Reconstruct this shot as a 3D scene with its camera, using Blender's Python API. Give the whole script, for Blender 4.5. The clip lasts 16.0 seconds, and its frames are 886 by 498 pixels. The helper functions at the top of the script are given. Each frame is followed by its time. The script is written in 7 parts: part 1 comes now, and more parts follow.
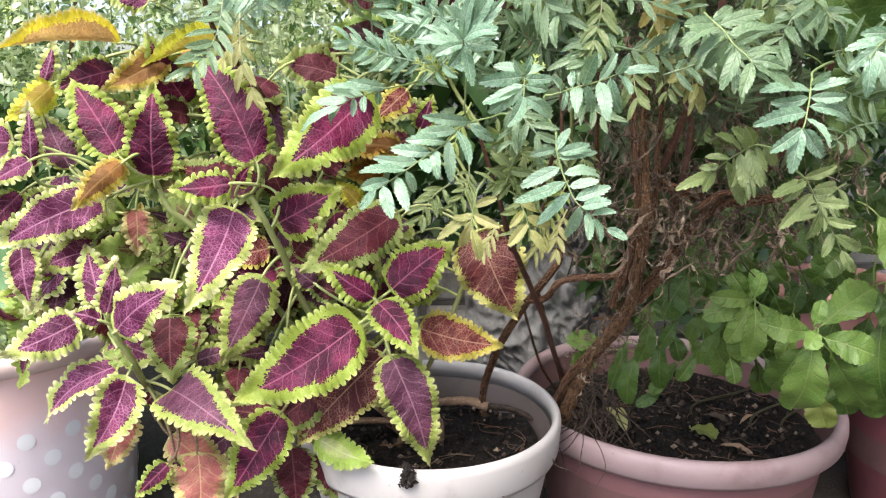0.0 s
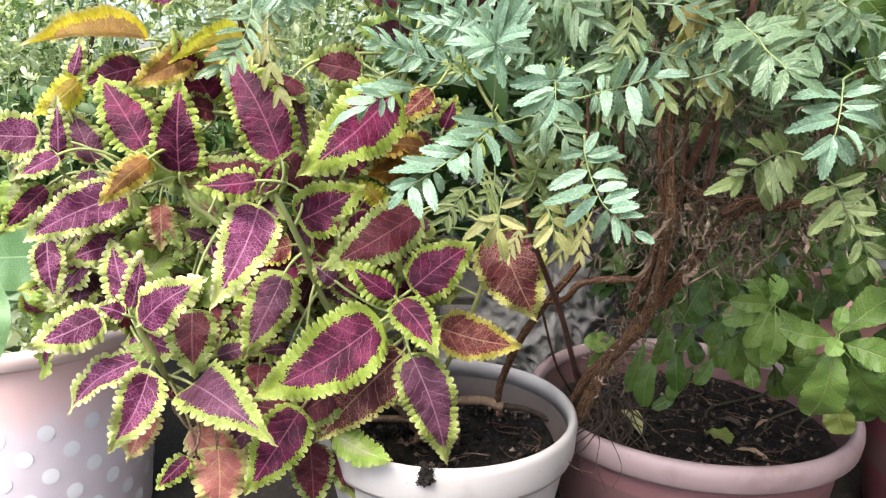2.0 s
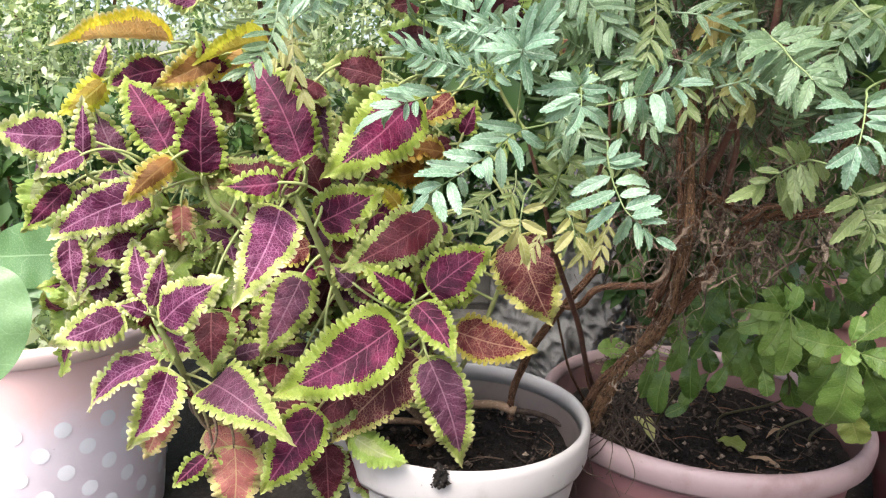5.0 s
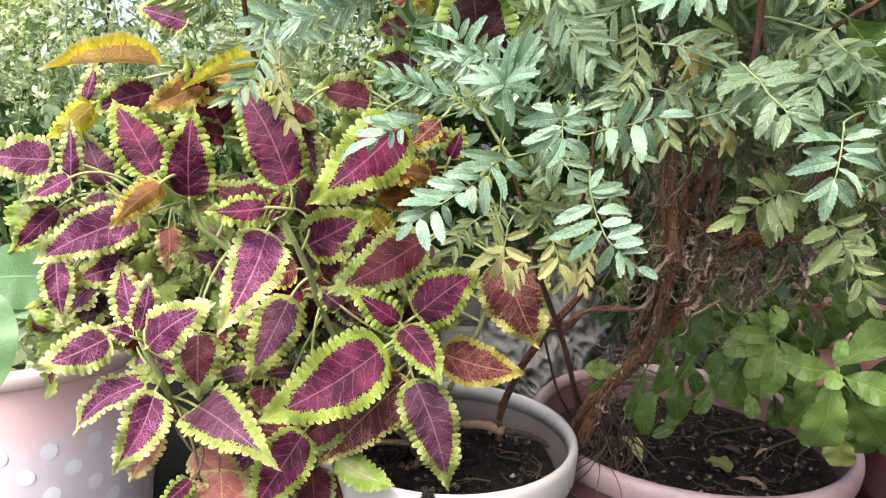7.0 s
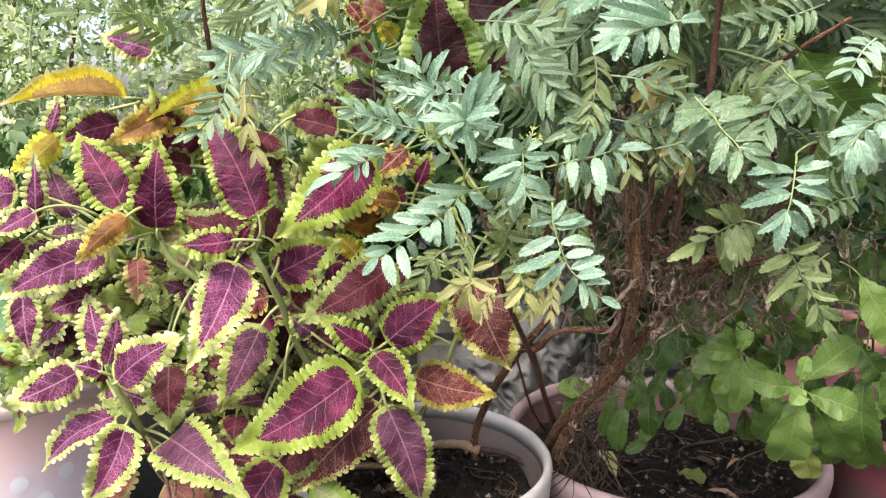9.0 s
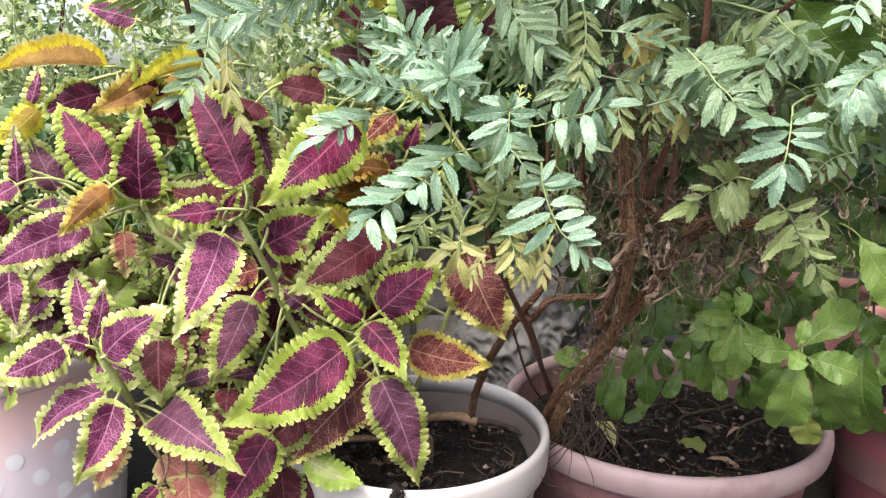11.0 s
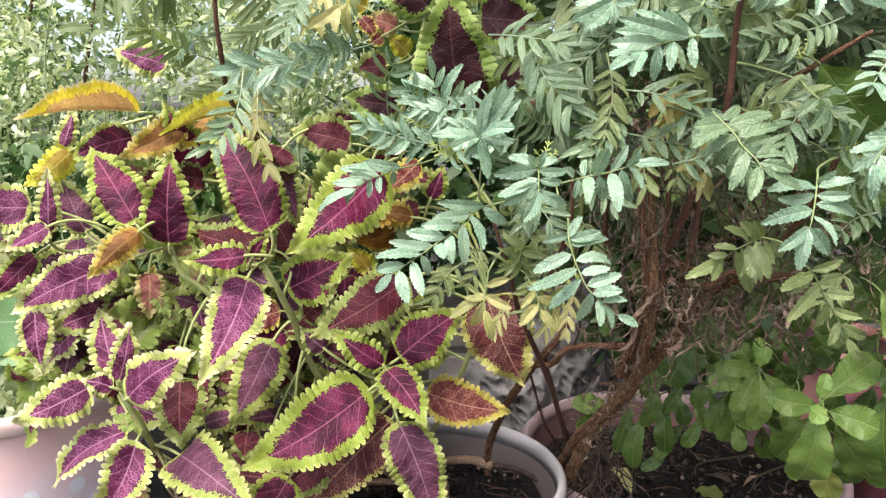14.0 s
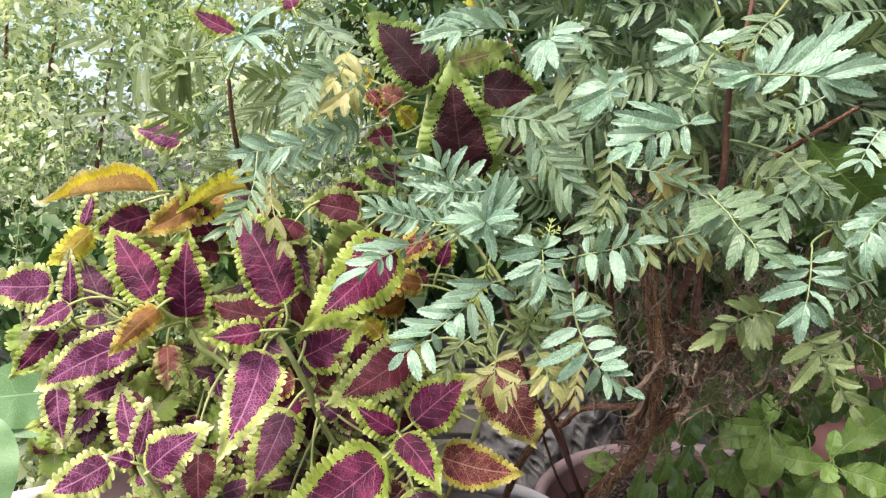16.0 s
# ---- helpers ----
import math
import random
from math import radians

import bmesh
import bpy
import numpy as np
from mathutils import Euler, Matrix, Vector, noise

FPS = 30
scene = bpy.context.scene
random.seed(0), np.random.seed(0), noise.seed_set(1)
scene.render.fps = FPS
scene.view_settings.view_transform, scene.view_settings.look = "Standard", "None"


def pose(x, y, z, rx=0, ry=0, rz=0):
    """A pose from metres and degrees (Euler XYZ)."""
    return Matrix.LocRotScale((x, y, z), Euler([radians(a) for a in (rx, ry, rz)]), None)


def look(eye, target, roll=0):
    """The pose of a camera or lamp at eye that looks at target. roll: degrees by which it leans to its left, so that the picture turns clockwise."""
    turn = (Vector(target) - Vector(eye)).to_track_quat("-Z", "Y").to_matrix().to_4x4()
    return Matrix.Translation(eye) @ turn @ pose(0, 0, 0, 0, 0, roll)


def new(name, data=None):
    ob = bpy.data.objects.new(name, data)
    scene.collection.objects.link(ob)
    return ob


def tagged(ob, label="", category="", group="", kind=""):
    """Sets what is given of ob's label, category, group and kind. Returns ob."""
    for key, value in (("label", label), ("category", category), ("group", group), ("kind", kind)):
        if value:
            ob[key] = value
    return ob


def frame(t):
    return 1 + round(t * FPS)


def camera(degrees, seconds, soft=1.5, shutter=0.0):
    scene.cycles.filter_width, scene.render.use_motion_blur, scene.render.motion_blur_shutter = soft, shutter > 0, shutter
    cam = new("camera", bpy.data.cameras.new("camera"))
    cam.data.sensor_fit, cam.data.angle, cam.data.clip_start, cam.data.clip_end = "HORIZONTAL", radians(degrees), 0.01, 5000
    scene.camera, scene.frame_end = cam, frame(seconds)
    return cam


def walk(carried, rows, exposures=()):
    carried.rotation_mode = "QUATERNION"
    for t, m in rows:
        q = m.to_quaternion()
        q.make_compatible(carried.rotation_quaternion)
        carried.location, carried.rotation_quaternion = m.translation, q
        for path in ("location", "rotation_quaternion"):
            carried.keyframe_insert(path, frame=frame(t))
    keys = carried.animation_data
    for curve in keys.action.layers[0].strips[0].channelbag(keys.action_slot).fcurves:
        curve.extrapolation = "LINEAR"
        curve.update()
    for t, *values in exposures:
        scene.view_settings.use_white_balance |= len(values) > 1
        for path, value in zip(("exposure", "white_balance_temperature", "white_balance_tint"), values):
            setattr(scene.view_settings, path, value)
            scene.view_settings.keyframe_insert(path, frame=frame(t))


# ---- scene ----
cam = camera(62.3, 16.0, 1.2)
PATH = [
    (0, (0.006, 0.001, 0.652), (0.001, 1.952, 0.213), -0.0),
    (0.5, (-0.001, 0.003, 0.653), (-0.008, 1.953, 0.209), 0.4),
    (1, (-0.003, 0.003, 0.649), (-0.014, 1.95, 0.19), 0.8),
    (1.5, (-0.002, 0.003, 0.647), (-0.023, 1.949, 0.186), 0.4),
    (2, (-0.008, -0.002, 0.654), (-0.035, 1.948, 0.211), 0.8),
    (2.5, (-0.01, -0.006, 0.651), (-0.044, 1.943, 0.207), 0.8),
    (3, (-0.011, -0.007, 0.653), (-0.061, 1.942, 0.208), 0.3),
    (5.3, (-0.021, -0.009, 0.654), (-0.063, 1.946, 0.232), 1.7),
    (5.5, (-0.021, -0.013, 0.658), (-0.062, 1.945, 0.252), 1.8),
    (6, (-0.024, -0.012, 0.659), (-0.063, 1.946, 0.251), 2.0),
    (6.5, (-0.022, -0.013, 0.656), (-0.067, 1.942, 0.235), 2.2),
    (7, (-0.013, -0.009, 0.667), (-0.042, 1.951, 0.268), 1.7),
    (7.5, (-0.015, -0.005, 0.67), (-0.013, 1.956, 0.278), 2.2),
    (8, (-0.011, -0.007, 0.691), (0.009, 1.961, 0.335), 1.7),
    (8.2, (-0.011, -0.01, 0.69), (0.011, 1.955, 0.318), 1.6),
    (10.3, (0.012, -0.006, 0.689), (0.048, 1.954, 0.293), -0.4),
    (10.5, (0.01, -0.002, 0.683), (0.041, 1.954, 0.267), -0.3),
    (11, (0.009, 0.002, 0.675), (0.029, 1.953, 0.236), -0.1),
    (11.5, (0.003, 0.0, 0.675), (0.027, 1.953, 0.246), 0.5),
    (12, (0.009, 0.002, 0.673), (0.049, 1.954, 0.235), 0.6),
    (12.5, (0.009, 0.001, 0.673), (0.054, 1.953, 0.242), 0.8),
    (13, (0.008, 0.001, 0.678), (0.063, 1.957, 0.266), 0.8),
    (13.5, (-0.002, -0.01, 0.689), (0.007, 1.954, 0.312), 0.5),
    (14, (-0.006, -0.002, 0.693), (-0.007, 1.966, 0.336), 0.7),
    (14.5, (-0.006, -0.004, 0.698), (-0.016, 1.967, 0.359), 0.1),
    (15, (0.0, 0.0, 0.704), (0.001, 1.974, 0.381), -0.0),
    (15.5, (-0.004, -0.011, 0.718), (-0.026, 1.969, 0.439), -0.5),
    (16, (-0.006, -0.018, 0.727), (-0.031, 1.966, 0.474), -0.9),
]
EXPOSURE = [(0.0, 1.70, 6380, 13), (3.0, 1.69, 6380, 13), (7.0, 1.67, 6500, 15), (12.0, 1.70, 6550, 16), (16.0, 1.51, 6500, 18)]
walk(cam, [(t, look(eye, target, roll)) for t, eye, target, roll in PATH], EXPOSURE)

# ---- light: hazy daylight, soft sun high to one side ----
world = bpy.data.worlds.new("sky")
scene.world = world
world.use_nodes = True
wn = world.node_tree.nodes
sky = wn.new("ShaderNodeTexSky")
sky.sky_type, sky.sun_disc = "NISHITA", False
sky.sun_elevation, sky.sun_rotation = radians(58), radians(-152)
sky.dust_density, sky.air_density = 4.0, 1.0
wn["Background"].inputs["Strength"].default_value = 0.15
world.node_tree.links.new(sky.outputs[0], wn["Background"].inputs["Color"])
sun = new("sun", bpy.data.lights.new("sun", "SUN"))
sun.data.energy, sun.data.angle, sun.data.color = 1.76, radians(34), (1.0, 0.95, 0.86)
sun.matrix_world = look((-0.66, -1.25, 2.26), (0, 0, 0))

# ---- mesh helpers ----
class Geo:
    """Vertices, faces and two UV maps gathered for one mesh."""

    def __init__(self):
        self.v, self.f, self.uv, self.uw = [], [], [], []

    def add(self, p, uv=(0, 0), uw=(0, 0)):
        self.v.append(tuple(p))
        self.uv.append(uv)
        self.uw.append(uw)
        return len(self.v) - 1

    def mesh(self, name, origin=(0, 0, 0), smooth=True):
        me = bpy.data.meshes.new(name)
        o = np.array(origin, float)
        me.from_pydata((np.array(self.v, float) - o).tolist(), [], self.f)
        for key, src in (("grain", self.uv), ("edge", self.uw)):
            layer = me.uv_layers.new(name=key)
            idx = np.empty(len(me.loops), dtype=np.int32)
            me.loops.foreach_get("vertex_index", idx)
            layer.data.foreach_set("uv", np.array(src, dtype=np.float32)[idx].ravel())
        if smooth:
            me.polygons.foreach_set("use_smooth", [True] * len(me.polygons))
        me.update()
        return me


def holder(name, at, label, category, group=""):
    ob = new(name)
    ob.empty_display_size = 0.02
    ob.location = at
    return tagged(ob, label, category, group)


def part(name, geo, material, parent, label="", origin=None, smooth=True, crisp=0):
    """One mesh object under a thing; geo is in world places."""
    origin = Vector(origin) if origin is not None else Vector(geo.v[0])
    me = geo.mesh(name, origin, smooth)
    me.materials.append(material)
    if crisp:
        me.set_sharp_from_angle(angle=radians(crisp))
    ob = new(name, me)
    if parent is not None:
        top = parent
        base = Vector(top.location)
        while top.parent is not None:
            top = top.parent
            base = base + Vector(top.location)
        ob.parent = parent
        ob.location = origin - base
    else:
        ob.location = origin
    return tagged(ob, label)


def smooth_line(pts, per=6):
    """Catmull-Rom through the points."""
    p = [Vector(q) for q in pts]
    if len(p) < 3:
        return [p[0].lerp(p[-1], i / per) for i in range(per + 1)]
    p = [p[0] * 2 - p[1]] + p + [p[-1] * 2 - p[-2]]
    res = []
    for i in range(1, len(p) - 2):
        a, b, c, d = p[i - 1:i + 3]
        for k in range(per):
            t = k / per
            res.append(0.5 * (2 * b + (c - a) * t + (2 * a - 5 * b + 4 * c - d) * t * t + (3 * b - a - 3 * c + d) * t ** 3))
    res.append(p[-2])
    return res


def tube(geo, line, r0, r1, sides=7, rough=0.0, rnd=random, pale=False):
    n = len(line)
    rings = []
    up = Vector((0.3, 0.9, 0.2)).normalized()
    length = 0.0
    for i, q in enumerate(line):
        d = (line[min(i + 1, n - 1)] - line[max(i - 1, 0)])
        d = d.normalized() if d.length > 1e-9 else Vector((0, 0, 1))
        a = d.cross(up)
        a = a.normalized() if a.length > 1e-4 else d.orthogonal().normalized()
        b = d.cross(a)
        if i:
            length += (q - line[i - 1]).length
        r = r0 + (r1 - r0) * i / max(n - 1, 1)
        ring = []
        for k in range(sides):
            w = 2 * math.pi * k / sides
            rr = r * (1 + rough * (rnd.random() - 0.5) * 2)
            ring.append(geo.add(q + (a * math.cos(w) + b * math.sin(w)) * rr, (0.0 if pale else k / sides, length), (0.1, 1)))
        rings.append(ring)
    for i in range(n - 1):
        for k in range(sides):
            geo.f.append((rings[i][k], rings[i][(k + 1) % sides], rings[i + 1][(k + 1) % sides], rings[i + 1][k]))
    for ring, flip in ((rings[0], True), (rings[-1], False)):
        geo.f.append(tuple(ring[::-1] if flip else ring))


FRONT = Vector((0, -1, 0.35)).normalized()


def axes(base, tip, roll):
    d = tip - base
    length = d.length
    d = d / length
    n = FRONT - d * FRONT.dot(d)
    n.normalize()
    n = Matrix.Rotation(radians(roll), 3, d) @ n
    return length, d, d.cross(n), n


def blade(geo, base, tip, width, roll, arch, fold, outline, teeth, depth, columns, per_tooth, tip_curl=0.0, wave=0.0, rnd=random, point=1.2, bead=False, saw=False, quilt=0.0):
    """A leaf blade with a toothed margin. grain: (across, along) in metres; edge: (distance to the margin, middle of a tooth), 0 to 1."""
    length, d, s, n = axes(base, tip, roll)
    rows = teeth * per_tooth
    half = width / 2
    grid = []
    ph = rnd.random() * 6.3
    side_bend = (rnd.random() - 0.5) * 0.10
    pitch = length / teeth
    curl = [[rnd.uniform(-0.55, 0.25) for _ in range(teeth + 1)] for _ in range(2)]
    uneven = [[rnd.uniform(0.75, 1.2) for _ in range(teeth + 1)] for _ in range(2)]
    for i in range(rows + 1):
        v = i / rows
        w = outline(v)
        f = (teeth * v) % 1
        if bead:
            lobe = math.sqrt(max(0.0, 1 - (2 * f - 1) ** 2))
        else:
            lobe = f ** 0.8 * 1.25 if saw else abs(math.sin(math.pi * teeth * v)) ** 0.6
        mid = base + d * (length * v) + n * (arch * length * math.sin(math.pi * v) - tip_curl * length * v ** 3) + s * (side_bend * length * math.sin(math.pi * v))
        row = []
        for u in columns:
            a = abs(u)
            x = half * w * u
            puff = 0.0
            if bead and a > 0.6:
                size = pitch * uneven[u > 0][i // per_tooth] * min(1, 0.12 + 1.4 * w)
                if a == 1:
                    x = math.copysign(half * w * 0.86 + size * 0.76 * lobe, u)
                puff = size * (0.42 * lobe - 0.22) * (1.0 if 0.7 < a < 1 else 0.3)
                if a == 1:
                    puff += size * curl[u > 0][i // per_tooth] * lobe
            elif a == 1:
                x += math.copysign(half * depth * (0.5 + 0.5 * lobe * uneven[u > 0][i // per_tooth]) * min(1, 2.2 * w), u)
            lift = puff + fold * half * w * (a ** 1.3) + wave * half * math.sin(v * 17 + ph + (1.7 if u > 0 else 0)) * a * a
            if quilt:
                ridge = (v * length - 0.75 * abs(x)) / (length / 7.5)
                lift += quilt * half * math.sin(math.pi * (ridge % 1)) * math.sin(math.pi * min(a, 1)) * min(1, 1.6 * w)
            along = d * ((pitch * 0.3 if bead else depth * half * (0.35 + (0.9 * lobe if saw else 0))) * a ** 4)
            e = min((1 - a) * w, (1 - v) * point, v * 5 + 0.02)
            row.append(geo.add(mid + s * x + n * lift + along, (x, length * v), (max(e, 0), lobe)))
        grid.append(row)
    m = len(columns)
    for i in range(rows):
        for k in range(m - 1):
            geo.f.append((grid[i][k], grid[i][k + 1], grid[i + 1][k + 1], grid[i + 1][k]))


def ovate(v):
    return (max(v, 0) ** 0.42 * max(1 - v, 0) ** 1.04) / 0.413


def oval(v):
    return (max(v, 0) ** 1.0 * max(1 - v, 0) ** 0.62) / 0.361


def lance(v):
    return (max(v, 0) ** 0.7 * max(1 - v, 0) ** 0.85) / 0.342


# ---- materials ----
def nodes_of(name):
    m = bpy.data.materials.new(name)
    m.use_nodes = True
    nt = m.node_tree
    return m, nt, nt.nodes, nt.links, nt.nodes["Principled BSDF"]


def wire(nt, a, b):
    nt.links.new(a, b)


def maths(nt, op, a, b=None, clamp=False):
    n = nt.nodes.new("ShaderNodeMath")
    n.operation, n.use_clamp = op, clamp
    for i, x in enumerate((a, b)):
        if x is None:
            continue
        if isinstance(x, (int, float)):
            n.inputs[i].default_value = x
        else:
            wire(nt, x, n.inputs[i])
    return n.outputs[0]


def mixed(nt, fac, a, b, blend="MIX"):
    n = nt.nodes.new("ShaderNodeMix")
    n.data_type, n.blend_type = "RGBA", blend
    for i, x in ((0, fac), (6, a), (7, b)):
        if isinstance(x, (int, float)):
            n.inputs[i].default_value = x
        elif isinstance(x, tuple):
            n.inputs[i].default_value = (*x, 1)
        else:
            wire(nt, x, n.inputs[i])
    return n.outputs[2]


def step(nt, x, lo, hi):
    n = nt.nodes.new("ShaderNodeMapRange")
    n.interpolation_type = "SMOOTHSTEP"
    wire(nt, x, n.inputs[0])
    n.inputs[1].default_value, n.inputs[2].default_value = lo, hi
    return n.outputs[0]


def noise_of(nt, vec, scale, detail=3.0, rough=0.55):
    n = nt.nodes.new("ShaderNodeTexNoise")
    n.inputs["Scale"].default_value, n.inputs["Detail"].default_value, n.inputs["Roughness"].default_value = scale, detail, rough
    if vec is not None:
        wire(nt, vec, n.inputs["Vector"])
    return n.outputs["Fac"]


def bumped(nt, bsdf, height, strength, distance):
    n = nt.nodes.new("ShaderNodeBump")
    n.inputs["Strength"].default_value, n.inputs["Distance"].default_value = strength, distance
    wire(nt, height, n.inputs["Height"])
    wire(nt, n.outputs[0], bsdf.inputs["Normal"])


def shifted_uv(nt, key):
    """A leaf's own coordinates, moved by its random number."""
    uv = nt.nodes.new("ShaderNodeUVMap")
    uv.uv_map = key
    info = nt.nodes.new("ShaderNodeObjectInfo")
    add = nt.nodes.new("ShaderNodeVectorMath")
    add.operation = "ADD"
    comb = nt.nodes.new("ShaderNodeCombineXYZ")
    wire(nt, info.outputs["Random"], comb.inputs[2])
    wire(nt, uv.outputs[0], add.inputs[0])
    wire(nt, comb.outputs[0], add.inputs[1])
    return uv.outputs[0], add.outputs[0], info.outputs["Random"]


def through_light(nt, bsdf, colour, amount, tint=(1, 1, 1)):
    """Lets light shine through a blade."""
    out = nt.nodes["Material Output"]
    tr = nt.nodes.new("ShaderNodeBsdfTranslucent")
    mix = nt.nodes.new("ShaderNodeMixShader")
    mix.inputs[0].default_value = amount
    wire(nt, mixed(nt, 1.0, colour, tint, "MULTIPLY"), tr.inputs["Color"])
    wire(nt, bsdf.outputs[0], mix.inputs[1])
    wire(nt, tr.outputs[0], mix.inputs[2])
    wire(nt, mix.outputs[0], out.inputs["Surface"])


def veins(nt, uv, edge_uv, pitch, slant, width):
    """Midrib and slanting side veins, 1 on a vein."""
    sep = nt.nodes.new("ShaderNodeSeparateXYZ")
    wire(nt, uv, sep.inputs[0])
    ax = maths(nt, "ABSOLUTE", sep.outputs[0])
    rib = maths(nt, "SUBTRACT", 1.0, step(nt, ax, width * 0.4, width * 1.2))
    wander = noise_of(nt, uv, 0.9 / pitch, 2)
    run = maths(nt, "SUBTRACT", sep.outputs[1], maths(nt, "MULTIPLY", ax, slant))
    run = maths(nt, "ADD", run, maths(nt, "MULTIPLY", maths(nt, "SUBTRACT", wander, 0.5), pitch * 0.9))
    saw = maths(nt, "PINGPONG", run, pitch / 2)
    side = maths(nt, "SUBTRACT", 1.0, step(nt, saw, width * 0.25, width * 0.8))
    return rib, side


def coleus_material(name, inner, inner2, vein, margin, margin2, border, ragged=0.6, shine=0.25, rough=0.5, netting=0.30):
    m, nt, ns, ln, b = nodes_of(name)
    uv, suv, rand = shifted_uv(nt, "grain")
    em = ns.new("ShaderNodeUVMap")
    em.uv_map = "edge"
    sep = ns.new("ShaderNodeSeparateXYZ")
    wire(nt, em.outputs[0], sep.inputs[0])
    sg = ns.new("ShaderNodeSeparateXYZ")
    wire(nt, uv, sg.inputs[0])
    ax = maths(nt, "ABSOLUTE", sg.outputs[0])
    run = maths(nt, "SUBTRACT", sg.outputs[1], maths(nt, "MULTIPLY", ax, 0.75))
    streak = ns.new("ShaderNodeCombineXYZ")
    wire(nt, maths(nt, "MULTIPLY", run, 520), streak.inputs[0])
    wire(nt, maths(nt, "MULTIPLY", sg.outputs[0], 170), streak.inputs[1])
    wire(nt, maths(nt, "MULTIPLY", rand, 50), streak.inputs[2])
    fine = noise_of(nt, streak.outputs[0], 1.0, 2.5)
    broad = noise_of(nt, suv, 45, 2)
    wob = ns.new("ShaderNodeTexNoise")
    wob.inputs["Scale"].default_value, wob.inputs["Detail"].default_value = 230, 2
    wire(nt, suv, wob.inputs["Vector"])
    bend = ns.new("ShaderNodeVectorMath")
    bend.operation, bend.inputs[1].default_value = "MULTIPLY", (0.0020, 0.0020, 0)
    wire(nt, wob.outputs["Color"], bend.inputs[0])
    bent = ns.new("ShaderNodeVectorMath")
    bent.operation = "ADD"
    wire(nt, suv, bent.inputs[0])
    wire(nt, bend.outputs[0], bent.inputs[1])
    cell = ns.new("ShaderNodeTexVoronoi")
    cell.feature = "DISTANCE_TO_EDGE"
    cell.inputs["Scale"].default_value = 330
    wire(nt, bent.outputs[0], cell.inputs["Vector"])
    near = cell.outputs["Distance"]
    areole = ns.new("ShaderNodeTexVoronoi")
    areole.inputs["Scale"].default_value = 330
    wire(nt, bent.outputs[0], areole.inputs["Vector"])
    pick = ns.new("ShaderNodeSeparateXYZ")
    wire(nt, areole.outputs["Color"], pick.inputs[0])
    e = maths(nt, "ADD", sep.outputs[0], maths(nt, "MULTIPLY", maths(nt, "SUBTRACT", pick.outputs[0], 0.5), ragged * 0.16))
    e = maths(nt, "ADD", e, maths(nt, "MULTIPLY", maths(nt, "SUBTRACT", fine, 0.5), ragged * 0.5))
    e = maths(nt, "ADD", e, maths(nt, "MULTIPLY", maths(nt, "SUBTRACT", broad, 0.5), 0.22))
    e = maths(nt, "ADD", e, maths(nt, "MULTIPLY", maths(nt, "SUBTRACT", rand, 0.5), 0.14))
    # the lime colour runs inwards along the net of veins
    inside = step(nt, e, border + 0.02, border + 0.25)
    open_cell = maths(nt, "SUBTRACT", maths(nt, "ADD", near, maths(nt, "MULTIPLY", inside, 0.76)), 0.385)
    mask = step(nt, open_cell, 0.0, 0.07)
    rib, side = veins(nt, uv, None, 0.0135, 0.75, 0.0009)
    net = maths(nt, "SUBTRACT", 1.0, step(nt, near, 0.01, 0.13))
    centre = mixed(nt, step(nt, broad, 0.35, 0.7), inner, inner2)
    patch = noise_of(nt, suv, 26, 2)
    centre = mixed(nt, maths(nt, "MULTIPLY", step(nt, patch, 0.54, 0.68), 0.4), centre, (min(1, inner2[0] * 1.75), inner2[1] * 1.7, inner2[2] * 1.45))
    centre = mixed(nt, maths(nt, "MULTIPLY", maths(nt, "SUBTRACT", 1.0, step(nt, patch, 0.34, 0.46)), 0.5), centre, tuple(c * 0.5 for c in inner))
    centre = mixed(nt, maths(nt, "MULTIPLY", step(nt, fine, 0.35, 0.75), 0.35), centre, tuple(c * 0.55 for c in inner))
    centre = mixed(nt, maths(nt, "MULTIPLY", maths(nt, "MULTIPLY", net, step(nt, broad, 0.3, 0.65)), netting), centre, vein)
    centre = mixed(nt, maths(nt, "MULTIPLY", side, 0.40), centre, vein)
    rim = mixed(nt, step(nt, maths(nt, "ADD", sep.outputs[0], maths(nt, "MULTIPLY", maths(nt, "SUBTRACT", broad, 0.5), 0.12)), 0.0, 0.13), margin2, margin)
    mottle = noise_of(nt, suv, 420, 3)
    rim = mixed(nt, maths(nt, "MULTIPLY", step(nt, mottle, 0.46, 0.62), 0.42), rim, (margin[0] * 0.62, margin[1] * 0.78, margin[2] * 0.6))
    rim = mixed(nt, maths(nt, "MULTIPLY", net, 0.32), rim, tuple(c * 0.6 for c in margin))
    rim = mixed(nt, maths(nt, "MULTIPLY", step(nt, fine, 0.5, 0.8), 0.22), rim, margin2)
    col = mixed(nt, mask, rim, centre)
    col = mixed(nt, maths(nt, "MULTIPLY", rib, maths(nt, "ADD", 0.12, maths(nt, "MULTIPLY", mask, 0.5))), col, vein)
    wire(nt, col, b.inputs["Base Color"])
    b.inputs["Roughness"].default_value = rough
    b.inputs["Specular IOR Level"].default_value = 0.24
    h = maths(nt, "SUBTRACT", step(nt, near, 0.0, 0.32), maths(nt, "MULTIPLY", maths(nt, "ADD", side, rib), 0.9))
    bumped(nt, b, maths(nt, "MULTIPLY", h, maths(nt, "ADD", 0.25, mask)), 0.42, 0.0009)
    through_light(nt, b, col, shine, (1.0, 0.9, 0.7))
    return m


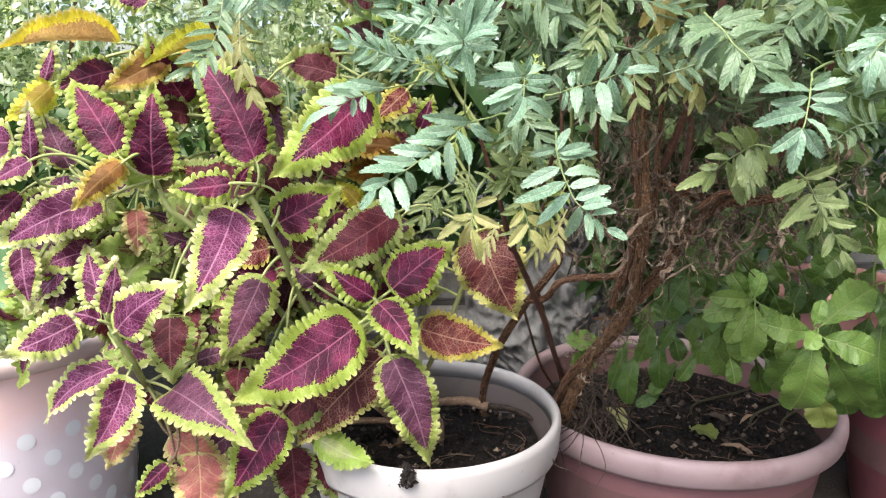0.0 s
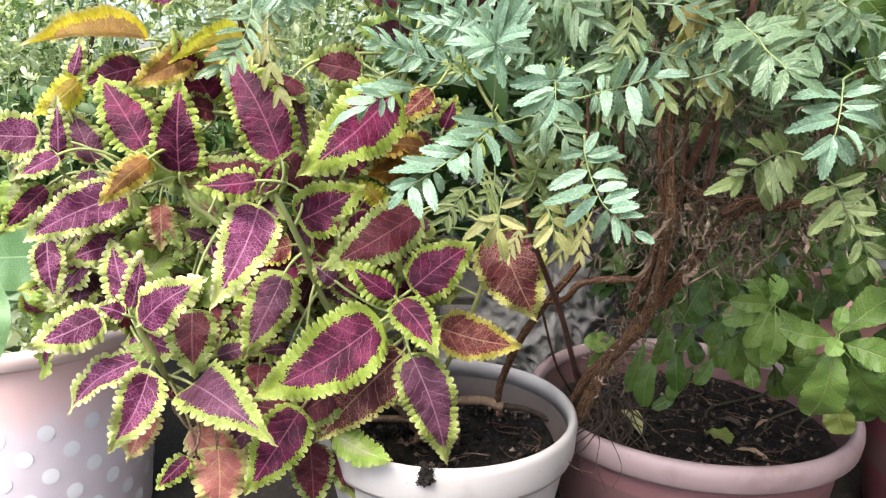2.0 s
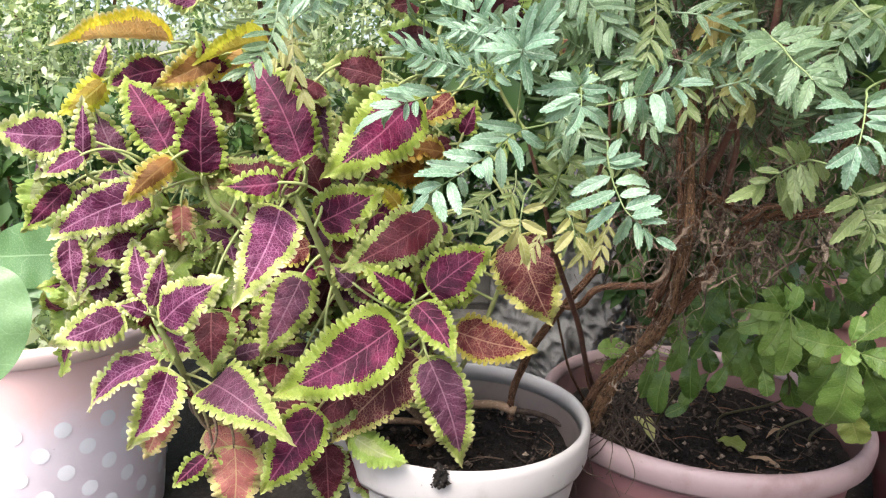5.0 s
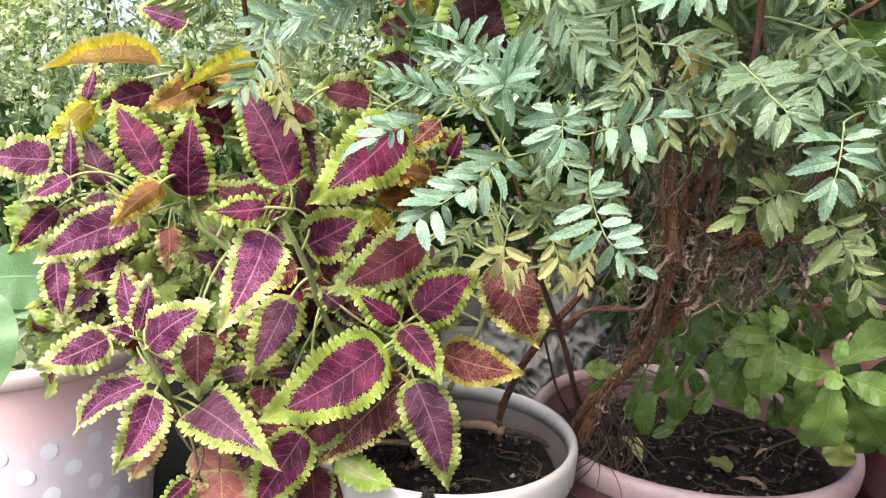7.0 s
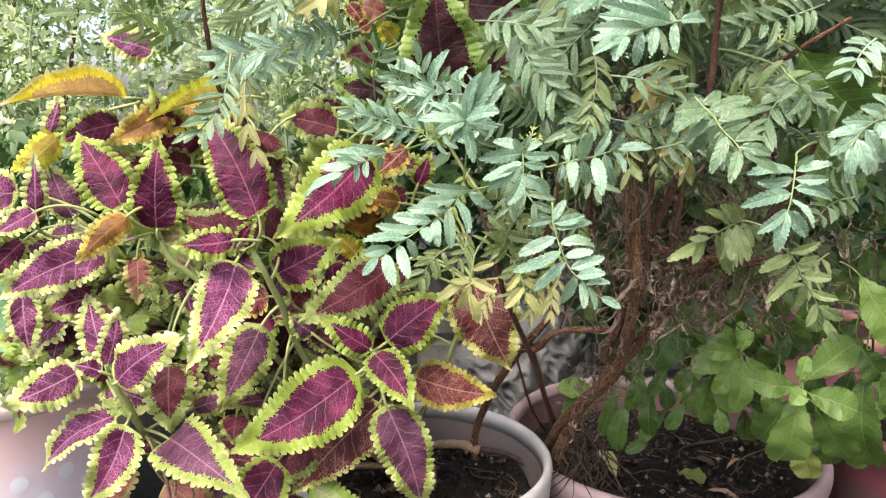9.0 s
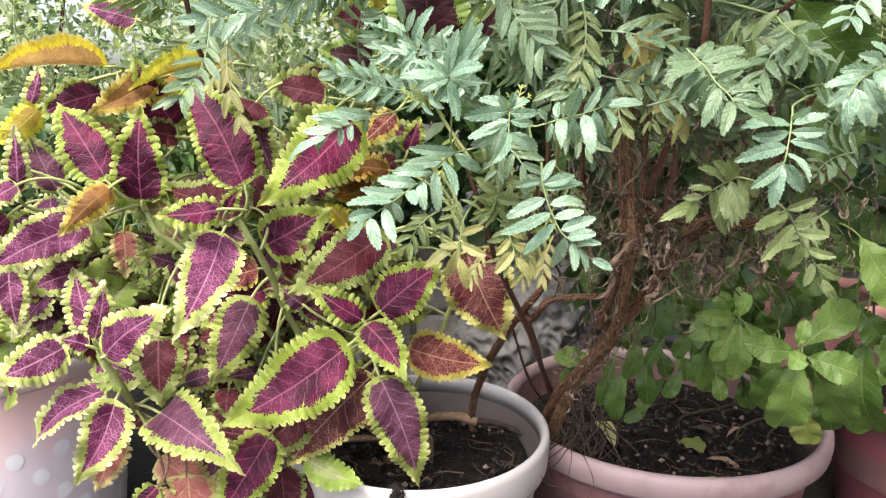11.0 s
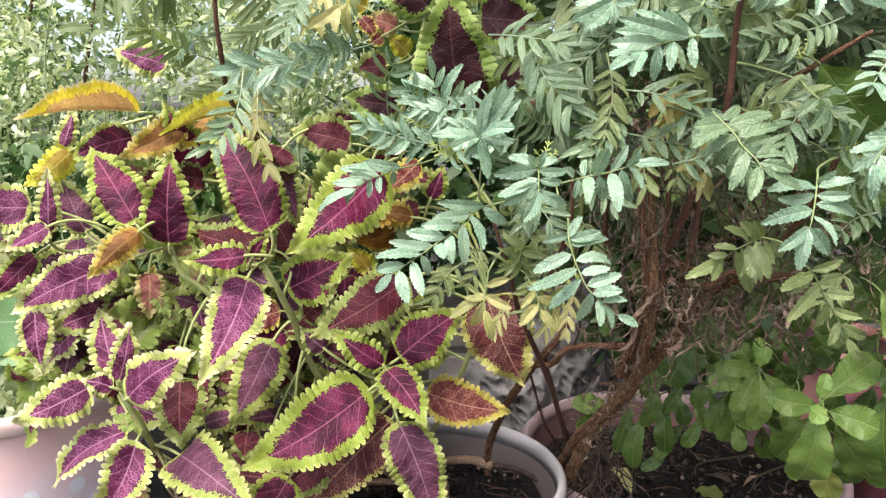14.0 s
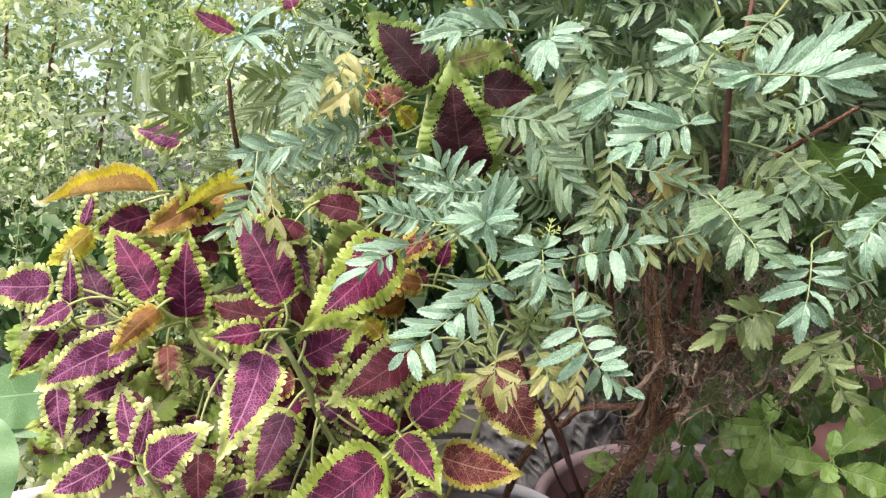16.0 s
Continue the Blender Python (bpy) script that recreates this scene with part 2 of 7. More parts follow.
COLEUS = {
    "a": coleus_material("coleus_purple", (0.044, 0.003, 0.018), (0.118, 0.006, 0.044), (0.36, 0.11, 0.19), (0.245, 0.325, 0.048), (0.42, 0.475, 0.155), 0.175, netting=0.22),
    "v": coleus_material("coleus_violet", (0.085, 0.010, 0.044), (0.155, 0.024, 0.090), (0.46, 0.22, 0.34), (0.385, 0.45, 0.125), (0.60, 0.60, 0.34), 0.17, netting=0.45),
    "b": coleus_material("coleus_dusky", (0.070, 0.020, 0.042), (0.11, 0.030, 0.066), (0.30, 0.17, 0.22), (0.26, 0.325, 0.070), (0.43, 0.43, 0.18), 0.17),
    "d": coleus_material("coleus_maroon", (0.065, 0.008, 0.015), (0.10, 0.014, 0.026), (0.24, 0.09, 0.10), (0.21, 0.27, 0.07), (0.36, 0.38, 0.15), 0.15),
    # maroon kind darkened for the top leaves that stand in shade
    "x": coleus_material("coleus_shaded", (0.028, 0.006, 0.010), (0.048, 0.009, 0.014), (0.13, 0.06, 0.055), (0.22, 0.33, 0.070), (0.38, 0.47, 0.17), 0.20),
    "c": coleus_material("coleus_dull_red", (0.085, 0.016, 0.020), (0.14, 0.030, 0.034), (0.46, 0.29, 0.20), (0.42, 0.42, 0.11), (0.60, 0.55, 0.22), 0.08, netting=0.5),
    "r": coleus_material("coleus_red", (0.12, 0.018, 0.022), (0.20, 0.036, 0.036), (0.50, 0.30, 0.20), (0.46, 0.40, 0.07), (0.64, 0.55, 0.18), 0.08, netting=0.5),
    "p": coleus_material("coleus_pink_faded", (0.38, 0.12, 0.11), (0.45, 0.19, 0.16), (0.55, 0.42, 0.22), (0.48, 0.42, 0.16), (0.60, 0.50, 0.28), 0.12),
    "u": coleus_material("coleus_underside_bronze", (0.22, 0.10, 0.030), (0.29, 0.14, 0.04), (0.36, 0.22, 0.08), (0.42, 0.33, 0.05), (0.60, 0.55, 0.25), 0.16, shine=0.4),
    # dry brown leaf with the amber glow of sun through it in the colour
    "j": coleus_material("coleus_dry_sunlit", (0.16, 0.070, 0.016), (0.36, 0.165, 0.028), (0.46, 0.26, 0.06), (0.50, 0.32, 0.05), (0.58, 0.42, 0.14), 0.10, shine=0.5),
    # underside whose gold includes the glow of sunlight behind the blade
    "w": coleus_material("coleus_underside_backlit", (0.60, 0.35, 0.12), (0.66, 0.42, 0.15), (0.70, 0.52, 0.24), (0.84, 0.69, 0.05), (0.84, 0.79, 0.52), 0.30, shine=0.4),
    "y": coleus_material("coleus_underside_olive", (0.40, 0.29, 0.04), (0.47, 0.41, 0.05), (0.52, 0.46, 0.13), (0.58, 0.57, 0.05), (0.66, 0.64, 0.12), 0.24, shine=0.45),
    "g": coleus_material("coleus_green", (0.16, 0.05, 0.05), (0.18, 0.20, 0.05), (0.32, 0.36, 0.14), (0.22, 0.30, 0.07), (0.38, 0.44, 0.15), 0.5),
    "l": coleus_material("coleus_pale", (0.26, 0.30, 0.13), (0.25, 0.31, 0.10), (0.36, 0.39, 0.21), (0.22, 0.32, 0.06), (0.34, 0.42, 0.12), 0.40),
}


def green_material(name, c1, c2, vein, pitch, slant, vw, rough, shine=0.25, spots=0.0, coat=0.0, relief=0.5):
    m, nt, ns, ln, b = nodes_of(name)
    uv, suv, rand = shifted_uv(nt, "grain")
    rib, side = veins(nt, uv, None, pitch, slant, vw)
    broad = noise_of(nt, suv, 60, 3)
    fine = noise_of(nt, suv, 560, 3)
    col = mixed(nt, step(nt, maths(nt, "ADD", broad, maths(nt, "MULTIPLY", maths(nt, "SUBTRACT", rand, 0.5), 0.5)), 0.25, 0.75), c1, c2)
    col = mixed(nt, maths(nt, "MULTIPLY", step(nt, fine, 0.42, 0.72), 0.45), col, vein)
    col = mixed(nt, maths(nt, "MULTIPLY", maths(nt, "MAXIMUM", rib, maths(nt, "MULTIPLY", side, 0.45)), 0.75), col, vein)
    if spots:
        # pale specks scattered over the blade, as strong as spots
        pale_speck = noise_of(nt, suv, 900, 2)
        col = mixed(nt, maths(nt, "MULTIPLY", step(nt, pale_speck, 0.58, 0.70), spots), col, (0.62, 0.70, 0.66))
    wire(nt, col, b.inputs["Base Color"])
    b.inputs["Roughness"].default_value = rough
    b.inputs["Specular IOR Level"].default_value = 0.5
    b.inputs["Coat Weight"].default_value = coat
    h = maths(nt, "SUBTRACT", maths(nt, "MULTIPLY", fine, 0.6), maths(nt, "MAXIMUM", rib, side))
    bumped(nt, b, h, relief, 0.001)
    through_light(nt, b, col, shine, (1.0, 1.0, 0.6))
    return m


MARIGOLD = {
    "m": green_material("marigold_green", (0.099, 0.188, 0.086), (0.172, 0.275, 0.138), (0.31, 0.41, 0.26), 0.0042, 0.9, 0.0004, 0.36, 0.27, spots=0.3, relief=1.0),
    "z": green_material("marigold_young", (0.28, 0.38, 0.08), (0.38, 0.47, 0.13), (0.46, 0.54, 0.22), 0.004, 0.9, 0.0004, 0.45, 0.35),
    "t": green_material("marigold_olive", (0.13, 0.20, 0.07), (0.20, 0.28, 0.11), (0.31, 0.38, 0.20), 0.004, 0.9, 0.0004, 0.42, 0.4),
    # paler copy for front fronds; the sky's sheen is mixed into its green
    "h": green_material("marigold_sky_lit", (0.158, 0.308, 0.185), (0.265, 0.430, 0.280), (0.48, 0.63, 0.49), 0.0042, 0.9, 0.0004, 0.32, 0.25, spots=0.55, relief=1.0),
    "f": green_material("marigold_pale", (0.14, 0.210, 0.065), (0.22, 0.295, 0.11), (0.34, 0.39, 0.20), 0.0042, 0.9, 0.0004, 0.42, 0.3, relief=0.9),
    # darker copy for rear fronds, coloured as if in shade
    "q": green_material("marigold_shaded", (0.074, 0.130, 0.056), (0.125, 0.195, 0.092), (0.21, 0.28, 0.15), 0.004, 0.9, 0.0004, 0.45, 0.27),
    "e": green_material("marigold_yellow", (0.33, 0.35, 0.10), (0.45, 0.44, 0.17), (0.54, 0.53, 0.28), 0.004, 0.9, 0.0004, 0.5, 0.3),
    "o": green_material("marigold_ochre", (0.26, 0.22, 0.06), (0.40, 0.33, 0.10), (0.46, 0.40, 0.17), 0.004, 0.9, 0.0004, 0.5, 0.35),
}
BASIL = {
    "k": green_material("basil_green", (0.100, 0.195, 0.030), (0.165, 0.270, 0.052), (0.28, 0.37, 0.12), 0.0105, 0.6, 0.0008, 0.46, 0.25, relief=0.9),
    # darker copy for inner and rear leaves, with their shade in the colour
    "s": green_material("basil_shaded", (0.040, 0.098, 0.013), (0.080, 0.150, 0.024), (0.15, 0.22, 0.055), 0.0105, 0.6, 0.0008, 0.48, 0.22, relief=0.9),
    "n": green_material("basil_young", (0.17, 0.32, 0.06), (0.24, 0.40, 0.09), (0.34, 0.48, 0.15), 0.007, 0.6, 0.0006, 0.42, 0.3, relief=0.7),
    "o": green_material("basil_yellowing", (0.17, 0.22, 0.04), (0.25, 0.27, 0.07), (0.34, 0.35, 0.13), 0.008, 0.6, 0.0006, 0.5, 0.3, relief=0.7),
}
TARO = green_material("taro_green", (0.12, 0.25, 0.095), (0.17, 0.32, 0.135), (0.28, 0.44, 0.23), 0.035, 0.5, 0.0012, 0.38, 0.3, relief=0.25)


def rough_material(name, c1, c2, c3, scale, rough=0.85, relief=0.6, distance=0.002, fine_scale=None, stretch=(1, 1, 1)):
    m, nt, ns, ln, b = nodes_of(name)
    co = ns.new("ShaderNodeTexCoord")
    mp = ns.new("ShaderNodeMapping")
    mp.inputs["Scale"].default_value = stretch
    wire(nt, co.outputs["Object"], mp.inputs[0])
    big = noise_of(nt, mp.outputs[0], scale, 4)
    small = noise_of(nt, mp.outputs[0], fine_scale or scale * 9, 4, 0.65)
    col = mixed(nt, step(nt, big, 0.3, 0.7), c1, c2)
    col = mixed(nt, step(nt, small, 0.5, 0.75), col, c3)
    wire(nt, col, b.inputs["Base Color"])
    b.inputs["Roughness"].default_value = rough
    b.inputs["Specular IOR Level"].default_value = 0.3
    bumped(nt, b, maths(nt, "ADD", big, small), relief, distance)
    return m


def bark_material(name, dark, mid, pale):
    """Furrowed bark; the grain map runs round the stem and along it."""
    m, nt, ns, ln, b = nodes_of(name)
    uv = ns.new("ShaderNodeUVMap")
    uv.uv_map = "grain"
    mp = ns.new("ShaderNodeMapping")
    mp.inputs["Scale"].default_value = (11, 60, 1)
    wire(nt, uv.outputs[0], mp.inputs[0])
    furrow = noise_of(nt, mp.outputs[0], 1.0, 5, 0.65)
    mp2 = ns.new("ShaderNodeMapping")
    mp2.inputs["Scale"].default_value = (26, 330, 1)
    wire(nt, uv.outputs[0], mp2.inputs[0])
    fleck = noise_of(nt, mp2.outputs[0], 1.0, 3, 0.6)
    col = mixed(nt, step(nt, furrow, 0.36, 0.58), dark, mid)
    col = mixed(nt, step(nt, fleck, 0.56, 0.68), col, pale)
    col = mixed(nt, maths(nt, "MULTIPLY", maths(nt, "SUBTRACT", 1.0, step(nt, fleck, 0.30, 0.42)), 0.8), col, tuple(c * 0.4 for c in dark))
    wire(nt, col, b.inputs["Base Color"])
    b.inputs["Roughness"].default_value = 0.85
    b.inputs["Specular IOR Level"].default_value = 0.25
    bumped(nt, b, maths(nt, "ADD", furrow, maths(nt, "MULTIPLY", fleck, 0.5)), 1.0, 0.003)
    return m


BARK = bark_material("woody_stem", (0.045, 0.024, 0.015), (0.20, 0.100, 0.055), (0.42, 0.28, 0.19))
OCHRE_STEM = bark_material("ochre_stem", (0.050, 0.027, 0.015), (0.20, 0.110, 0.055), (0.40, 0.27, 0.17))
RED_STEM = rough_material("reddish_stem", (0.075, 0.030, 0.025), (0.12, 0.055, 0.038), (0.16, 0.12, 0.07), 30, 0.55, 0.2, 0.0006)
GREEN_STEM = rough_material("green_stem", (0.16, 0.20, 0.06), (0.22, 0.25, 0.09), (0.26, 0.21, 0.12), 30, 0.5, 0.2, 0.0006)
LEAF_RIB = rough_material("leaf_rib_green", (0.17, 0.24, 0.09), (0.24, 0.31, 0.13), (0.30, 0.34, 0.18), 40, 0.5, 0.2, 0.0004)
BASIL_STEM = rough_material("dark_green_stem", (0.045, 0.042, 0.020), (0.075, 0.070, 0.034), (0.12, 0.10, 0.06), 40, 0.6, 0.2, 0.0005)


def stem_material(name, green, green2, wood, wood2):
    """A soft green stem that turns woody towards its foot."""
    m, nt, ns, ln, b = nodes_of(name)
    geo = ns.new("ShaderNodeNewGeometry")
    sep = ns.new("ShaderNodeSeparateXYZ")
    wire(nt, geo.outputs["Position"], sep.inputs[0])
    big = noise_of(nt, geo.outputs["Position"], 45, 3)
    small = noise_of(nt, geo.outputs["Position"], 400, 3)
    up = step(nt, maths(nt, "ADD", sep.outputs[2], maths(nt, "MULTIPLY", maths(nt, "SUBTRACT", big, 0.5), 0.12)), 0.27, 0.38)
    col = mixed(nt, up, mixed(nt, step(nt, small, 0.4, 0.65), wood, wood2), mixed(nt, step(nt, big, 0.35, 0.65), green, green2))
    wire(nt, col, b.inputs["Base Color"])
    b.inputs["Roughness"].default_value = 0.55
    bumped(nt, b, small, 0.25, 0.0006)
    return m


COLEUS_STEM = stem_material("coleus_stem", (0.27, 0.33, 0.105), (0.37, 0.42, 0.17), (0.10, 0.062, 0.038), (0.22, 0.145, 0.09))
DRY = rough_material("withered_leaf", (0.050, 0.034, 0.024), (0.145, 0.102, 0.070), (0.36, 0.285, 0.21), 110, 0.9, 0.6, 0.001)
PALE_DRY = rough_material("pale_withered_leaf", (0.12, 0.088, 0.064), (0.28, 0.22, 0.165), (0.50, 0.42, 0.33), 110, 0.9, 0.6, 0.001)
SOIL = rough_material("dark_soil", (0.007, 0.0055, 0.005), (0.015, 0.0115, 0.009), (0.045, 0.035, 0.028), 40, 0.95, 1.0, 0.004)
TWIG = rough_material("twig", (0.034, 0.024, 0.017), (0.066, 0.047, 0.036), (0.16, 0.125, 0.097), 70, 0.9, 0.5, 0.001)
CUT_WOOD = rough_material("cut_twig", (0.20, 0.125, 0.075), (0.30, 0.20, 0.125), (0.48, 0.36, 0.25), 50, 0.8, 0.5, 0.001, stretch=(0.3, 1, 1))


def plastic(name, c, dirt, rough=0.38, dirt_amount=0.5):
    m, nt, ns, ln, b = nodes_of(name)
    co = ns.new("ShaderNodeTexCoord")
    big = noise_of(nt, co.outputs["Object"], 14, 5, 0.6)
    small = noise_of(nt, co.outputs["Object"], 160, 4, 0.7)
    smear = maths(nt, "MULTIPLY", step(nt, big, 0.48, 0.75), dirt_amount)
    speck = maths(nt, "MULTIPLY", step(nt, small, 0.655, 0.72), 0.65)
    col = mixed(nt, smear, c, dirt)
    col = mixed(nt, speck, col, dirt)
    wire(nt, col, b.inputs["Base Color"])
    wire(nt, maths(nt, "ADD", rough, maths(nt, "MULTIPLY", big, 0.25)), b.inputs["Roughness"])
    bumped(nt, b, small, 0.08, 0.0006)
    return m


WHITE_POT = plastic("white_plastic", (0.44, 0.43, 0.42), (0.25, 0.22, 0.20), dirt_amount=0.6)
PINK_POT = plastic("dusty_pink_plastic", (0.205, 0.100, 0.105), (0.13, 0.075, 0.075))
PALE_PINK = plastic("pale_pink_plastic", (0.29, 0.215, 0.22), (0.17, 0.11, 0.11), dirt_amount=0.75)
SALMON_POT = plastic("salmon_plastic", (0.44, 0.22, 0.195), (0.30, 0.16, 0.145))
# inner walls: soil stain, plus the shade inside the pot as darker base colour
SHADED_STAINED_WHITE = plastic("soil_stained_shaded_white_plastic", (0.155, 0.130, 0.118), (0.060, 0.048, 0.040), dirt_amount=0.85)
SHADED_STAINED_PINK = plastic("soil_stained_shaded_pink_plastic", (0.15, 0.080, 0.078), (0.065, 0.046, 0.040), dirt_amount=0.85)
ROSE_POT = plastic("rose_plastic", (0.19, 0.062, 0.075), (0.13, 0.055, 0.055))


def faded_plastic(name, low, high, dirt):
    """Plastic that fades upwards from one colour into another, in uneven clouds."""
    m, nt, ns, ln, b = nodes_of(name)
    co = ns.new("ShaderNodeTexCoord")
    sep = ns.new("ShaderNodeSeparateXYZ")
    wire(nt, co.outputs["Object"], sep.inputs[0])
    big = noise_of(nt, co.outputs["Object"], 16, 4, 0.6)
    small = noise_of(nt, co.outputs["Object"], 170, 4, 0.7)
    up = maths(nt, "ADD", sep.outputs[2], maths(nt, "MULTIPLY", maths(nt, "SUBTRACT", big, 0.5), 0.10))
    col = mixed(nt, step(nt, up, 0.17, 0.27), low, high)
    col = mixed(nt, maths(nt, "MULTIPLY", step(nt, small, 0.68, 0.74), 0.5), col, dirt)
    wire(nt, col, b.inputs["Base Color"])
    wire(nt, maths(nt, "ADD", 0.34, maths(nt, "MULTIPLY", big, 0.25)), b.inputs["Roughness"])
    bumped(nt, b, small, 0.06, 0.0006)
    return m


MAUVE_POT = faded_plastic("blush_to_mauve_plastic", (0.87, 0.79, 0.84), (0.88, 0.62, 0.60), (0.45, 0.36, 0.36))
RIM_PINK = plastic("blush_plastic", (0.84, 0.66, 0.64), (0.68, 0.50, 0.47), dirt_amount=0.25)
DOT = plastic("white_print", (0.86, 0.87, 0.90), (0.60, 0.56, 0.56), dirt_amount=0.2)
GROUND = rough_material("dark_ground", (0.028, 0.023, 0.019), (0.045, 0.038, 0.030), (0.07, 0.06, 0.048), 6, 0.95, 0.6, 0.01, 90)
SHEET = rough_material("grey_plastic_sheet", (0.25, 0.25, 0.25), (0.31, 0.31, 0.305), (0.19, 0.185, 0.18), 14, 0.35, 0.6, 0.006)
BLOCK = rough_material("grey_brick", (0.34, 0.32, 0.30), (0.44, 0.42, 0.39), (0.25, 0.235, 0.22), 25, 0.92, 0.7, 0.003)
MORTAR = rough_material("mortar", (0.14, 0.13, 0.12), (0.18, 0.17, 0.155), (0.11, 0.10, 0.09), 40, 0.95, 0.6, 0.002)

# ---- ground ----
g = Geo()
N = 40
coords = [math.copysign(abs(k / 20) ** 3 * 400, k) for k in range(-20, 21)]
for i, yy in enumerate(coords):
    for j, xx in enumerate(coords):
        g.add((xx, yy, 0.006 * noise.noise(Vector((xx * 5, yy * 5, 0)))), (xx, yy))
for i in range(N):
    for j in range(N):
        a = i * (N + 1) + j
        g.f.append((a, a + 1, a + N + 2, a + N + 1))
ground = part("ground", g, GROUND, None, origin=(0, 0, 0))
tagged(ground, "dark bare earth beneath the flower pots", "ground", kind="structure")


# unseen plain wall added beside the pots to block light from the right
PLASTER = rough_material("weathered_plaster", (0.30, 0.28, 0.25), (0.38, 0.36, 0.32), (0.24, 0.22, 0.20), 3, 0.9, 0.3, 0.003, 60)


def slab(name, lo, hi, label):
    g = Geo()
    for z in (lo[2], hi[2]):
        for x, y in ((lo[0], lo[1]), (hi[0], lo[1]), (hi[0], hi[1]), (lo[0], hi[1])):
            g.add((x, y, z))
    g.f += [(0, 3, 2, 1), (4, 5, 6, 7), (0, 1, 5, 4), (1, 2, 6, 5), (2, 3, 7, 6), (3, 0, 4, 7)]
    tagged(part(name, g, PLASTER, None, smooth=False), label, "wall", kind="structure")


slab("wall_east", (1.15, -2.6, 0), (1.35, 1.25, 3.0), "unseen weathered plaster wall added to shade the pots")

# ---- pots ----
def lathe(profile, centre, sides=96, wobble=0.0, closed=True):
    """A surface turned round the vertical through centre; profile: (radius, height)."""
    g = Geo()
    rings = []
    for r, z in profile:
        ring = []
        for k in range(sides):
            w = 2 * math.pi * k / sides
            rr = r * (1 + wobble * math.sin(2 * w + 0.7))
            ring.append(g.add((centre[0] + rr * math.cos(w), centre[1] + rr * math.sin(w), centre[2] + z), (w, z)))
        rings.append(ring)
    for a, b in zip(rings, rings[1:]):
        for k in range(sides):
            g.f.append((a[k], a[(k + 1) % sides], b[(k + 1) % sides], b[k]))
    if closed:
        g.f.append(tuple(rings[0][::-1]))
    return g


def soil_mound(parent, centre, radius, z, seed):
    rnd = random.Random(seed)
    g = Geo()
    rings, sides = 26, 72
    centre_id = g.add((centre[0], centre[1], z + 0.006))
    last = None
    for i in range(1, rings + 1):
        r = radius * i / rings
        ring = []
        for k in range(sides):
            w = 2 * math.pi * k / sides
            x, y = centre[0] + r * math.cos(w), centre[1] + r * math.sin(w)
            h = 0.010 * noise.noise(Vector((x * 22, y * 22, seed))) + 0.006 * noise.noise(Vector((x * 80, y * 80, seed))) + 0.003 * (rnd.random() - 0.5)
            ring.append(g.add((x, y, z + h), (x, y)))
        for k in range(sides):
            if last is None:
                g.f.append((centre_id, ring[k], ring[(k + 1) % sides]))
            else:
                g.f.append((last[k], ring[k], ring[(k + 1) % sides], last[(k + 1) % sides]))
        last = ring
    return part("soil", g, SOIL, parent, "dark crumbly potting soil", origin=(centre[0], centre[1], z))


def flower_pot(at, rim_r, height, base_r, body_mat, rim_mat, label, soil_drop=0.055, lip=0.036, seed=1, inner_mat=None, wall=0.016):
    inner_mat = inner_mat or SHADED_STAINED_PINK
    pot = holder("flower_pot", at, label, "flower pot", "flower pots in a row")
    x, y, z0 = at
    inner = rim_r - wall
    body_top = rim_r - wall
    prof = [(base_r, 0.0), (base_r + 0.004, 0.006), (base_r + (body_top - base_r) * 0.5, height * 0.45), (body_top - 0.003, height - lip - 0.012), (body_top - 0.003, height - lip - 0.004),
            (body_top, height - lip + 0.004), (body_top, height - 0.02)]
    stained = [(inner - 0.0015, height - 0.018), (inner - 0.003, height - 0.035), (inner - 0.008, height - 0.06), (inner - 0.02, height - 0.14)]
    part("inner_wall", lathe(stained, at, closed=False), inner_mat, pot, "inner wall stained by soil and darkened for shade", origin=at)
    part("body", lathe(prof, at), body_mat, pot, origin=at, crisp=50)
    e = wall / 0.016
    rim = [(body_top + 0.0015, height - lip), (rim_r - 0.006 * e, height - lip - 0.001), (rim_r - 0.001, height - lip + 0.005), (rim_r + 0.001, height - 0.016 * e), (rim_r, height - 0.007 * e), (rim_r - 0.005 * e, height - 0.001 * e),
           (rim_r - 0.010 * e, height), (inner + 0.001 * e, height - 0.004 * e), (inner - 0.001, height - 0.012 * e), (inner - 0.002, height - 0.024), (body_top + 0.0015, height - 0.022)]
    part("rim", lathe(rim, at, closed=False), rim_mat, pot, "rounded rolled rim", origin=at)
    soil_mound(pot, at, inner - 0.011, z0 + height - soil_drop, seed)
    return pot


flower_pot((-0.012, 0.862, 0), 0.163, 0.255, 0.115, WHITE_POT, WHITE_POT, "white plastic flower pot with a wide rim and dark soil", seed=3, inner_mat=SHADED_STAINED_WHITE, wall=0.009, lip=0.046)
flower_pot((0.343, 1.017, 0), 0.232, 0.215, 0.17, PINK_POT, PALE_PINK, "dusty pink plastic flower pot with a pale rolled rim", seed=5)
flower_pot((0.795, 1.02, 0), 0.20, 0.24, 0.14, ROSE_POT, ROSE_POT, "rose red plastic flower pot beside the pink one", seed=7)
flower_pot((0.725, 1.32, 0), 0.13, 0.30, 0.10, SALMON_POT, SALMON_POT, "salmon pink plastic flower pot behind the leaves", seed=9)

# polka-dot planter
AT = Vector((-0.63, 1.0, 0))
planter = holder("planter", AT, "tall blush pink planter with printed white dots", "planter", "flower pots in a row")
part("body", lathe([(0.150, 0), (0.155, 0.006), (0.179, 0.285), (0.179, 0.31), (0.170, 0.31), (0.165, 0.24)], AT), MAUVE_POT, planter, origin=AT, crisp=40)
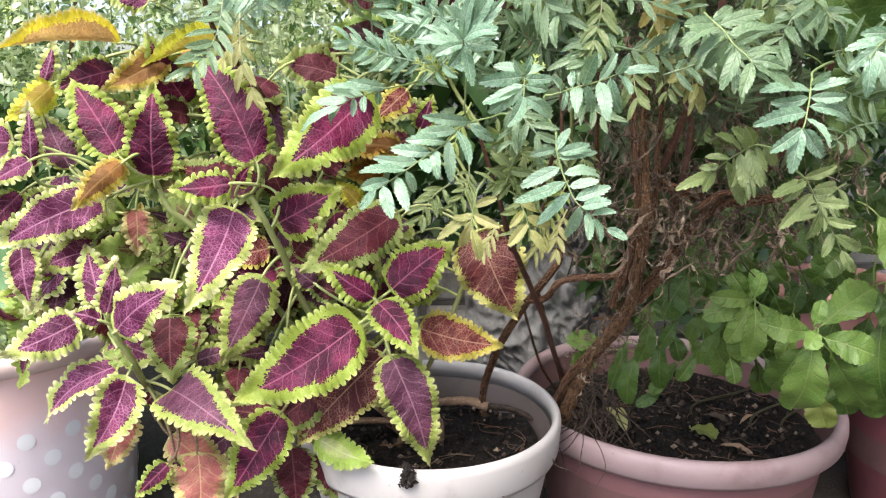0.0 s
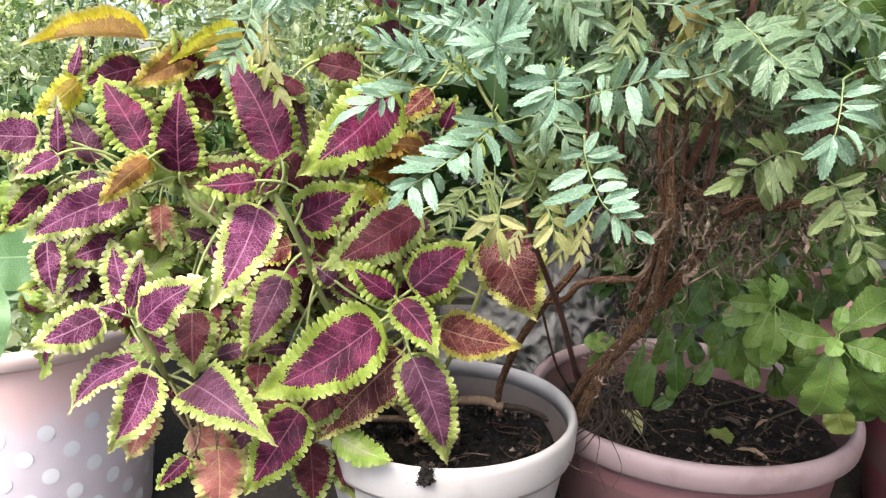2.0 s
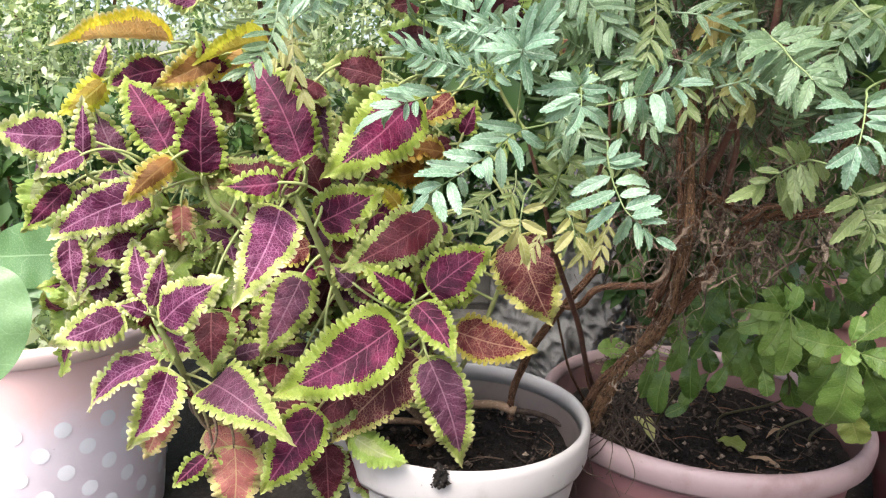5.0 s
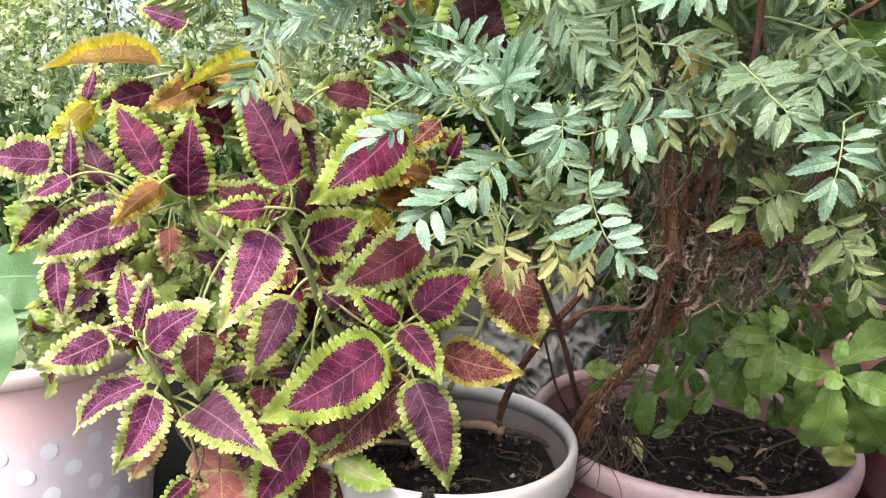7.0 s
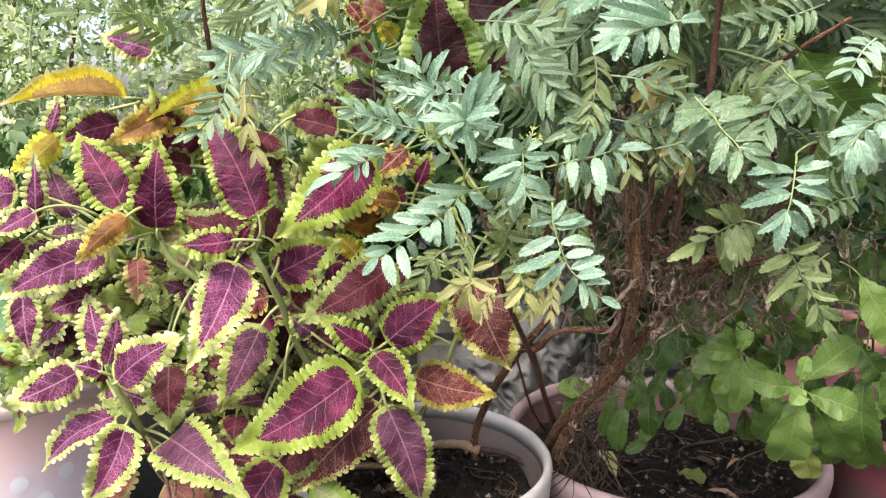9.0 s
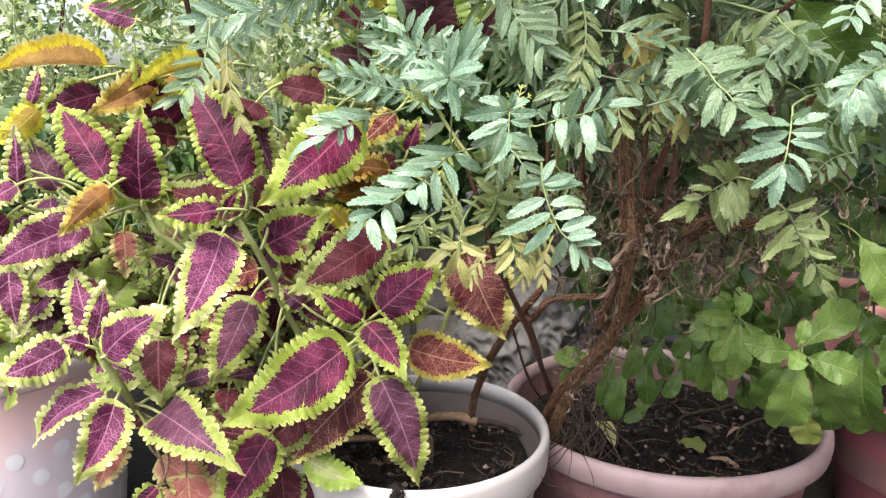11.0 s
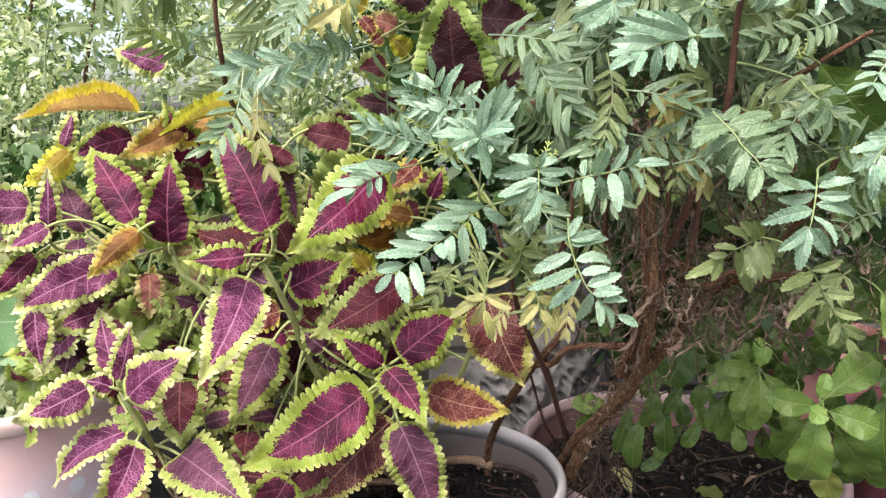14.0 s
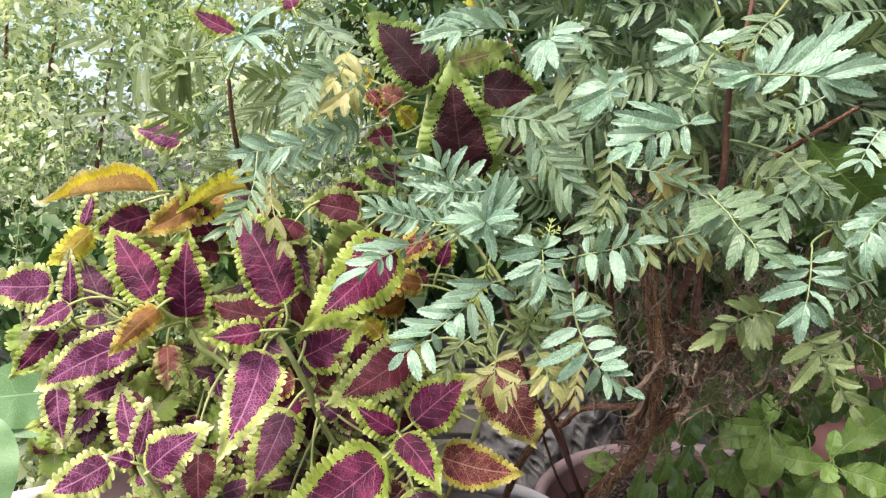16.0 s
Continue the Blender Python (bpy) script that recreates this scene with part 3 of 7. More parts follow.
part("rim", lathe([(0.1795, 0.299), (0.186, 0.298), (0.1895, 0.302), (0.191, 0.314), (0.188, 0.321), (0.180, 0.323), (0.172, 0.318), (0.171, 0.30)], AT, closed=False), RIM_PINK, planter, "pale pink rolled rim", origin=AT)
soil_mound(planter, AT, 0.166, 0.27, 11)


def dot(height, angle):
    """A printed dot on the planter's wall."""
    r = 0.155 + 0.024 * (height - 0.006) / 0.279 + 0.0010
    c = AT + Vector((r * math.cos(angle), r * math.sin(angle), height))
    s = Vector((-math.sin(angle), math.cos(angle), 0))
    g = Geo()
    mid = g.add(c + Vector((math.cos(angle), math.sin(angle), 0)) * 0.0006)
    ring = []
    for k in range(20):
        w = 2 * math.pi * k / 20
        off = 0.0108 * math.cos(w)
        a2 = angle + off / r
        h2 = height + 0.0115 * math.sin(w)
        r2 = r + (h2 - height) * 0.086
        ring.append(g.add((AT.x + r2 * math.cos(a2), AT.y + r2 * math.sin(a2), h2)))
    for k in range(20):
        g.f.append((mid, ring[k], ring[(k + 1) % 20]))
    return part("dot", g, DOT, planter, "white printed dot")


for row in range(6):
    for k in range(11):
        dot(0.205 - row * 0.032, math.pi * 2 * (k + 0.5 * (row % 2)) / 19 - 2.6)

# ---- low brick wall and sheet behind the pots ----
wall = holder("wall_back", (0.45, 1.75, 0), "low weathered grey brick wall behind the pots", "wall")
tagged(wall, kind="structure")


def box(lo, hi, jitter=0.0, rnd=random):
    g = Geo()
    (x0, y0, z0), (x1, y1, z1) = lo, hi
    b = min(x1 - x0, y1 - y0, z1 - z0) * 0.12
    pts = {}
    for sx in (0, 1):
        for sy in (0, 1):
            for sz in (0, 1):
                c = Vector(((x0, x1)[sx], (y0, y1)[sy], (z0, z1)[sz])) + Vector([(rnd.random() - 0.5) * jitter for _ in range(3)])
                for ax in range(3):
                    q = c.copy()
                    for o in range(3):
                        if o != ax:
                            q[o] += b * (1 - 2 * (sx, sy, sz)[o])
                    pts[(sx, sy, sz, ax)] = g.add(q)
    P = lambda a, b_, c, ax: pts[(a, b_, c, ax)]
    for ax in range(3):
        o1, o2 = [o for o in range(3) if o != ax]
        for side in (0, 1):
            quad = []
            for u, v in ((0, 0), (1, 0), (1, 1), (0, 1)):
                k = [0, 0, 0]
                k[ax], k[o1], k[o2] = side, u, v
                quad.append(P(*k, ax))
            g.f.append(tuple(quad))
    for ax in range(3):
        o1, o2 = [o for o in range(3) if o != ax]
        for u in (0, 1):
            for v in (0, 1):
                k0, k1 = [0, 0, 0], [0, 0, 0]
                k0[o1], k0[o2], k1[o1], k1[o2] = u, v, u, v
                k1[ax] = 1
                g.f.append((P(*k0, o1), P(*k1, o1), P(*k1, o2), P(*k0, o2)))
    for k in ((a, b_, c) for a in (0, 1) for b_ in (0, 1) for c in (0, 1)):
        g.f.append(tuple(P(*k, ax) for ax in range(3)))
    return g


part("core", box((-0.35, 1.615, 0), (1.3, 1.70, 0.33)), MORTAR, wall, "mortar bed", smooth=False)
rw = random.Random(12)
for row in range(4):
    for k in range(8):
        x0 = -0.36 + k * 0.215 + (0.107 if row % 2 else 0)
        part("brick", box((x0, 1.60 + rw.random() * 0.006, row * 0.083 + 0.004), (x0 + 0.203, 1.66, row * 0.083 + 0.074), 0.006, rw), BLOCK, wall, smooth=False)

sack = Geo()
cols, rows = 60, 70
for i in range(rows + 1):
    for j in range(cols + 1):
        u, v = j / cols, i / rows
        x = 0.05 + u * 0.30
        z = v * 0.37
        y = 1.52 - 0.09 * math.sin(math.pi * u) * math.sin(math.pi * min(v + 0.15, 1)) + 0.055 * abs(noise.noise(Vector((x * 15, z * 9, 3)))) + 0.045 * abs(noise.noise(Vector((x * 45 + z * 20, z * 34, 9))))
        sack.add((x, y, z), (x, z))
for i in range(rows):
    for j in range(cols):
        a = i * (cols + 1) + j
        sack.f.append((a, a + 1, a + cols + 2, a + cols + 1))
sheet = part("plastic_sheet", sack, SHEET, None, origin=(0.17, 1.5, 0))
tagged(sheet, "crumpled grey plastic sheet behind the pots", "plastic sheet")

# ---- coleus ----
coleus = holder("coleus_plant", (-0.03, 0.865, 0.225), "bushy coleus with purple leaves edged in lime green", "plant")
COL = (-1, -0.79, -0.66, -0.42, -0.2, 0, 0.2, 0.42, 0.66, 0.79, 1)
rc = random.Random(21)
stem_points = []


def coleus_stem(pts, r0, r1):
    x, y, z = pts[-1]
    line = smooth_line(pts + [(x, y, z - 0.045)], 8)
    stem_points.extend(line)
    g = Geo()
    tube(g, line, r0 * 0.8, r1 * 0.8, 8, 0.10, rc)
    part("stem", g, COLEUS_STEM, coleus, "pale green stem")


def petiole(geo, base, d, points, r, reach=0.16):
    """A stalk that leaves the blade in line with its midrib and bends to the nearest stem."""
    q = min(points, key=lambda p: (p - base).length * (1.5 + (p - base).normalized().dot(d)))
    gap = (q - base).length
    if gap > reach or (q - base).normalized().dot(d) > -0.1:
        q = base - d * 0.02 + Vector((0, 0.014, -0.006))
        gap = 0.02
    m = base - d * gap * 0.5
    line = [(base + d * 0.004).lerp(m, k / 8).lerp(m.lerp(q, k / 8), k / 8) for k in range(9)]
    tube(geo, line, r, r * 1.25, 6, pale=True)


def coleus_leaf(base, tip, width, roll, arch, fold, kind):
    base, tip = Vector(base), Vector(tip)
    g = Geo()
    length = (tip - base).length
    teeth = max(8, min(21, round(length / 0.0067)))
    blade(g, base, tip, width * 0.9, roll, arch, fold * rc.choice((0.8, 0.5, -0.7, -1.0)), ovate, teeth, 0.17, COL, 5, rc.uniform(-0.02, 0.08), 0.2, rc, 3.0, True, quilt=0.055)
    leaf = part("leaf", g, COLEUS[kind], coleus)
    g = Geo()
    petiole(g, base, (tip - base).normalized(), stem_points, 0.0015)
    part("leaf_stalk", g, COLEUS_STEM, leaf)


coleus_stem([(-0.334, 0.720, 0.473), (-0.320, 0.685, 0.419), (-0.313, 0.700, 0.384), (-0.313, 0.740, 0.330), (-0.300, 0.800, 0.253), (-0.060, 0.860, 0.235)], 0.0035, 0.006)
coleus_stem([(-0.291, 0.750, 0.556), (-0.281, 0.755, 0.525), (-0.264, 0.770, 0.504), (-0.215, 0.800, 0.440), (-0.149, 0.840, 0.338), (-0.050, 0.870, 0.235)], 0.003, 0.006)
coleus_stem([(-0.191, 0.735, 0.543), (-0.180, 0.745, 0.515), (-0.169, 0.770, 0.473), (-0.144, 0.820, 0.380), (-0.030, 0.860, 0.235)], 0.0035, 0.006)
coleus_stem([(-0.068, 0.750, 0.426), (-0.056, 0.780, 0.347), (-0.055, 0.840, 0.234), (-0.030, 0.870, 0.235)], 0.003, 0.006)
coleus_stem([(-0.029, 0.880, 0.813), (-0.045, 0.870, 0.738), (-0.081, 0.860, 0.624), (-0.132, 0.860, 0.534), (-0.124, 0.860, 0.374), (-0.020, 0.880, 0.235)], 0.003, 0.006)
coleus_stem([(-0.327, 0.745, 0.589), (-0.378, 0.790, 0.544), (-0.335, 0.820, 0.475), (-0.239, 0.830, 0.398), (-0.060, 0.860, 0.235)], 0.0025, 0.005)
coleus_stem([(0.045, 0.800, 0.487), (0.014, 0.820, 0.387), (-0.027, 0.860, 0.270), (0.000, 0.860, 0.235)], 0.003, 0.005)
coleus_stem([(-0.333, 0.820, 0.687), (-0.335, 0.820, 0.618), (-0.318, 0.820, 0.548), (-0.271, 0.830, 0.448), (-0.060, 0.870, 0.235)], 0.003, 0.005)
coleus_leaf((-0.179, 0.722, 0.576), (-0.250, 0.765, 0.686), 0.068, 8, 0.08, 0.12, "a")
coleus_leaf((-0.287, 0.736, 0.558), (-0.279, 0.735, 0.653), 0.057, 20, 0.08, 0.12, "a")
coleus_leaf((-0.311, 0.718, 0.583), (-0.369, 0.750, 0.660), 0.057, 15, 0.08, 0.12, "a")
coleus_leaf((-0.063, 0.690, 0.647), (-0.137, 0.605, 0.579), 0.073, -10, 0.05, 0.12, "a")
coleus_leaf((-0.187, 0.665, 0.564), (-0.243, 0.660, 0.559), 0.030, -3, 0.08, 0.12, "a")
coleus_leaf((-0.188, 0.685, 0.558), (-0.169, 0.670, 0.582), 0.016, 18, 0.08, 0.12, "a")
coleus_leaf((-0.197, 0.700, 0.536), (-0.215, 0.600, 0.464), 0.061, -15, 0.08, 0.12, "v")
coleus_leaf((-0.177, 0.780, 0.504), (-0.105, 0.775, 0.545), 0.069, 5, 0.08, 0.12, "a")
coleus_leaf((-0.080, 0.720, 0.413), (-0.202, 0.670, 0.348), 0.091, 3, 0.08, 0.12, "a")
coleus_leaf((-0.051, 0.720, 0.379), (-0.009, 0.706, 0.258), 0.065, -7, 0.08, 0.12, "b")
coleus_leaf((-0.066, 0.735, 0.433), (-0.120, 0.730, 0.473), 0.036, 8, 0.08, 0.12, "a")
coleus_leaf((-0.052, 0.745, 0.439), (0.015, 0.760, 0.489), 0.066, -1, 0.08, 0.12, "a")
coleus_leaf((-0.043, 0.770, 0.520), (-0.144, 0.735, 0.464), 0.068, -2, 0.08, 0.12, "d")
coleus_leaf((-0.066, 0.735, 0.431), (-0.021, 0.689, 0.387), 0.045, -8, 0.08, 0.12, "a")
coleus_leaf((-0.024, 0.790, 0.383), (0.071, 0.778, 0.366), 0.060, -7, 0.08, 0.12, "r")
coleus_leaf((0.042, 0.790, 0.497), (0.087, 0.775, 0.398), 0.093, 2, 0.08, 0.12, "c")
coleus_leaf((-0.059, 0.745, 0.370), (-0.154, 0.722, 0.274), 0.073, 3, 0.08, 0.12, "c")
coleus_leaf((-0.188, 0.760, 0.453), (-0.230, 0.730, 0.365), 0.061, -9, 0.08, 0.12, "b")
coleus_leaf((-0.359, 0.700, 0.421), (-0.417, 0.660, 0.399), 0.051, -5, 0.08, 0.12, "v")
coleus_leaf((-0.314, 0.676, 0.417), (-0.241, 0.660, 0.471), 0.054, 6, 0.08, 0.12, "v")
coleus_leaf((-0.323, 0.680, 0.432), (-0.317, 0.700, 0.487), 0.028, 46, 0.08, 0.12, "v")
coleus_leaf((-0.339, 0.710, 0.427), (-0.365, 0.740, 0.491), 0.039, 23, 0.08, 0.12, "v")
coleus_leaf((-0.324, 0.672, 0.430), (-0.348, 0.660, 0.442), 0.023, 13, 0.08, 0.12, "v")
coleus_leaf((-0.341, 0.740, 0.539), (-0.438, 0.705, 0.494), 0.057, -12, 0.08, 0.12, "v")
coleus_leaf((-0.317, 0.700, 0.363), (-0.345, 0.655, 0.293), 0.052, -24, 0.14, 0.5, "v")
coleus_leaf((-0.280, 0.714, 0.341), (-0.174, 0.618, 0.331), 0.069, -27, 0.16, 0.3, "b")
coleus_leaf((-0.166, 0.720, 0.314), (-0.221, 0.690, 0.230), 0.065, -1, 0.08, 0.12, "a")
coleus_leaf((-0.171, 0.740, 0.300), (-0.242, 0.740, 0.309), 0.032, 14, 0.08, 0.12, "d")
coleus_leaf((-0.259, 0.720, 0.268), (-0.258, 0.700, 0.192), 0.070, -18, 0.08, 0.12, "p")
coleus_leaf((-0.339, 0.735, 0.313), (-0.362, 0.725, 0.242), 0.044, -17, 0.08, 0.12, "p")
coleus_leaf((-0.286, 0.745, 0.414), (-0.276, 0.711, 0.350), 0.062, -20, 0.08, 0.12, "d")
coleus_leaf((-0.163, 0.740, 0.264), (-0.158, 0.730, 0.188), 0.055, -13, 0.08, 0.12, "d")
coleus_leaf((-0.282, 0.700, 0.265), (-0.318, 0.690, 0.231), 0.024, -2, 0.08, 0.12, "a")
coleus_leaf((-0.279, 0.710, 0.264), (-0.278, 0.710, 0.216), 0.019, 8, 0.08, 0.12, "a")
coleus_leaf((-0.134, 0.725, 0.283), (-0.069, 0.690, 0.272), 0.036, -19, -0.1, 0.5, "l")
coleus_leaf((-0.444, 0.760, 0.485), (-0.430, 0.740, 0.419), 0.036, -27, 0.08, 0.12, "v")
coleus_leaf((-0.305, 0.712, 0.579), (-0.349, 0.690, 0.535), 0.031, -18, 0.08, 0.4, "u")
coleus_leaf((-0.394, 0.785, 0.562), (-0.425, 0.800, 0.622), 0.040, 20, 0.08, 0.12, "b")
coleus_leaf((-0.439, 0.765, 0.593), (-0.510, 0.750, 0.598), 0.059, -5, 0.08, 0.12, "v")
coleus_leaf((-0.408, 0.735, 0.578), (-0.439, 0.710, 0.557), 0.029, -6, 0.08, 0.12, "v")
coleus_leaf((-0.412, 0.740, 0.568), (-0.410, 0.745, 0.635), 0.022, 27, 0.08, 0.4, "v")
coleus_leaf((-0.423, 0.800, 0.651), (-0.411, 0.810, 0.699), 0.019, 28, 0.08, 0.3, "v")
coleus_leaf((-0.230, 0.860, 0.652), (-0.274, 0.860, 0.688), 0.037, -0, 0.08, 0.12, "b")
coleus_leaf((-0.331, 0.790, 0.520), (-0.330, 0.780, 0.469), 0.030, -20, 0.08, 0.12, "p")
coleus_leaf((-0.323, 0.800, 0.450), (-0.304, 0.800, 0.488), 0.029, 18, 0.08, 0.12, "b")
coleus_leaf((-0.341, 0.800, 0.667), (-0.407, 0.785, 0.644), 0.044, -18, 0.08, 0.12, "a")
coleus_leaf((-0.406, 0.790, 0.652), (-0.446, 0.765, 0.616), 0.033, -25, 0.08, 0.4, "y")
coleus_leaf((-0.286, 0.800, 0.681), (-0.346, 0.770, 0.646), 0.039, -20, 0.08, 0.4, "u")
coleus_leaf((-0.261, 0.820, 0.689), (-0.293, 0.800, 0.653), 0.031, -21, 0.08, 0.3, "w")
coleus_leaf((-0.340, 0.800, 0.469), (-0.330, 0.800, 0.523), 0.030, 23, 0.08, 0.12, "r")
coleus_leaf((-0.188, 0.800, 0.474), (-0.246, 0.790, 0.465), 0.039, -1, 0.08, 0.12, "r")
coleus_leaf((-0.399, 0.800, 0.448), (-0.413, 0.820, 0.487), 0.031, 25, 0.08, 0.12, "d")
coleus_leaf((-0.310, 0.800, 0.450), (-0.320, 0.800, 0.493), 0.030, 21, 0.08, 0.12, "d")
coleus_leaf((-0.024, 0.870, 0.811), (-0.105, 0.890, 0.897), 0.086, -1, 0.08, 0.12, "x")
coleus_leaf((0.012, 0.780, 0.690), (-0.005, 0.750, 0.822), 0.102, -3, 0.08, 0.12, "x")
coleus_leaf((0.031, 0.890, 0.808), (0.110, 0.880, 0.803), 0.076, 17, 0.08, 0.12, "x")
coleus_leaf((0.062, 0.860, 0.723), (0.086, 0.860, 0.775), 0.041, 1, 0.08, 0.12, "x")
coleus_leaf((-0.057, 0.850, 0.705), (-0.118, 0.840, 0.713), 0.050, -10, 0.08, 0.12, "x")
coleus_leaf((-0.003, 0.900, 0.839), (0.069, 0.890, 0.859), 0.048, 18, 0.08, 0.12, "g")
coleus_leaf((-0.349, 0.930, 0.751), (-0.418, 0.930, 0.769), 0.046, -8, 0.08, 0.12, "v")
coleus_leaf((-0.109, 0.830, 0.661), (-0.182, 0.840, 0.675), 0.053, -10, 0.08, 0.12, "d")
coleus_leaf((-0.227, 0.860, 0.638), (-0.274, 0.860, 0.688), 0.048, 4, 0.08, 0.12, "d")
coleus_leaf((-0.031, 0.760, 0.647), (-0.067, 0.740, 0.615), 0.027, -9, 0.08, 0.12, "r")
coleus_leaf((-0.031, 0.800, 0.589), (-0.100, 0.800, 0.593), 0.031, -6, 0.08, 0.12, "d")
coleus_leaf((-0.021, 0.780, 0.604), (-0.007, 0.780, 0.641), 0.025, 5, 0.08, 0.12, "a")
coleus_leaf((-0.459, 0.800, 0.536), (-0.509, 0.780, 0.484), 0.034, -22, 0.08, 0.12, "a")
coleus_leaf((-0.134, 0.770, 0.439), (-0.160, 0.770, 0.461), 0.031, 9, 0.08, 0.12, "b")
coleus_leaf((-0.111, 0.780, 0.426), (-0.150, 0.790, 0.436), 0.035, 7, 0.08, 0.12, "d")
coleus_leaf((-0.220, 0.760, 0.348), (-0.219, 0.740, 0.323), 0.037, -15, 0.08, 0.12, "d")
coleus_leaf((-0.306, 0.730, 0.327), (-0.315, 0.720, 0.322), 0.020, -6, 0.08, 0.12, "d")
coleus_leaf((-0.261, 0.780, 0.505), (-0.303, 0.800, 0.530), 0.037, 11, 0.08, 0.12, "g")
coleus_leaf((-0.191, 0.800, 0.543), (-0.302, 0.820, 0.565), 0.056, 0, 0.08, 0.12, "d")
coleus_leaf((-0.181, 0.840, 0.527), (-0.222, 0.860, 0.587), 0.052, 9, 0.08, 0.12, "d")
coleus_leaf((-0.229, 0.810, 0.470), (-0.243, 0.810, 0.497), 0.025, 14, 0.08, 0.12, "p")
coleus_leaf((-0.141, 0.840, 0.557), (-0.168, 0.860, 0.620), 0.052, 7, 0.08, 0.12, "d")
coleus_leaf((-0.200, 0.930, 0.911), (-0.218, 0.950, 0.945), 0.036, 2, 0.08, 0.12, "a")
coleus_leaf((-0.279, 0.950, 0.887), (-0.353, 0.980, 0.929), 0.033, -10, 0.08, 0.12, "a")
coleus_leaf((-0.319, 0.710, 0.373), (-0.348, 0.720, 0.381), 0.019, 19, 0.08, 0.12, "g")
coleus_leaf((-0.270, 0.730, 0.331), (-0.247, 0.730, 0.351), 0.022, 3, 0.08, 0.12, "a")
coleus_leaf((-0.325, 0.710, 0.392), (-0.313, 0.700, 0.369), 0.015, -24, 0.08, 0.12, "g")
coleus_leaf((-0.193, 0.760, 0.314), (-0.248, 0.765, 0.319), 0.038, 13, 0.08, 0.12, "d")
coleus_leaf((-0.269, 0.760, 0.354), (-0.227, 0.780, 0.360), 0.031, -4, 0.08, 0.12, "b")
coleus_leaf((-0.215, 0.790, 0.397), (-0.270, 0.800, 0.393), 0.038, 7, 0.08, 0.12, "d")
coleus_leaf((-0.137, 0.800, 0.479), (-0.176, 0.800, 0.453), 0.038, -5, 0.08, 0.12, "d")
coleus_leaf((-0.278, 0.800, 0.543), (-0.336, 0.820, 0.533), 0.038, -5, 0.08, 0.12, "g")
coleus_leaf((-0.426, 0.790, 0.449), (-0.456, 0.800, 0.453), 0.028, 11, 0.08, 0.12, "a")
coleus_leaf((-0.434, 0.780, 0.471), (-0.471, 0.770, 0.403), 0.014, -25, 0.08, 0.12, "l")
coleus_leaf((-0.082, 0.920, 0.788), (-0.100, 0.920, 0.778), 0.020, -16, 0.08, 0.12, "r")
coleus_leaf((-0.076, 0.920, 0.753), (-0.119, 0.920, 0.747), 0.043, -14, 0.08, 0.12, "d")
coleus_leaf((-0.121, 0.920, 0.675), (-0.156, 0.920, 0.697), 0.040, -4, 0.08, 0.12, "d")
coleus_leaf((0.110, 0.920, 0.715), (0.096, 0.920, 0.694), 0.026, -1, 0.08, 0.12, "p")
# small yellow leaves added to imitate sun flecks inside the bush
coleus_leaf((-0.088, 0.800, 0.522), (-0.112, 0.800, 0.547), 0.025, 4, 0.08, 0.12, "y")
coleus_leaf((-0.140, 0.800, 0.444), (-0.114, 0.800, 0.470), 0.022, 4, 0.08, 0.12, "y")
coleus_leaf((-0.031, 0.790, 0.595), (-0.080, 0.790, 0.585), 0.030, -6, 0.08, 0.12, "d")
coleus_leaf((-0.256, 0.760, 0.307), (-0.225, 0.760, 0.301), 0.021, -16, 0.08, 0.12, "y")
coleus_leaf((-0.296, 0.740, 0.276), (-0.223, 0.730, 0.207), 0.050, -23, 0.08, 0.12, "p")
coleus_leaf((-0.227, 0.760, 0.273), (-0.285, 0.750, 0.223), 0.045, 1, 0.08, 0.12, "b")
coleus_leaf((-0.139, 0.760, 0.246), (-0.114, 0.750, 0.188), 0.045, -15, 0.08, 0.12, "d")
coleus_leaf((-0.327, 0.790, 0.500), (-0.307, 0.780, 0.471), 0.019, -18, 0.08, 0.12, "g")
coleus_leaf((-0.298, 0.790, 0.475), (-0.317, 0.780, 0.458), 0.016, -13, 0.08, 0.12, "g")
coleus_leaf((-0.282, 0.800, 0.486), (-0.272, 0.790, 0.449), 0.028, -18, 0.08, 0.12, "v")
coleus_leaf((-0.301, 0.790, 0.436), (-0.310, 0.780, 0.400), 0.031, -19, 0.08, 0.12, "a")
coleus_leaf((-0.250, 0.800, 0.393), (-0.281, 0.790, 0.370), 0.039, -6, 0.08, 0.12, "b")
coleus_leaf((-0.143, 0.800, 0.339), (-0.168, 0.800, 0.366), 0.039, 13, 0.08, 0.12, "a")
coleus_leaf((-0.087, 0.800, 0.486), (-0.111, 0.790, 0.456), 0.028, -5, 0.08, 0.12, "l")
coleus_leaf((-0.108, 0.800, 0.598), (-0.158, 0.800, 0.580), 0.037, -9, 0.08, 0.12, "g")
coleus_leaf((-0.088, 0.830, 0.583), (-0.138, 0.820, 0.540), 0.051, -9, 0.08, 0.12, "d")
coleus_leaf((-0.126, 0.735, 0.332), (-0.186, 0.725, 0.288), 0.061, 4, 0.08, 0.12, "d")
coleus_leaf((-0.148, 0.740, 0.323), (-0.116, 0.735, 0.259), 0.055, -15, 0.08, 0.12, "d")
coleus_leaf((-0.194, 0.770, 0.350), (-0.213, 0.760, 0.294), 0.050, -10, 0.08, 0.12, "b")
coleus_leaf((-0.065, 0.940, 0.799), (-0.104, 0.940, 0.811), 0.035, -17, 0.08, 0.12, "p")
coleus_leaf((-0.052, 0.940, 0.767), (-0.077, 0.940, 0.790), 0.031, -11, 0.08, 0.12, "y")
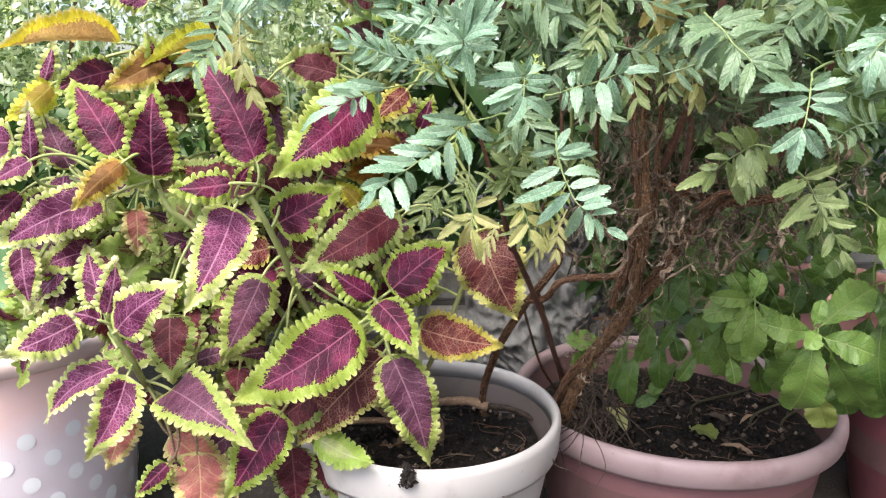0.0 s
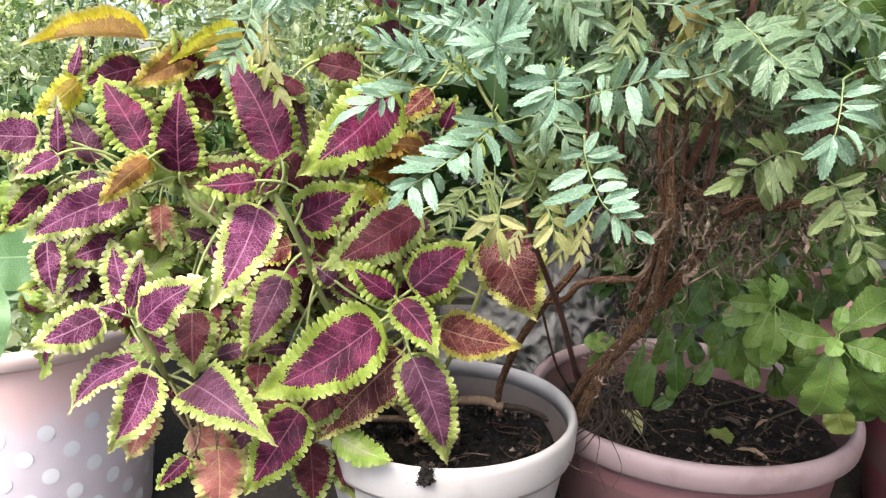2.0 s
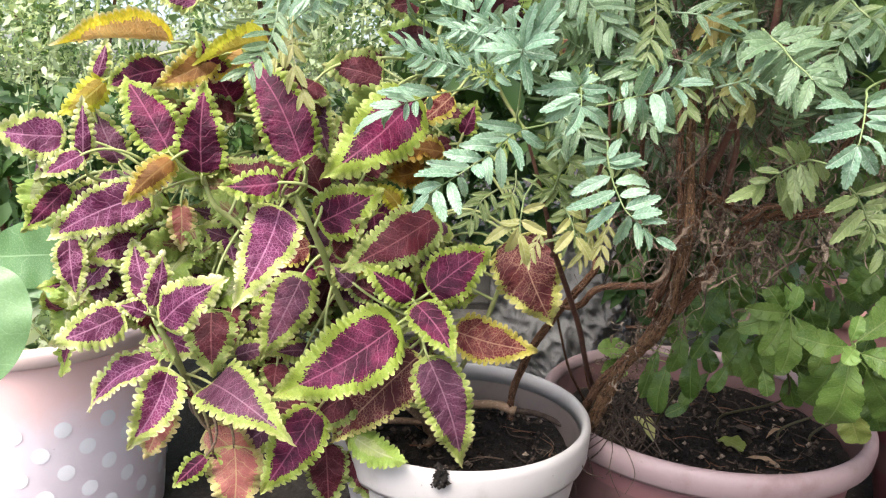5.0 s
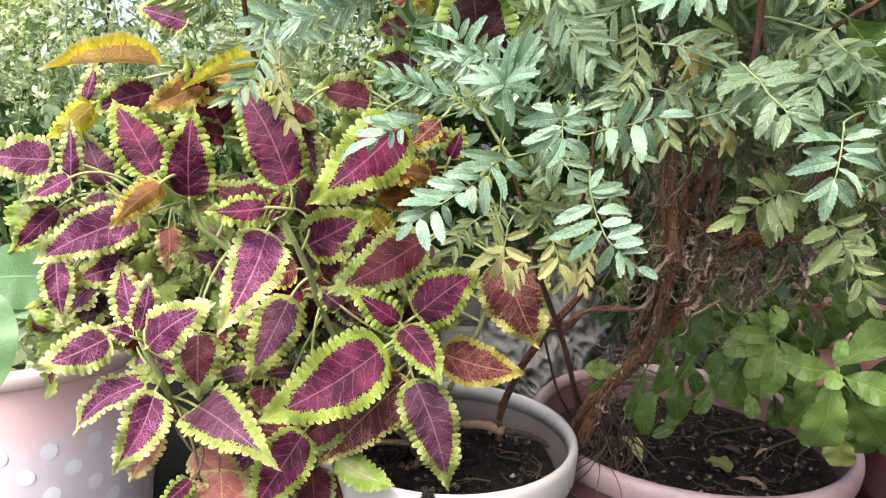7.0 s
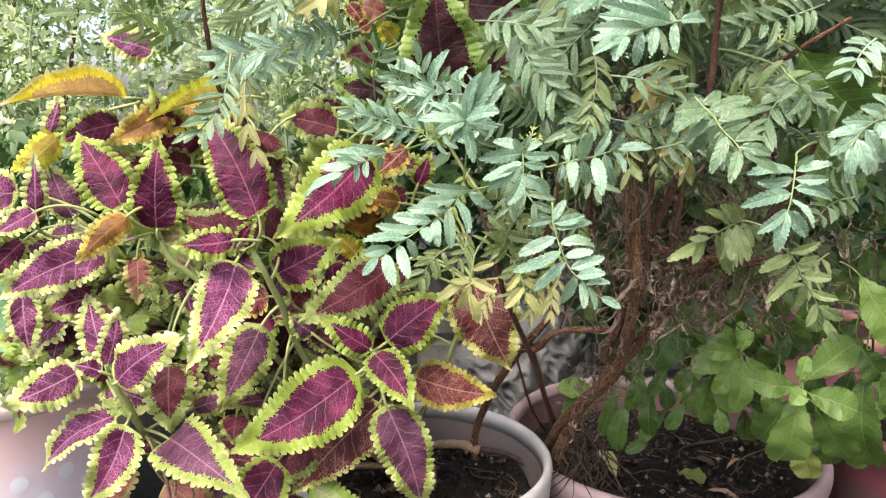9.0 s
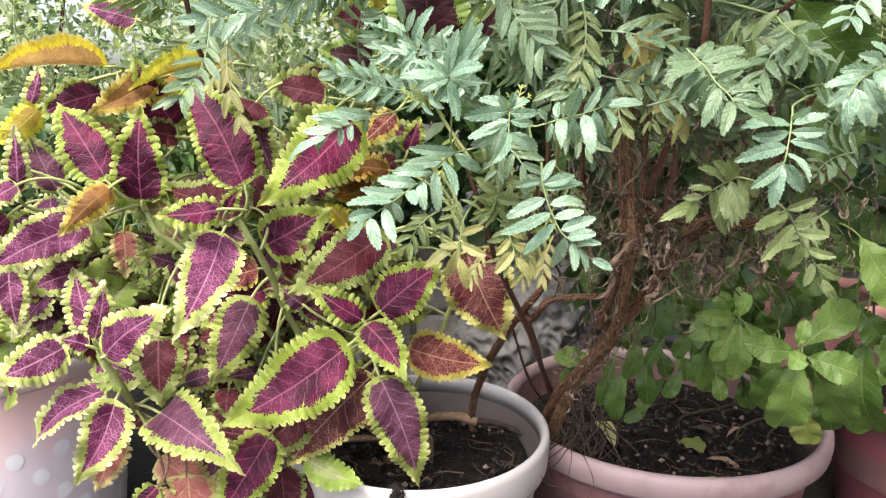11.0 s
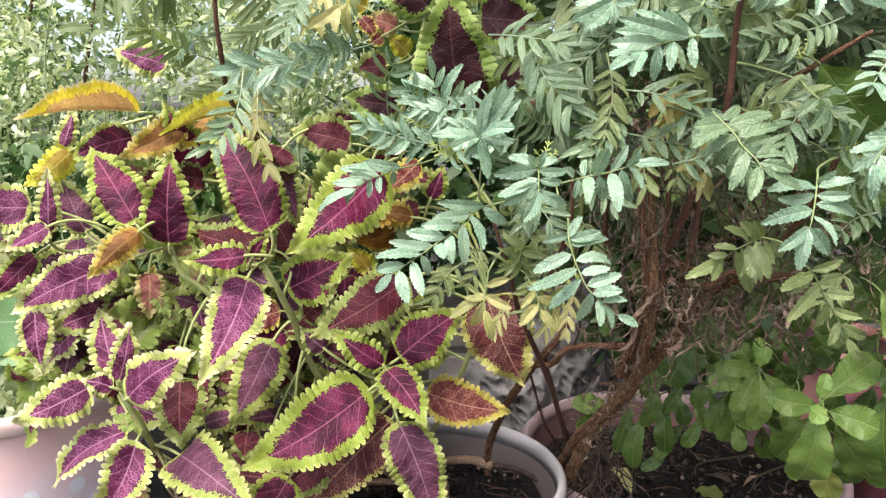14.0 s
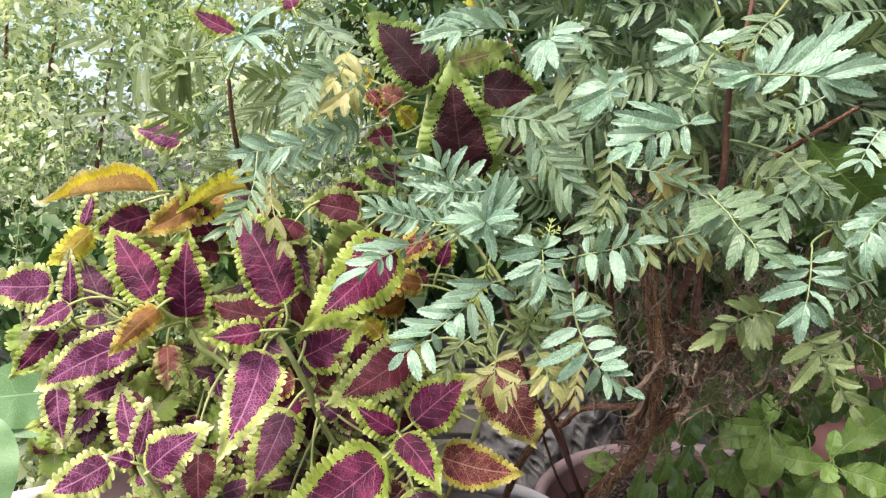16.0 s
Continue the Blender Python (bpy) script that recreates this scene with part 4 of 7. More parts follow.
coleus_leaf((-0.106, 0.960, 0.825), (-0.131, 0.960, 0.838), 0.031, -15, 0.08, 0.12, "y")
coleus_leaf((0.041, 0.950, 0.909), (-0.002, 0.950, 0.903), 0.036, -22, 0.08, 0.12, "y")
coleus_leaf((0.071, 0.960, 0.896), (0.042, 0.960, 0.918), 0.036, -21, 0.08, 0.12, "p")
coleus_leaf((-0.110, 0.920, 0.810), (-0.089, 0.920, 0.782), 0.021, 5, 0.08, 0.12, "r")
coleus_leaf((-0.429, 0.820, 0.532), (-0.507, 0.800, 0.490), 0.036, -16, 0.08, 0.12, "b")
coleus_leaf((-0.414, 0.780, 0.511), (-0.478, 0.770, 0.496), 0.025, -8, 0.08, 0.12, "g")
coleus_leaf((-0.038, 0.785, 0.585), (-0.092, 0.780, 0.588), 0.030, -4, 0.08, 0.12, "u")


def folded_leaf(base, tip, width, fold, kind):
    """A leaf seen from below, folded along its midrib: one half stands up, the other lies back."""
    base, tip = Vector(base), Vector(tip)
    d = (tip - base).normalized()
    ref = FRONT - d * FRONT.dot(d)
    up = Vector((0, 0.62, 0.78))
    up -= d * up.dot(d)
    roll = math.degrees(math.atan2(d.dot(ref.cross(up)), ref.dot(up)))
    g = Geo()
    blade(g, base, tip, width, roll, 0.01, fold, ovate, 19, 0.17, COL, 5, 0.08, 0.08, rc, 3.0, True, quilt=0.04)
    leaf = part("leaf", g, COLEUS[kind], coleus)
    g = Geo()
    petiole(g, base, d, stem_points, 0.0015)
    part("leaf_stalk", g, COLEUS_STEM, leaf)


folded_leaf((-0.323, 0.775, 0.693), (-0.432, 0.735, 0.691), 0.043, 1.0, "w")
folded_leaf((-0.210, 0.800, 0.696), (-0.307, 0.780, 0.675), 0.034, 1.0, "y")
# two dry leaves whose amber imitates sun shining through
coleus_leaf((-0.054, 0.800, 0.591), (-0.108, 0.775, 0.576), 0.046, 20, 0.16, 0.5, "j")
coleus_leaf((-0.060, 0.810, 0.566), (-0.103, 0.800, 0.555), 0.040, -25, 0.14, 0.5, "j")
# leaves half hidden behind the foremost
for k in range(70):
    b = Vector((rc.uniform(-0.50, -0.20), rc.uniform(0.80, 0.90), rc.uniform(0.36, 0.58)))
    d = Vector((rc.uniform(-1, 0.6), rc.uniform(-0.8, 0.0), rc.uniform(-0.9, 0.3))).normalized()
    coleus_leaf(b, b + d * rc.uniform(0.05, 0.085), rc.uniform(0.035, 0.055), rc.uniform(-35, 35), 0.08, 0.15, rc.choice("vvbbadgl"))
# shaded leaves deep inside the bush
for k in range(105):
    b = Vector((rc.uniform(-0.36, -0.04), rc.uniform(0.80, 0.93), rc.uniform(0.30, 0.66)))
    d = Vector((rc.uniform(-1, 1), rc.uniform(-0.9, 0.1), rc.uniform(-1, 0.5))).normalized()
    coleus_leaf(b, b + d * rc.uniform(0.05, 0.095), rc.uniform(0.035, 0.06), rc.uniform(-40, 40), 0.08, 0.15, rc.choice("dddbgaab"))
coleus_leaf((-0.328, 0.710, 0.370), (-0.401, 0.690, 0.315), 0.042, 22, 0.14, 0.5, "v")


# ---- marigold ----
marigold = holder("marigold_plant", (0.20, 0.95, 0.17), "tall marigold bush with feathery green leaves and withered lower foliage", "plant")
rm = random.Random(33)
marigold_points = []
trunk_line = []
STEMS = {"ochre": OCHRE_STEM, "bark": BARK, "red": RED_STEM, "green": GREEN_STEM}


def furrowed(geo, line, r0, r1, seed, sides=26):
    """A woody stem with lengthwise ridges, cracks and knots."""
    fine = []
    for a, b in zip(line, line[1:]):
        n = max(1, round((b - a).length / 0.0035))
        fine += [a.lerp(b, i / n) for i in range(n)]
    fine.append(line[-1])
    first, length = len(geo.v), 0.0
    for i, q in enumerate(fine):
        d = (fine[min(i + 1, len(fine) - 1)] - fine[max(i - 1, 0)]).normalized()
        a = d.cross(Vector((0.3, 0.9, 0.2))).normalized()
        b = d.cross(a)
        length += (q - fine[i - 1]).length if i else 0
        r = r0 + (r1 - r0) * i / (len(fine) - 1)
        for k in range(sides + 1):
            w = 2 * math.pi * (k % sides) / sides + 1.6 * math.sin(length * 9)
            c = Vector((math.cos(w) * 2.3, math.sin(w) * 2.3, length * 22 + seed))
            f = Vector((math.cos(w) * 5, math.sin(w) * 5, length * 110 + seed))
            rr = r * (1 + 0.42 * noise.noise(c) + 0.20 * noise.noise(f))
            geo.add(q + (a * math.cos(w) + b * math.sin(w)) * rr, (k / sides, length), (0.1, 1))
    m = sides + 1
    for i in range(len(fine) - 1):
        for k in range(sides):
            p = first + i * m + k
            geo.f.append((p, p + 1, p + m + 1, p + m))


def marigold_stem(pts, r0, r1, kind):
    x, y, z = pts[-1]
    line = smooth_line(pts + [(x, y, z - 0.045)] if z < 0.25 else pts, 12)
    marigold_points.extend(line)
    if r1 > 0.0070:
        trunk_line.extend(line[len(line) // 3:])
    g = Geo()
    if kind in ("bark", "ochre") and r1 > 0.0045:
        furrowed(g, line, r0, r1, rm.random() * 50)
    else:
        tube(g, line, r0, r1, 12, 0.18 if kind in ("bark", "ochre") else 0.05, rm)
    part("stem", g, STEMS[kind], marigold, {"ochre": "rough ochre brown main stem", "bark": "woody brown stem", "red": "reddish stem", "green": "green stem"}[kind])


LEAFLET = (-1, -0.45, 0, 0.45, 1)
FINE_LEAFLET = (-1, -0.72, -0.4, 0, 0.4, 0.72, 1)


def spray(kind, rib, leaflets):
    """A feathered leaf along rib; leaflets: where on the rib each one sits, 0 to 1, and its tip."""
    line = smooth_line(rib, 8)
    g = Geo()
    tube(g, line, 0.0008, 0.0004, 6)
    # the stalk back to the nearest stem
    p, way = line[0], (line[0] - line[2]).normalized()
    q = min(marigold_points, key=lambda c: (c - p).length * (1.6 - (c - p).normalized().dot(way)))
    gap = (q - p).length
    if 0.005 < gap < 0.075:
        tube(g, smooth_line([q, q.lerp(p, 0.4) + way * gap * 0.16, p + way * gap * 0.24, p], 6), 0.0011, 0.0008, 6)
    leaf = part("leaf", g, LEAF_RIB, marigold)
    for v, tip in leaflets:
        p, q = line[round(v * (len(line) - 1))], Vector(tip)
        size = (q - p).length
        g = Geo()
        blade(g, p, q, min(size * rm.uniform(0.24, 0.30), rm.uniform(0.0064, 0.0080)), rm.uniform(-34, 34), rm.uniform(-0.02, 0.12), rm.uniform(0.12, 0.5), lance, 9, 0.46, FINE_LEAFLET, 3, rm.uniform(-0.04, 0.14), 0.10, rm, saw=True)
        part("leaflet", g, MARIGOLD[kind], leaf)


def frond(base, tip, width, roll, arch, fold, kind, front=True):
    """A feathered leaf: a midrib with pairs of toothed leaflets."""
    base, tip = Vector(base), Vector(tip)
    length, d, s, n = axes(base, tip, roll + rm.uniform(-1, 1) * (10 if kind == "h" else 22))
    g = Geo()
    droop = rm.uniform(0.02, 0.18)
    sway = rm.uniform(-0.13, 0.13)
    rib = lambda v: base + d * (length * v) + n * (droop * length * math.sin(math.pi * v)) + s * (sway * length * math.sin(math.pi * v))
    tube(g, [rib(-0.12 + i / 10 * 0.96) for i in range(11)], 0.0009, 0.0004, 5, pale=True)
    pairs = 4 if kind == "e" else max(5, min(9, round(length / 0.0120)))
    half = max(width * 0.56, length * 0.13)
    cup = rm.uniform(-0.25, 0.55)
    p = rib(0.82)
    leaflet(g, p, tip, max((tip - p).length, half * 0.5) * 0.30, n)
    if front:
        leaf = part("leaf", g, MARIGOLD[kind], marigold)
    for i in range(pairs):
        v = 0.10 + 0.70 * i / (pairs - 1)
        size = half * 1.08 * (0.60 + 0.5 * math.sin(math.pi * (0.12 + 0.72 * v)))
        for sgn in (-1, 1):
            a = radians(rm.uniform(54, 70) - 34 * v)
            out = s * sgn * math.sin(a) + d * math.cos(a) + n * (cup + rm.uniform(-0.3, 0.2))
            out.z -= 0.75 if kind == "e" else 0.16
            out.normalize()
            p = rib(v + rm.uniform(-0.025, 0.025))
            q = p + out * size * rm.uniform(0.82, 1.12)
            part_geo = Geo() if front else g
            leaflet(part_geo, p, q, min(size * rm.uniform(0.17, 0.24), length * 0.7 / (pairs - 1) * rm.uniform(0.42, 0.6)), n)
            if front:
                part("leaflet", part_geo, MARIGOLD[kind], leaf)
    if not front:
        part("leaf", g, MARIGOLD[kind], marigold)


def leaflet(g, p, q, width, n):
    d = q - p
    if d.length < 0.0015:
        return
    dn = d.normalized()
    ref = FRONT - dn * FRONT.dot(dn)
    want = n - dn * n.dot(dn)
    if want.length < 1e-3 or ref.length < 1e-3:
        return
    roll = math.degrees(math.atan2(dn.dot(ref.cross(want)), ref.dot(want))) + rm.uniform(-22, 22)
    blade(g, p, q, width, roll, rm.uniform(0.0, 0.10), 0.30, lance, 10, 0.46, LEAFLET, 2, rm.uniform(-0.04, 0.16), 0.08, rm)


marigold_stem([(0.172, 0.620, 0.692), (0.174, 0.630, 0.628), (0.179, 0.635, 0.580), (0.185, 0.645, 0.518), (0.193, 0.730, 0.416), (0.180, 0.840, 0.323), (0.165, 0.930, 0.190)], 0.0028, 0.0100, "ochre")
marigold_stem([(0.194, 0.650, 0.666), (0.194, 0.650, 0.598), (0.194, 0.655, 0.537), (0.192, 0.700, 0.461), (0.188, 0.780, 0.380), (0.164, 0.880, 0.285), (0.155, 0.960, 0.185)], 0.0018, 0.0065, "bark")
marigold_stem([(0.170, 0.660, 0.661), (0.176, 0.660, 0.597), (0.183, 0.660, 0.526), (0.180, 0.730, 0.429)], 0.003, 0.005, "bark")
marigold_stem([(0.229, 0.560, 0.865), (0.220, 0.560, 0.816), (0.211, 0.565, 0.772), (0.217, 0.590, 0.698), (0.212, 0.630, 0.637), (0.200, 0.660, 0.574)], 0.0015, 0.0036, "red")
marigold_stem([(0.315, 0.570, 0.760), (0.281, 0.590, 0.734), (0.244, 0.610, 0.702), (0.206, 0.650, 0.644)], 0.0016, 0.0034, "bark")
marigold_stem([(0.032, 0.600, 0.616), (0.042, 0.610, 0.588), (0.057, 0.630, 0.541), (0.067, 0.660, 0.510), (0.115, 0.780, 0.400), (0.152, 0.900, 0.300), (0.200, 1.020, 0.185)], 0.0012, 0.0045, "red")
marigold_stem([(0.090, 0.560, 0.616), (0.088, 0.580, 0.586), (0.076, 0.630, 0.531), (0.068, 0.670, 0.502)], 0.001, 0.003, "red")
marigold_stem([(0.277, 0.530, 0.667), (0.278, 0.560, 0.631), (0.275, 0.640, 0.565), (0.230, 0.660, 0.526)], 0.002, 0.003, "bark")
marigold_stem([(0.246, 0.640, 0.555), (0.224, 0.670, 0.502), (0.204, 0.720, 0.438)], 0.004, 0.006, "bark")
marigold_stem([(0.325, 0.660, 0.554), (0.264, 0.660, 0.546), (0.200, 0.655, 0.563)], 0.003, 0.005, "bark")
marigold_stem([(0.193, 0.750, 0.454), (0.138, 0.780, 0.442), (0.120, 0.820, 0.408), (0.082, 0.840, 0.402)], 0.0035, 0.004, "bark")
marigold_stem([(0.134, 0.800, 0.473), (0.131, 0.800, 0.453), (0.102, 0.840, 0.395), (0.074, 0.900, 0.315), (0.060, 0.950, 0.240)], 0.004, 0.005, "bark")
marigold_stem([(0.117, 0.850, 0.413), (0.148, 0.930, 0.320), (0.178, 0.980, 0.226), (0.220, 1.050, 0.185)], 0.0018, 0.0025, "bark")
marigold_stem([(0.096, 0.850, 0.406), (0.136, 0.950, 0.280), (0.180, 1.050, 0.185)], 0.0015, 0.002, "bark")
marigold_stem([(-0.207, 0.660, 0.799), (-0.210, 0.680, 0.754), (-0.210, 0.720, 0.699), (-0.180, 0.780, 0.634), (-0.142, 0.840, 0.538), (-0.020, 0.900, 0.235)], 0.0018, 0.004, "bark")
marigold_stem([(-0.007, 0.630, 0.701), (0.012, 0.660, 0.652), (0.041, 0.640, 0.609)], 0.0012, 0.002, "green")
marigold_stem([(0.278, 0.570, 0.871), (0.250, 0.570, 0.834), (0.229, 0.570, 0.809), (0.213, 0.565, 0.774)], 0.001, 0.002, "green")
marigold_stem([(0.196, 0.580, 0.871), (0.202, 0.570, 0.835), (0.214, 0.570, 0.800), (0.213, 0.565, 0.774)], 0.001, 0.002, "green")
marigold_stem([(0.131, 0.620, 0.714), (0.136, 0.640, 0.652), (0.141, 0.660, 0.607), (0.154, 0.700, 0.551)], 0.001, 0.0028, "bark")
marigold_stem([(0.109, 0.620, 0.679), (0.115, 0.640, 0.609), (0.121, 0.700, 0.556)], 0.0012, 0.0022, "green")
marigold_stem([(0.101, 0.620, 0.652), (0.106, 0.640, 0.599), (0.100, 0.700, 0.529)], 0.001, 0.0026, "red")
marigold_stem([(0.229, 0.640, 0.545), (0.247, 0.630, 0.560), (0.279, 0.640, 0.555), (0.304, 0.640, 0.558)], 0.0032, 0.0018, "bark")
marigold_stem([(0.168, 0.660, 0.663), (0.175, 0.670, 0.622), (0.181, 0.670, 0.575), (0.192, 0.670, 0.527)], 0.002, 0.003, "bark")
marigold_stem([(0.218, 0.650, 0.634), (0.223, 0.655, 0.604), (0.215, 0.660, 0.540)], 0.0022, 0.003, "red")
marigold_stem([(0.167, 0.800, 0.436), (0.191, 0.790, 0.442), (0.206, 0.740, 0.460)], 0.002, 0.0026, "bark")
marigold_stem([(0.184, 0.840, 0.378), (0.202, 0.800, 0.392), (0.202, 0.740, 0.420)], 0.0018, 0.0024, "bark")
frond((0.012, 0.630, 0.666), (-0.069, 0.600, 0.685), 0.032, -1, 0.08, 0.12, "h")
frond((-0.002, 0.630, 0.674), (-0.041, 0.600, 0.722), 0.032, -1, 0.08, 0.12, "h")
frond((0.275, 0.530, 0.673), (0.303, 0.500, 0.679), 0.038, 3, 0.08, 0.12, "m")
frond((0.288, 0.670, 0.702), (0.250, 0.650, 0.678), 0.027, 17, 0.08, 0.12, "m")
frond((-0.186, 0.720, 0.719), (-0.164, 0.690, 0.630), 0.037, -13, 0.08, 0.12, "e")
frond((-0.182, 0.730, 0.699), (-0.206, 0.710, 0.670), 0.024, -15, 0.08, 0.12, "e")
frond((-0.090, 0.720, 0.756), (-0.222, 0.690, 0.731), 0.047, -6, 0.08, 0.12, "h")
frond((-0.190, 0.680, 0.725), (-0.222, 0.640, 0.654), 0.042, -14, 0.08, 0.12, "m")
frond((0.319, 0.545, 0.741), (0.287, 0.520, 0.710), 0.033, 26, 0.08, 0.12, "h")
frond((0.293, 0.580, 0.769), (0.210, 0.560, 0.747), 0.036, 7, 0.08, 0.12, "m")
frond((0.036, 0.640, 0.761), (0.099, 0.600, 0.749), 0.044, 5, 0.08, 0.12, "m")
frond((0.133, 0.580, 0.792), (0.084, 0.550, 0.760), 0.040, 5, 0.08, 0.12, "m")
frond((0.063, 0.620, 0.757), (0.105, 0.580, 0.694), 0.047, 7, 0.08, 0.12, "m")
frond((0.124, 0.600, 0.737), (0.112, 0.570, 0.669), 0.032, 11, 0.08, 0.12, "f")
frond((0.173, 0.570, 0.700), (0.219, 0.530, 0.646), 0.048, 11, 0.08, 0.12, "m")
frond((0.272, 0.550, 0.712), (0.235, 0.520, 0.664), 0.042, 23, 0.08, 0.12, "m")
frond((0.147, 0.600, 0.680), (0.206, 0.580, 0.667), 0.037, 0, 0.08, 0.12, "m")
frond((0.185, 0.620, 0.707), (0.168, 0.610, 0.684), 0.029, 14, 0.08, 0.12, "e")
frond((-0.134, 0.700, 0.807), (-0.153, 0.680, 0.761), 0.043, -12, 0.08, 0.12, "m")
frond((0.023, 0.680, 0.838), (-0.038, 0.640, 0.826), 0.030, -10, 0.08, 0.12, "m")
frond((0.047, 0.660, 0.849), (-0.013, 0.630, 0.840), 0.035, -11, 0.08, 0.12, "m")
frond((-0.103, 0.720, 0.831), (-0.126, 0.690, 0.766), 0.041, -10, 0.08, 0.12, "e")
frond((0.246, 0.560, 0.828), (0.213, 0.530, 0.795), 0.038, 17, 0.08, 0.12, "m")
frond((-0.057, 0.660, 0.700), (-0.044, 0.620, 0.740), 0.040, 7, 0.08, 0.12, "m")
frond((0.054, 0.580, 0.636), (0.084, 0.560, 0.597), 0.037, -0, 0.08, 0.12, "m")
frond((0.123, 0.620, 0.661), (0.131, 0.600, 0.708), 0.036, -13, 0.08, 0.12, "f")
frond((0.185, 0.620, 0.701), (0.173, 0.600, 0.656), 0.032, 15, 0.08, 0.12, "f")
frond((0.204, 0.600, 0.669), (0.202, 0.580, 0.635), 0.027, 18, 0.08, 0.12, "e")
frond((0.159, 0.600, 0.678), (0.158, 0.580, 0.635), 0.031, 14, 0.08, 0.12, "f")
frond((0.181, 0.600, 0.678), (0.176, 0.580, 0.639), 0.026, 16, 0.08, 0.12, "f")
frond((0.085, 0.620, 0.687), (0.056, 0.600, 0.699), 0.036, -5, 0.08, 0.12, "m")
frond((0.048, 0.600, 0.643), (0.037, 0.580, 0.673), 0.031, -4, 0.08, 0.12, "m")
frond((0.060, 0.620, 0.582), (0.048, 0.600, 0.625), 0.028, -4, 0.08, 0.12, "f")
frond((0.075, 0.620, 0.563), (0.040, 0.600, 0.570), 0.033, 9, 0.08, 0.12, "f")
frond((0.084, 0.620, 0.582), (0.059, 0.600, 0.547), 0.033, 9, 0.08, 0.12, "f")
frond((0.007, 0.600, 0.570), (-0.015, 0.580, 0.541), 0.028, 4, 0.08, 0.12, "f")
frond((0.088, 0.610, 0.540), (0.059, 0.600, 0.527), 0.028, 12, 0.08, 0.12, "f")
frond((-0.164, 0.750, 0.722), (-0.211, 0.720, 0.698), 0.033, -14, 0.08, 0.12, "m")
frond((0.318, 0.600, 0.652), (0.338, 0.570, 0.639), 0.040, 19, 0.08, 0.12, "m")
frond((0.239, 0.600, 0.629), (0.241, 0.580, 0.660), 0.031, -31, 0.08, 0.12, "m")
frond((0.348, 0.560, 0.696), (0.311, 0.530, 0.651), 0.037, 27, 0.08, 0.12, "m")
frond((0.296, 0.710, 0.679), (0.256, 0.690, 0.715), 0.034, -22, 0.08, 0.12, "m")
frond((0.176, 0.580, 0.789), (0.159, 0.550, 0.735), 0.035, 15, 0.08, 0.12, "m")
frond((0.098, 0.660, 0.848), (0.123, 0.630, 0.814), 0.040, 14, 0.08, 0.12, "m")
frond((0.187, 0.620, 0.844), (0.126, 0.600, 0.833), 0.037, -6, 0.08, 0.12, "m")
frond((0.345, 0.600, 0.838), (0.276, 0.570, 0.829), 0.036, -1, 0.08, 0.12, "m")
frond((0.045, 0.560, 0.676), (-0.005, 0.530, 0.686), 0.032, 0, 0.08, 0.12, "h")
frond((0.033, 0.580, 0.702), (-0.017, 0.550, 0.703), 0.029, -3, 0.08, 0.12, "h")
frond((0.027, 0.600, 0.669), (0.011, 0.585, 0.710), 0.022, -2, 0.08, 0.12, "f")
frond((0.033, 0.600, 0.665), (0.043, 0.590, 0.705), 0.022, -3, 0.08, 0.12, "f")
frond((0.106, 0.600, 0.647), (0.133, 0.570, 0.624), 0.035, 6, 0.08, 0.12, "m")
frond((0.127, 0.600, 0.691), (0.097, 0.570, 0.664), 0.035, 8, 0.08, 0.12, "m")
frond((0.107, 0.610, 0.545), (0.100, 0.600, 0.510), 0.024, 10, 0.08, 0.12, "e")
frond((0.091, 0.610, 0.535), (0.076, 0.600, 0.513), 0.024, 11, 0.08, 0.12, "e")
frond((0.060, 0.630, 0.605), (0.088, 0.610, 0.569), 0.033, 2, 0.08, 0.12, "f")
frond((0.110, 0.640, 0.594), (0.089, 0.620, 0.558), 0.029, 10, 0.08, 0.12, "f")
frond((0.027, 0.630, 0.581), (0.007, 0.610, 0.550), 0.024, 4, 0.08, 0.12, "f")
frond((0.221, 0.580, 0.689), (0.209, 0.560, 0.652), 0.030, 16, 0.08, 0.12, "t")
frond((0.261, 0.600, 0.589), (0.237, 0.580, 0.564), 0.027, 13, 0.08, 0.12, "t")
frond((0.310, 0.560, 0.576), (0.287, 0.550, 0.547), 0.030, 26, 0.08, 0.12, "f")
frond((0.326, 0.560, 0.623), (0.288, 0.540, 0.607), 0.029, 21, 0.08, 0.12, "m")
frond((0.239, 0.550, 0.687), (0.205, 0.530, 0.701), 0.028, -8, 0.08, 0.12, "f")
frond((-0.058, 0.660, 0.673), (0.010, 0.630, 0.715), 0.041, -1, 0.08, 0.12, "m")
frond((-0.026, 0.620, 0.666), (-0.081, 0.590, 0.684), 0.034, 5, 0.08, 0.12, "h")
frond((-0.006, 0.600, 0.658), (0.040, 0.570, 0.702), 0.047, -6, 0.08, 0.12, "h")
frond((-0.033, 0.640, 0.833), (0.029, 0.610, 0.836), 0.029, 10, 0.08, 0.12, "h")
frond((0.070, 0.600, 0.802), (0.081, 0.580, 0.821), 0.032, -1, 0.08, 0.12, "h")
frond((-0.094, 0.720, 0.754), (-0.125, 0.700, 0.748), 0.033, -7, 0.08, 0.12, "m")
frond((-0.193, 0.720, 0.705), (-0.135, 0.690, 0.737), 0.039, 8, 0.08, 0.12, "m")
frond((-0.154, 0.760, 0.865), (-0.116, 0.730, 0.821), 0.046, -1, 0.08, 0.12, "m")
frond((-0.122, 0.780, 0.880), (-0.165, 0.750, 0.847), 0.041, -17, 0.08, 0.12, "m")
frond((-0.191, 0.780, 0.805), (-0.143, 0.760, 0.854), 0.042, 29, 0.08, 0.12, "t")
